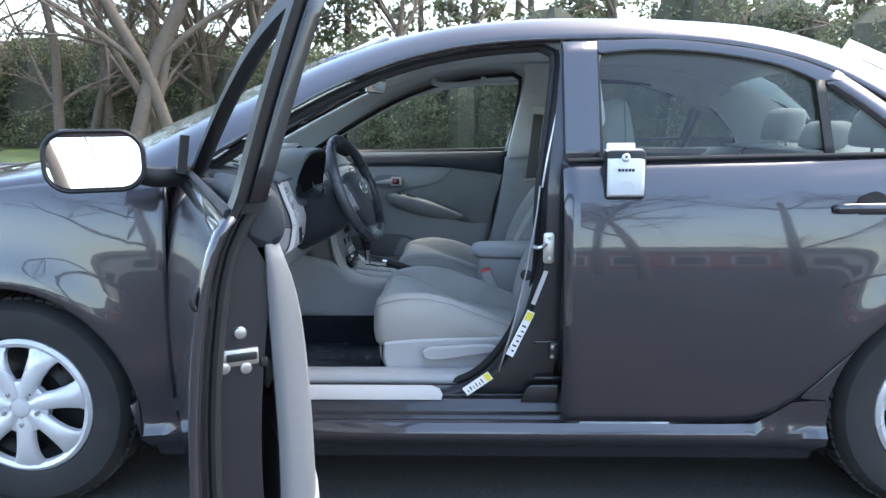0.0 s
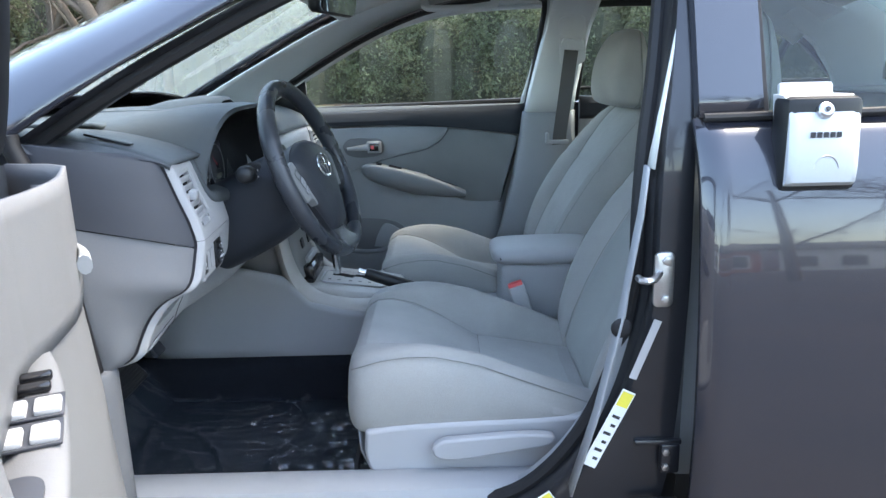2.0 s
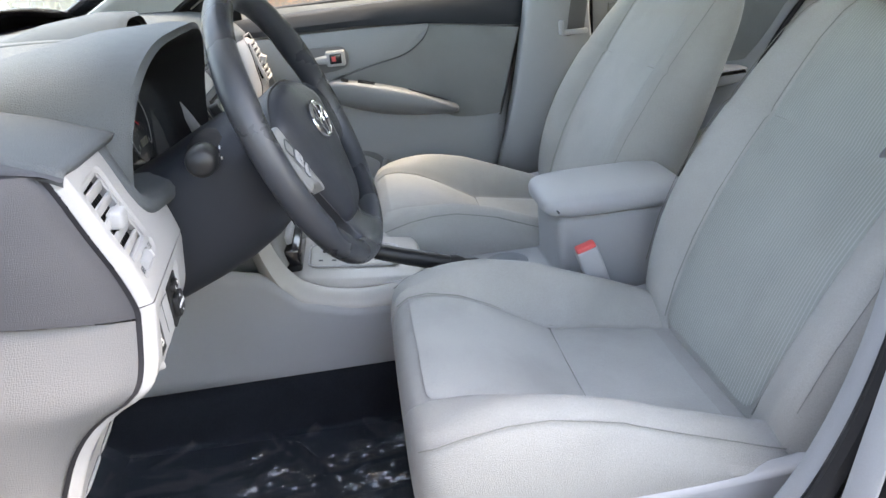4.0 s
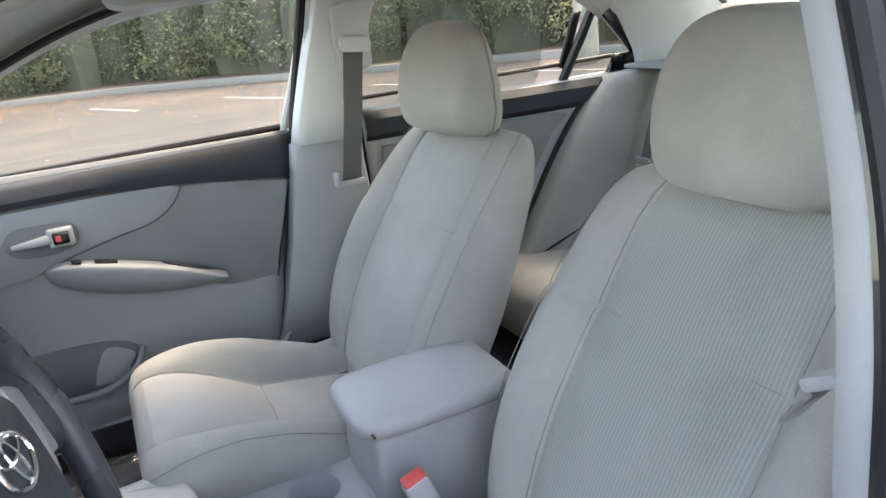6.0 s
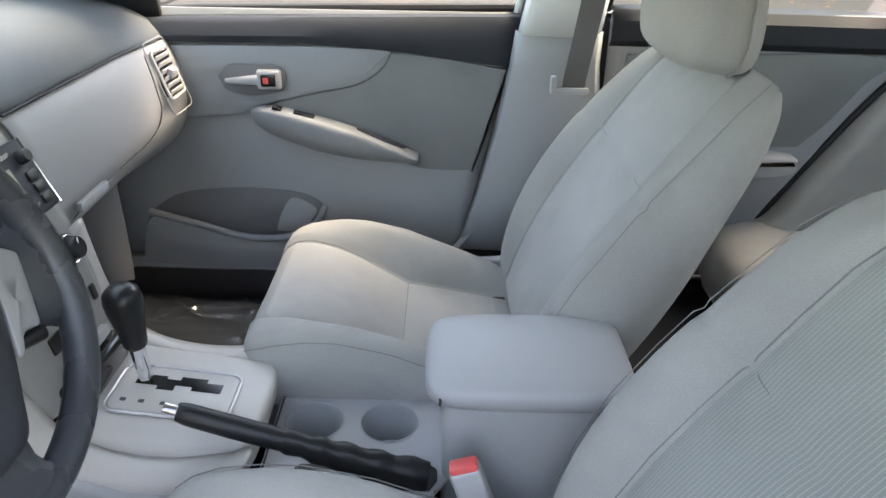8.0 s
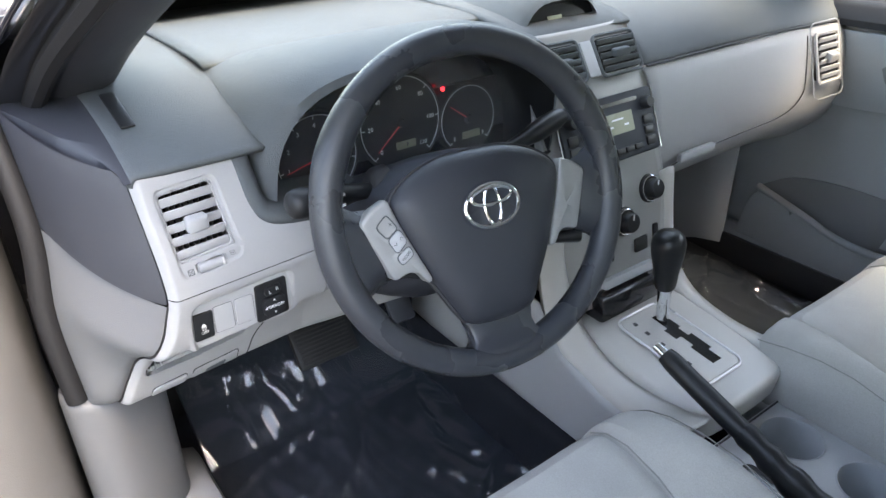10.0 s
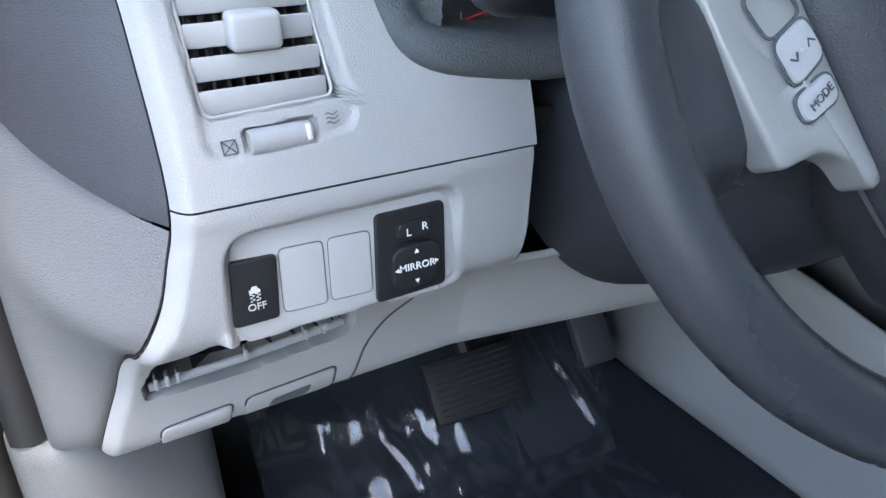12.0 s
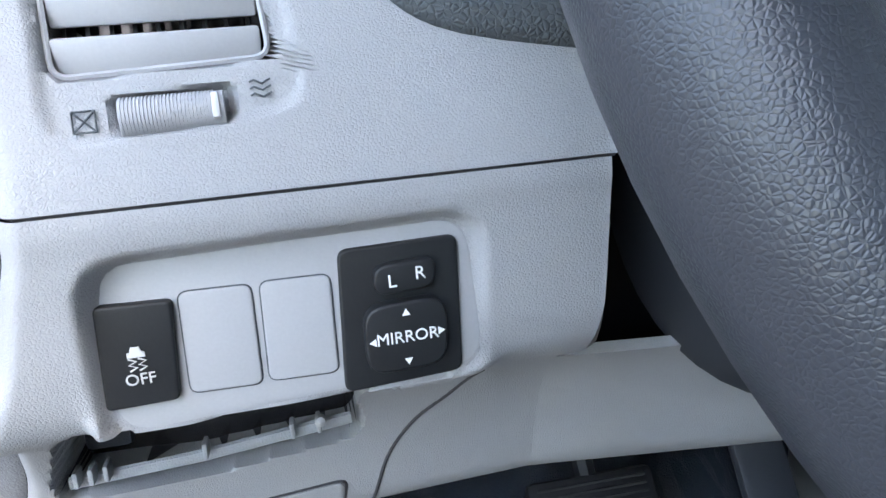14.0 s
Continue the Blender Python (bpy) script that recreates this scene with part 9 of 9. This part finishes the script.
# tall evergreens behind
def evergreen(x, y, h, seed):
    g = np.random.default_rng(seed)
    t = hollow("tree", (x, y, 0.2), "tall dark evergreen behind the hedge", "tree", "evergreen trees")
    me = bpy.data.meshes.new("trunk")
    b = tube([(0, 0, 0), (0.1, 0.05, h * 0.5), (0.0, 0.1, h)], [0.2, 0.14, 0.04], 8)
    b.to_mesh(me)
    b.free()
    me.materials.append(M_BARK)
    o = new("trunk", me)
    o.parent = t
    pts = []
    for _ in range(70):
        z = h * g.uniform(0.22, 1.0)
        rad = 0.26 * h * (1.12 - z / h) * g.uniform(0.3, 1)
        th = g.uniform(0, 2 * math.pi)
        lr = g.uniform(0.35, 0.8)
        d = g.normal(0, 1, (38, 3))
        d /= np.linalg.norm(d, axis=1)[:, None]
        pts.append(np.array([rad * math.cos(th), rad * math.sin(th), z]) + d * lr * g.uniform(0.6, 1.05, (38, 1)) * np.array([1, 1, 0.6]))
    v, f = leaves(g, np.concatenate(pts), 0.16, 0.05)
    o = new("crown", mesh_of("crown", v, f, M_LEAF))
    o.parent = t


for i, (x, y, h) in enumerate(((-3.5, 27, 9), (1.5, 29, 11), (5.5, 26, 8), (9.5, 25, 10), (13, 21, 9), (17.5, 18, 11), (22, 14, 9), (27, 9, 10), (33, 4, 11), (-13, 29, 10), (-20, 27, 9), (-7, 30, 11),
                               (-1.0, 33, 12), (3.5, 32, 13), (7.5, 31, 12.5), (11.5, 28, 13), (15.5, 25, 12), (20, 21, 13), (25, 17, 12))):
    evergreen(x, y, h, 100 + i)

# fallen leaves near the kerb
g = np.random.default_rng(9)
n = 9000
t = g.uniform(0, 1, n)
lx = np.interp(t, np.linspace(0, 1, len(line)), [p[0] for p in line])
ly = np.interp(t, np.linspace(0, 1, len(line)), [p[1] for p in line])
off = np.abs(g.normal(0, 3.0, n)) + 1.4
c = np.stack([lx - off * np.where(lx > 1, 0.72, 0.1), ly - off * np.where(lx > 1, 0.7, 1.0), np.full(n, 0.012)], 1)
v, f = leaves(g, c, 0.045, 0.0)
v[:, 2] = 0.006 + np.abs(v[:, 2] - 0.012) * 0.35
tagged(new("fallen_leaves", mesh_of("fallen_leaves", v, f, M_DRY)), "brown fallen leaves scattered near the hedge", "leaves", kind="stuff")


# low shops far behind the camera and a house behind the bare trees
def long_building(x0, x1, y, dep, h, wall, lab, n):
    b = hollow("building", ((x0 + x1) / 2, y, 0), lab, "building")
    part("wall", box(((x0 + x1) / 2, y - dep / 2, h / 2), (x1 - x0, dep, h), 0.02), wall, b)
    part("roof", loft([[Vector((x, y + 0.6, h - 0.1)), Vector((x, y - dep * 0.5, h + 1.4)), Vector((x, y - dep - 0.6, h - 0.1))] for x in (x0 - 0.6, x1 + 0.6)]), M_ROOF, b, "dark pitched roof", solid=0.15)
    for k in range(n):
        xc = x0 + (x1 - x0) * (k + 0.5) / n
        w = part("window", box((xc, y + 0.02, 1.5), ((x1 - x0) / n * 0.62, 0.10, 1.9), 0.02), M_WALLW, b, "white framed shop window")
        part("pane", box((xc, y + 0.075, 1.5), ((x1 - x0) / n * 0.52, 0.04, 1.6)), M_GLASSF, w)


long_building(-14, 22, -46, 12, 3.4, M_BRICK, "long low red brick shop row", 9)
long_building(26, 52, -52, 12, 3.6, M_WALLW, "long low white shop building", 7)
long_building(-50, -20, -50, 12, 3.4, M_WALLW, "long low pale shop building", 7)
long_building(-38, -24, 52, 10, 5.2, M_BRICK, "brick house behind the bare trees", 4)
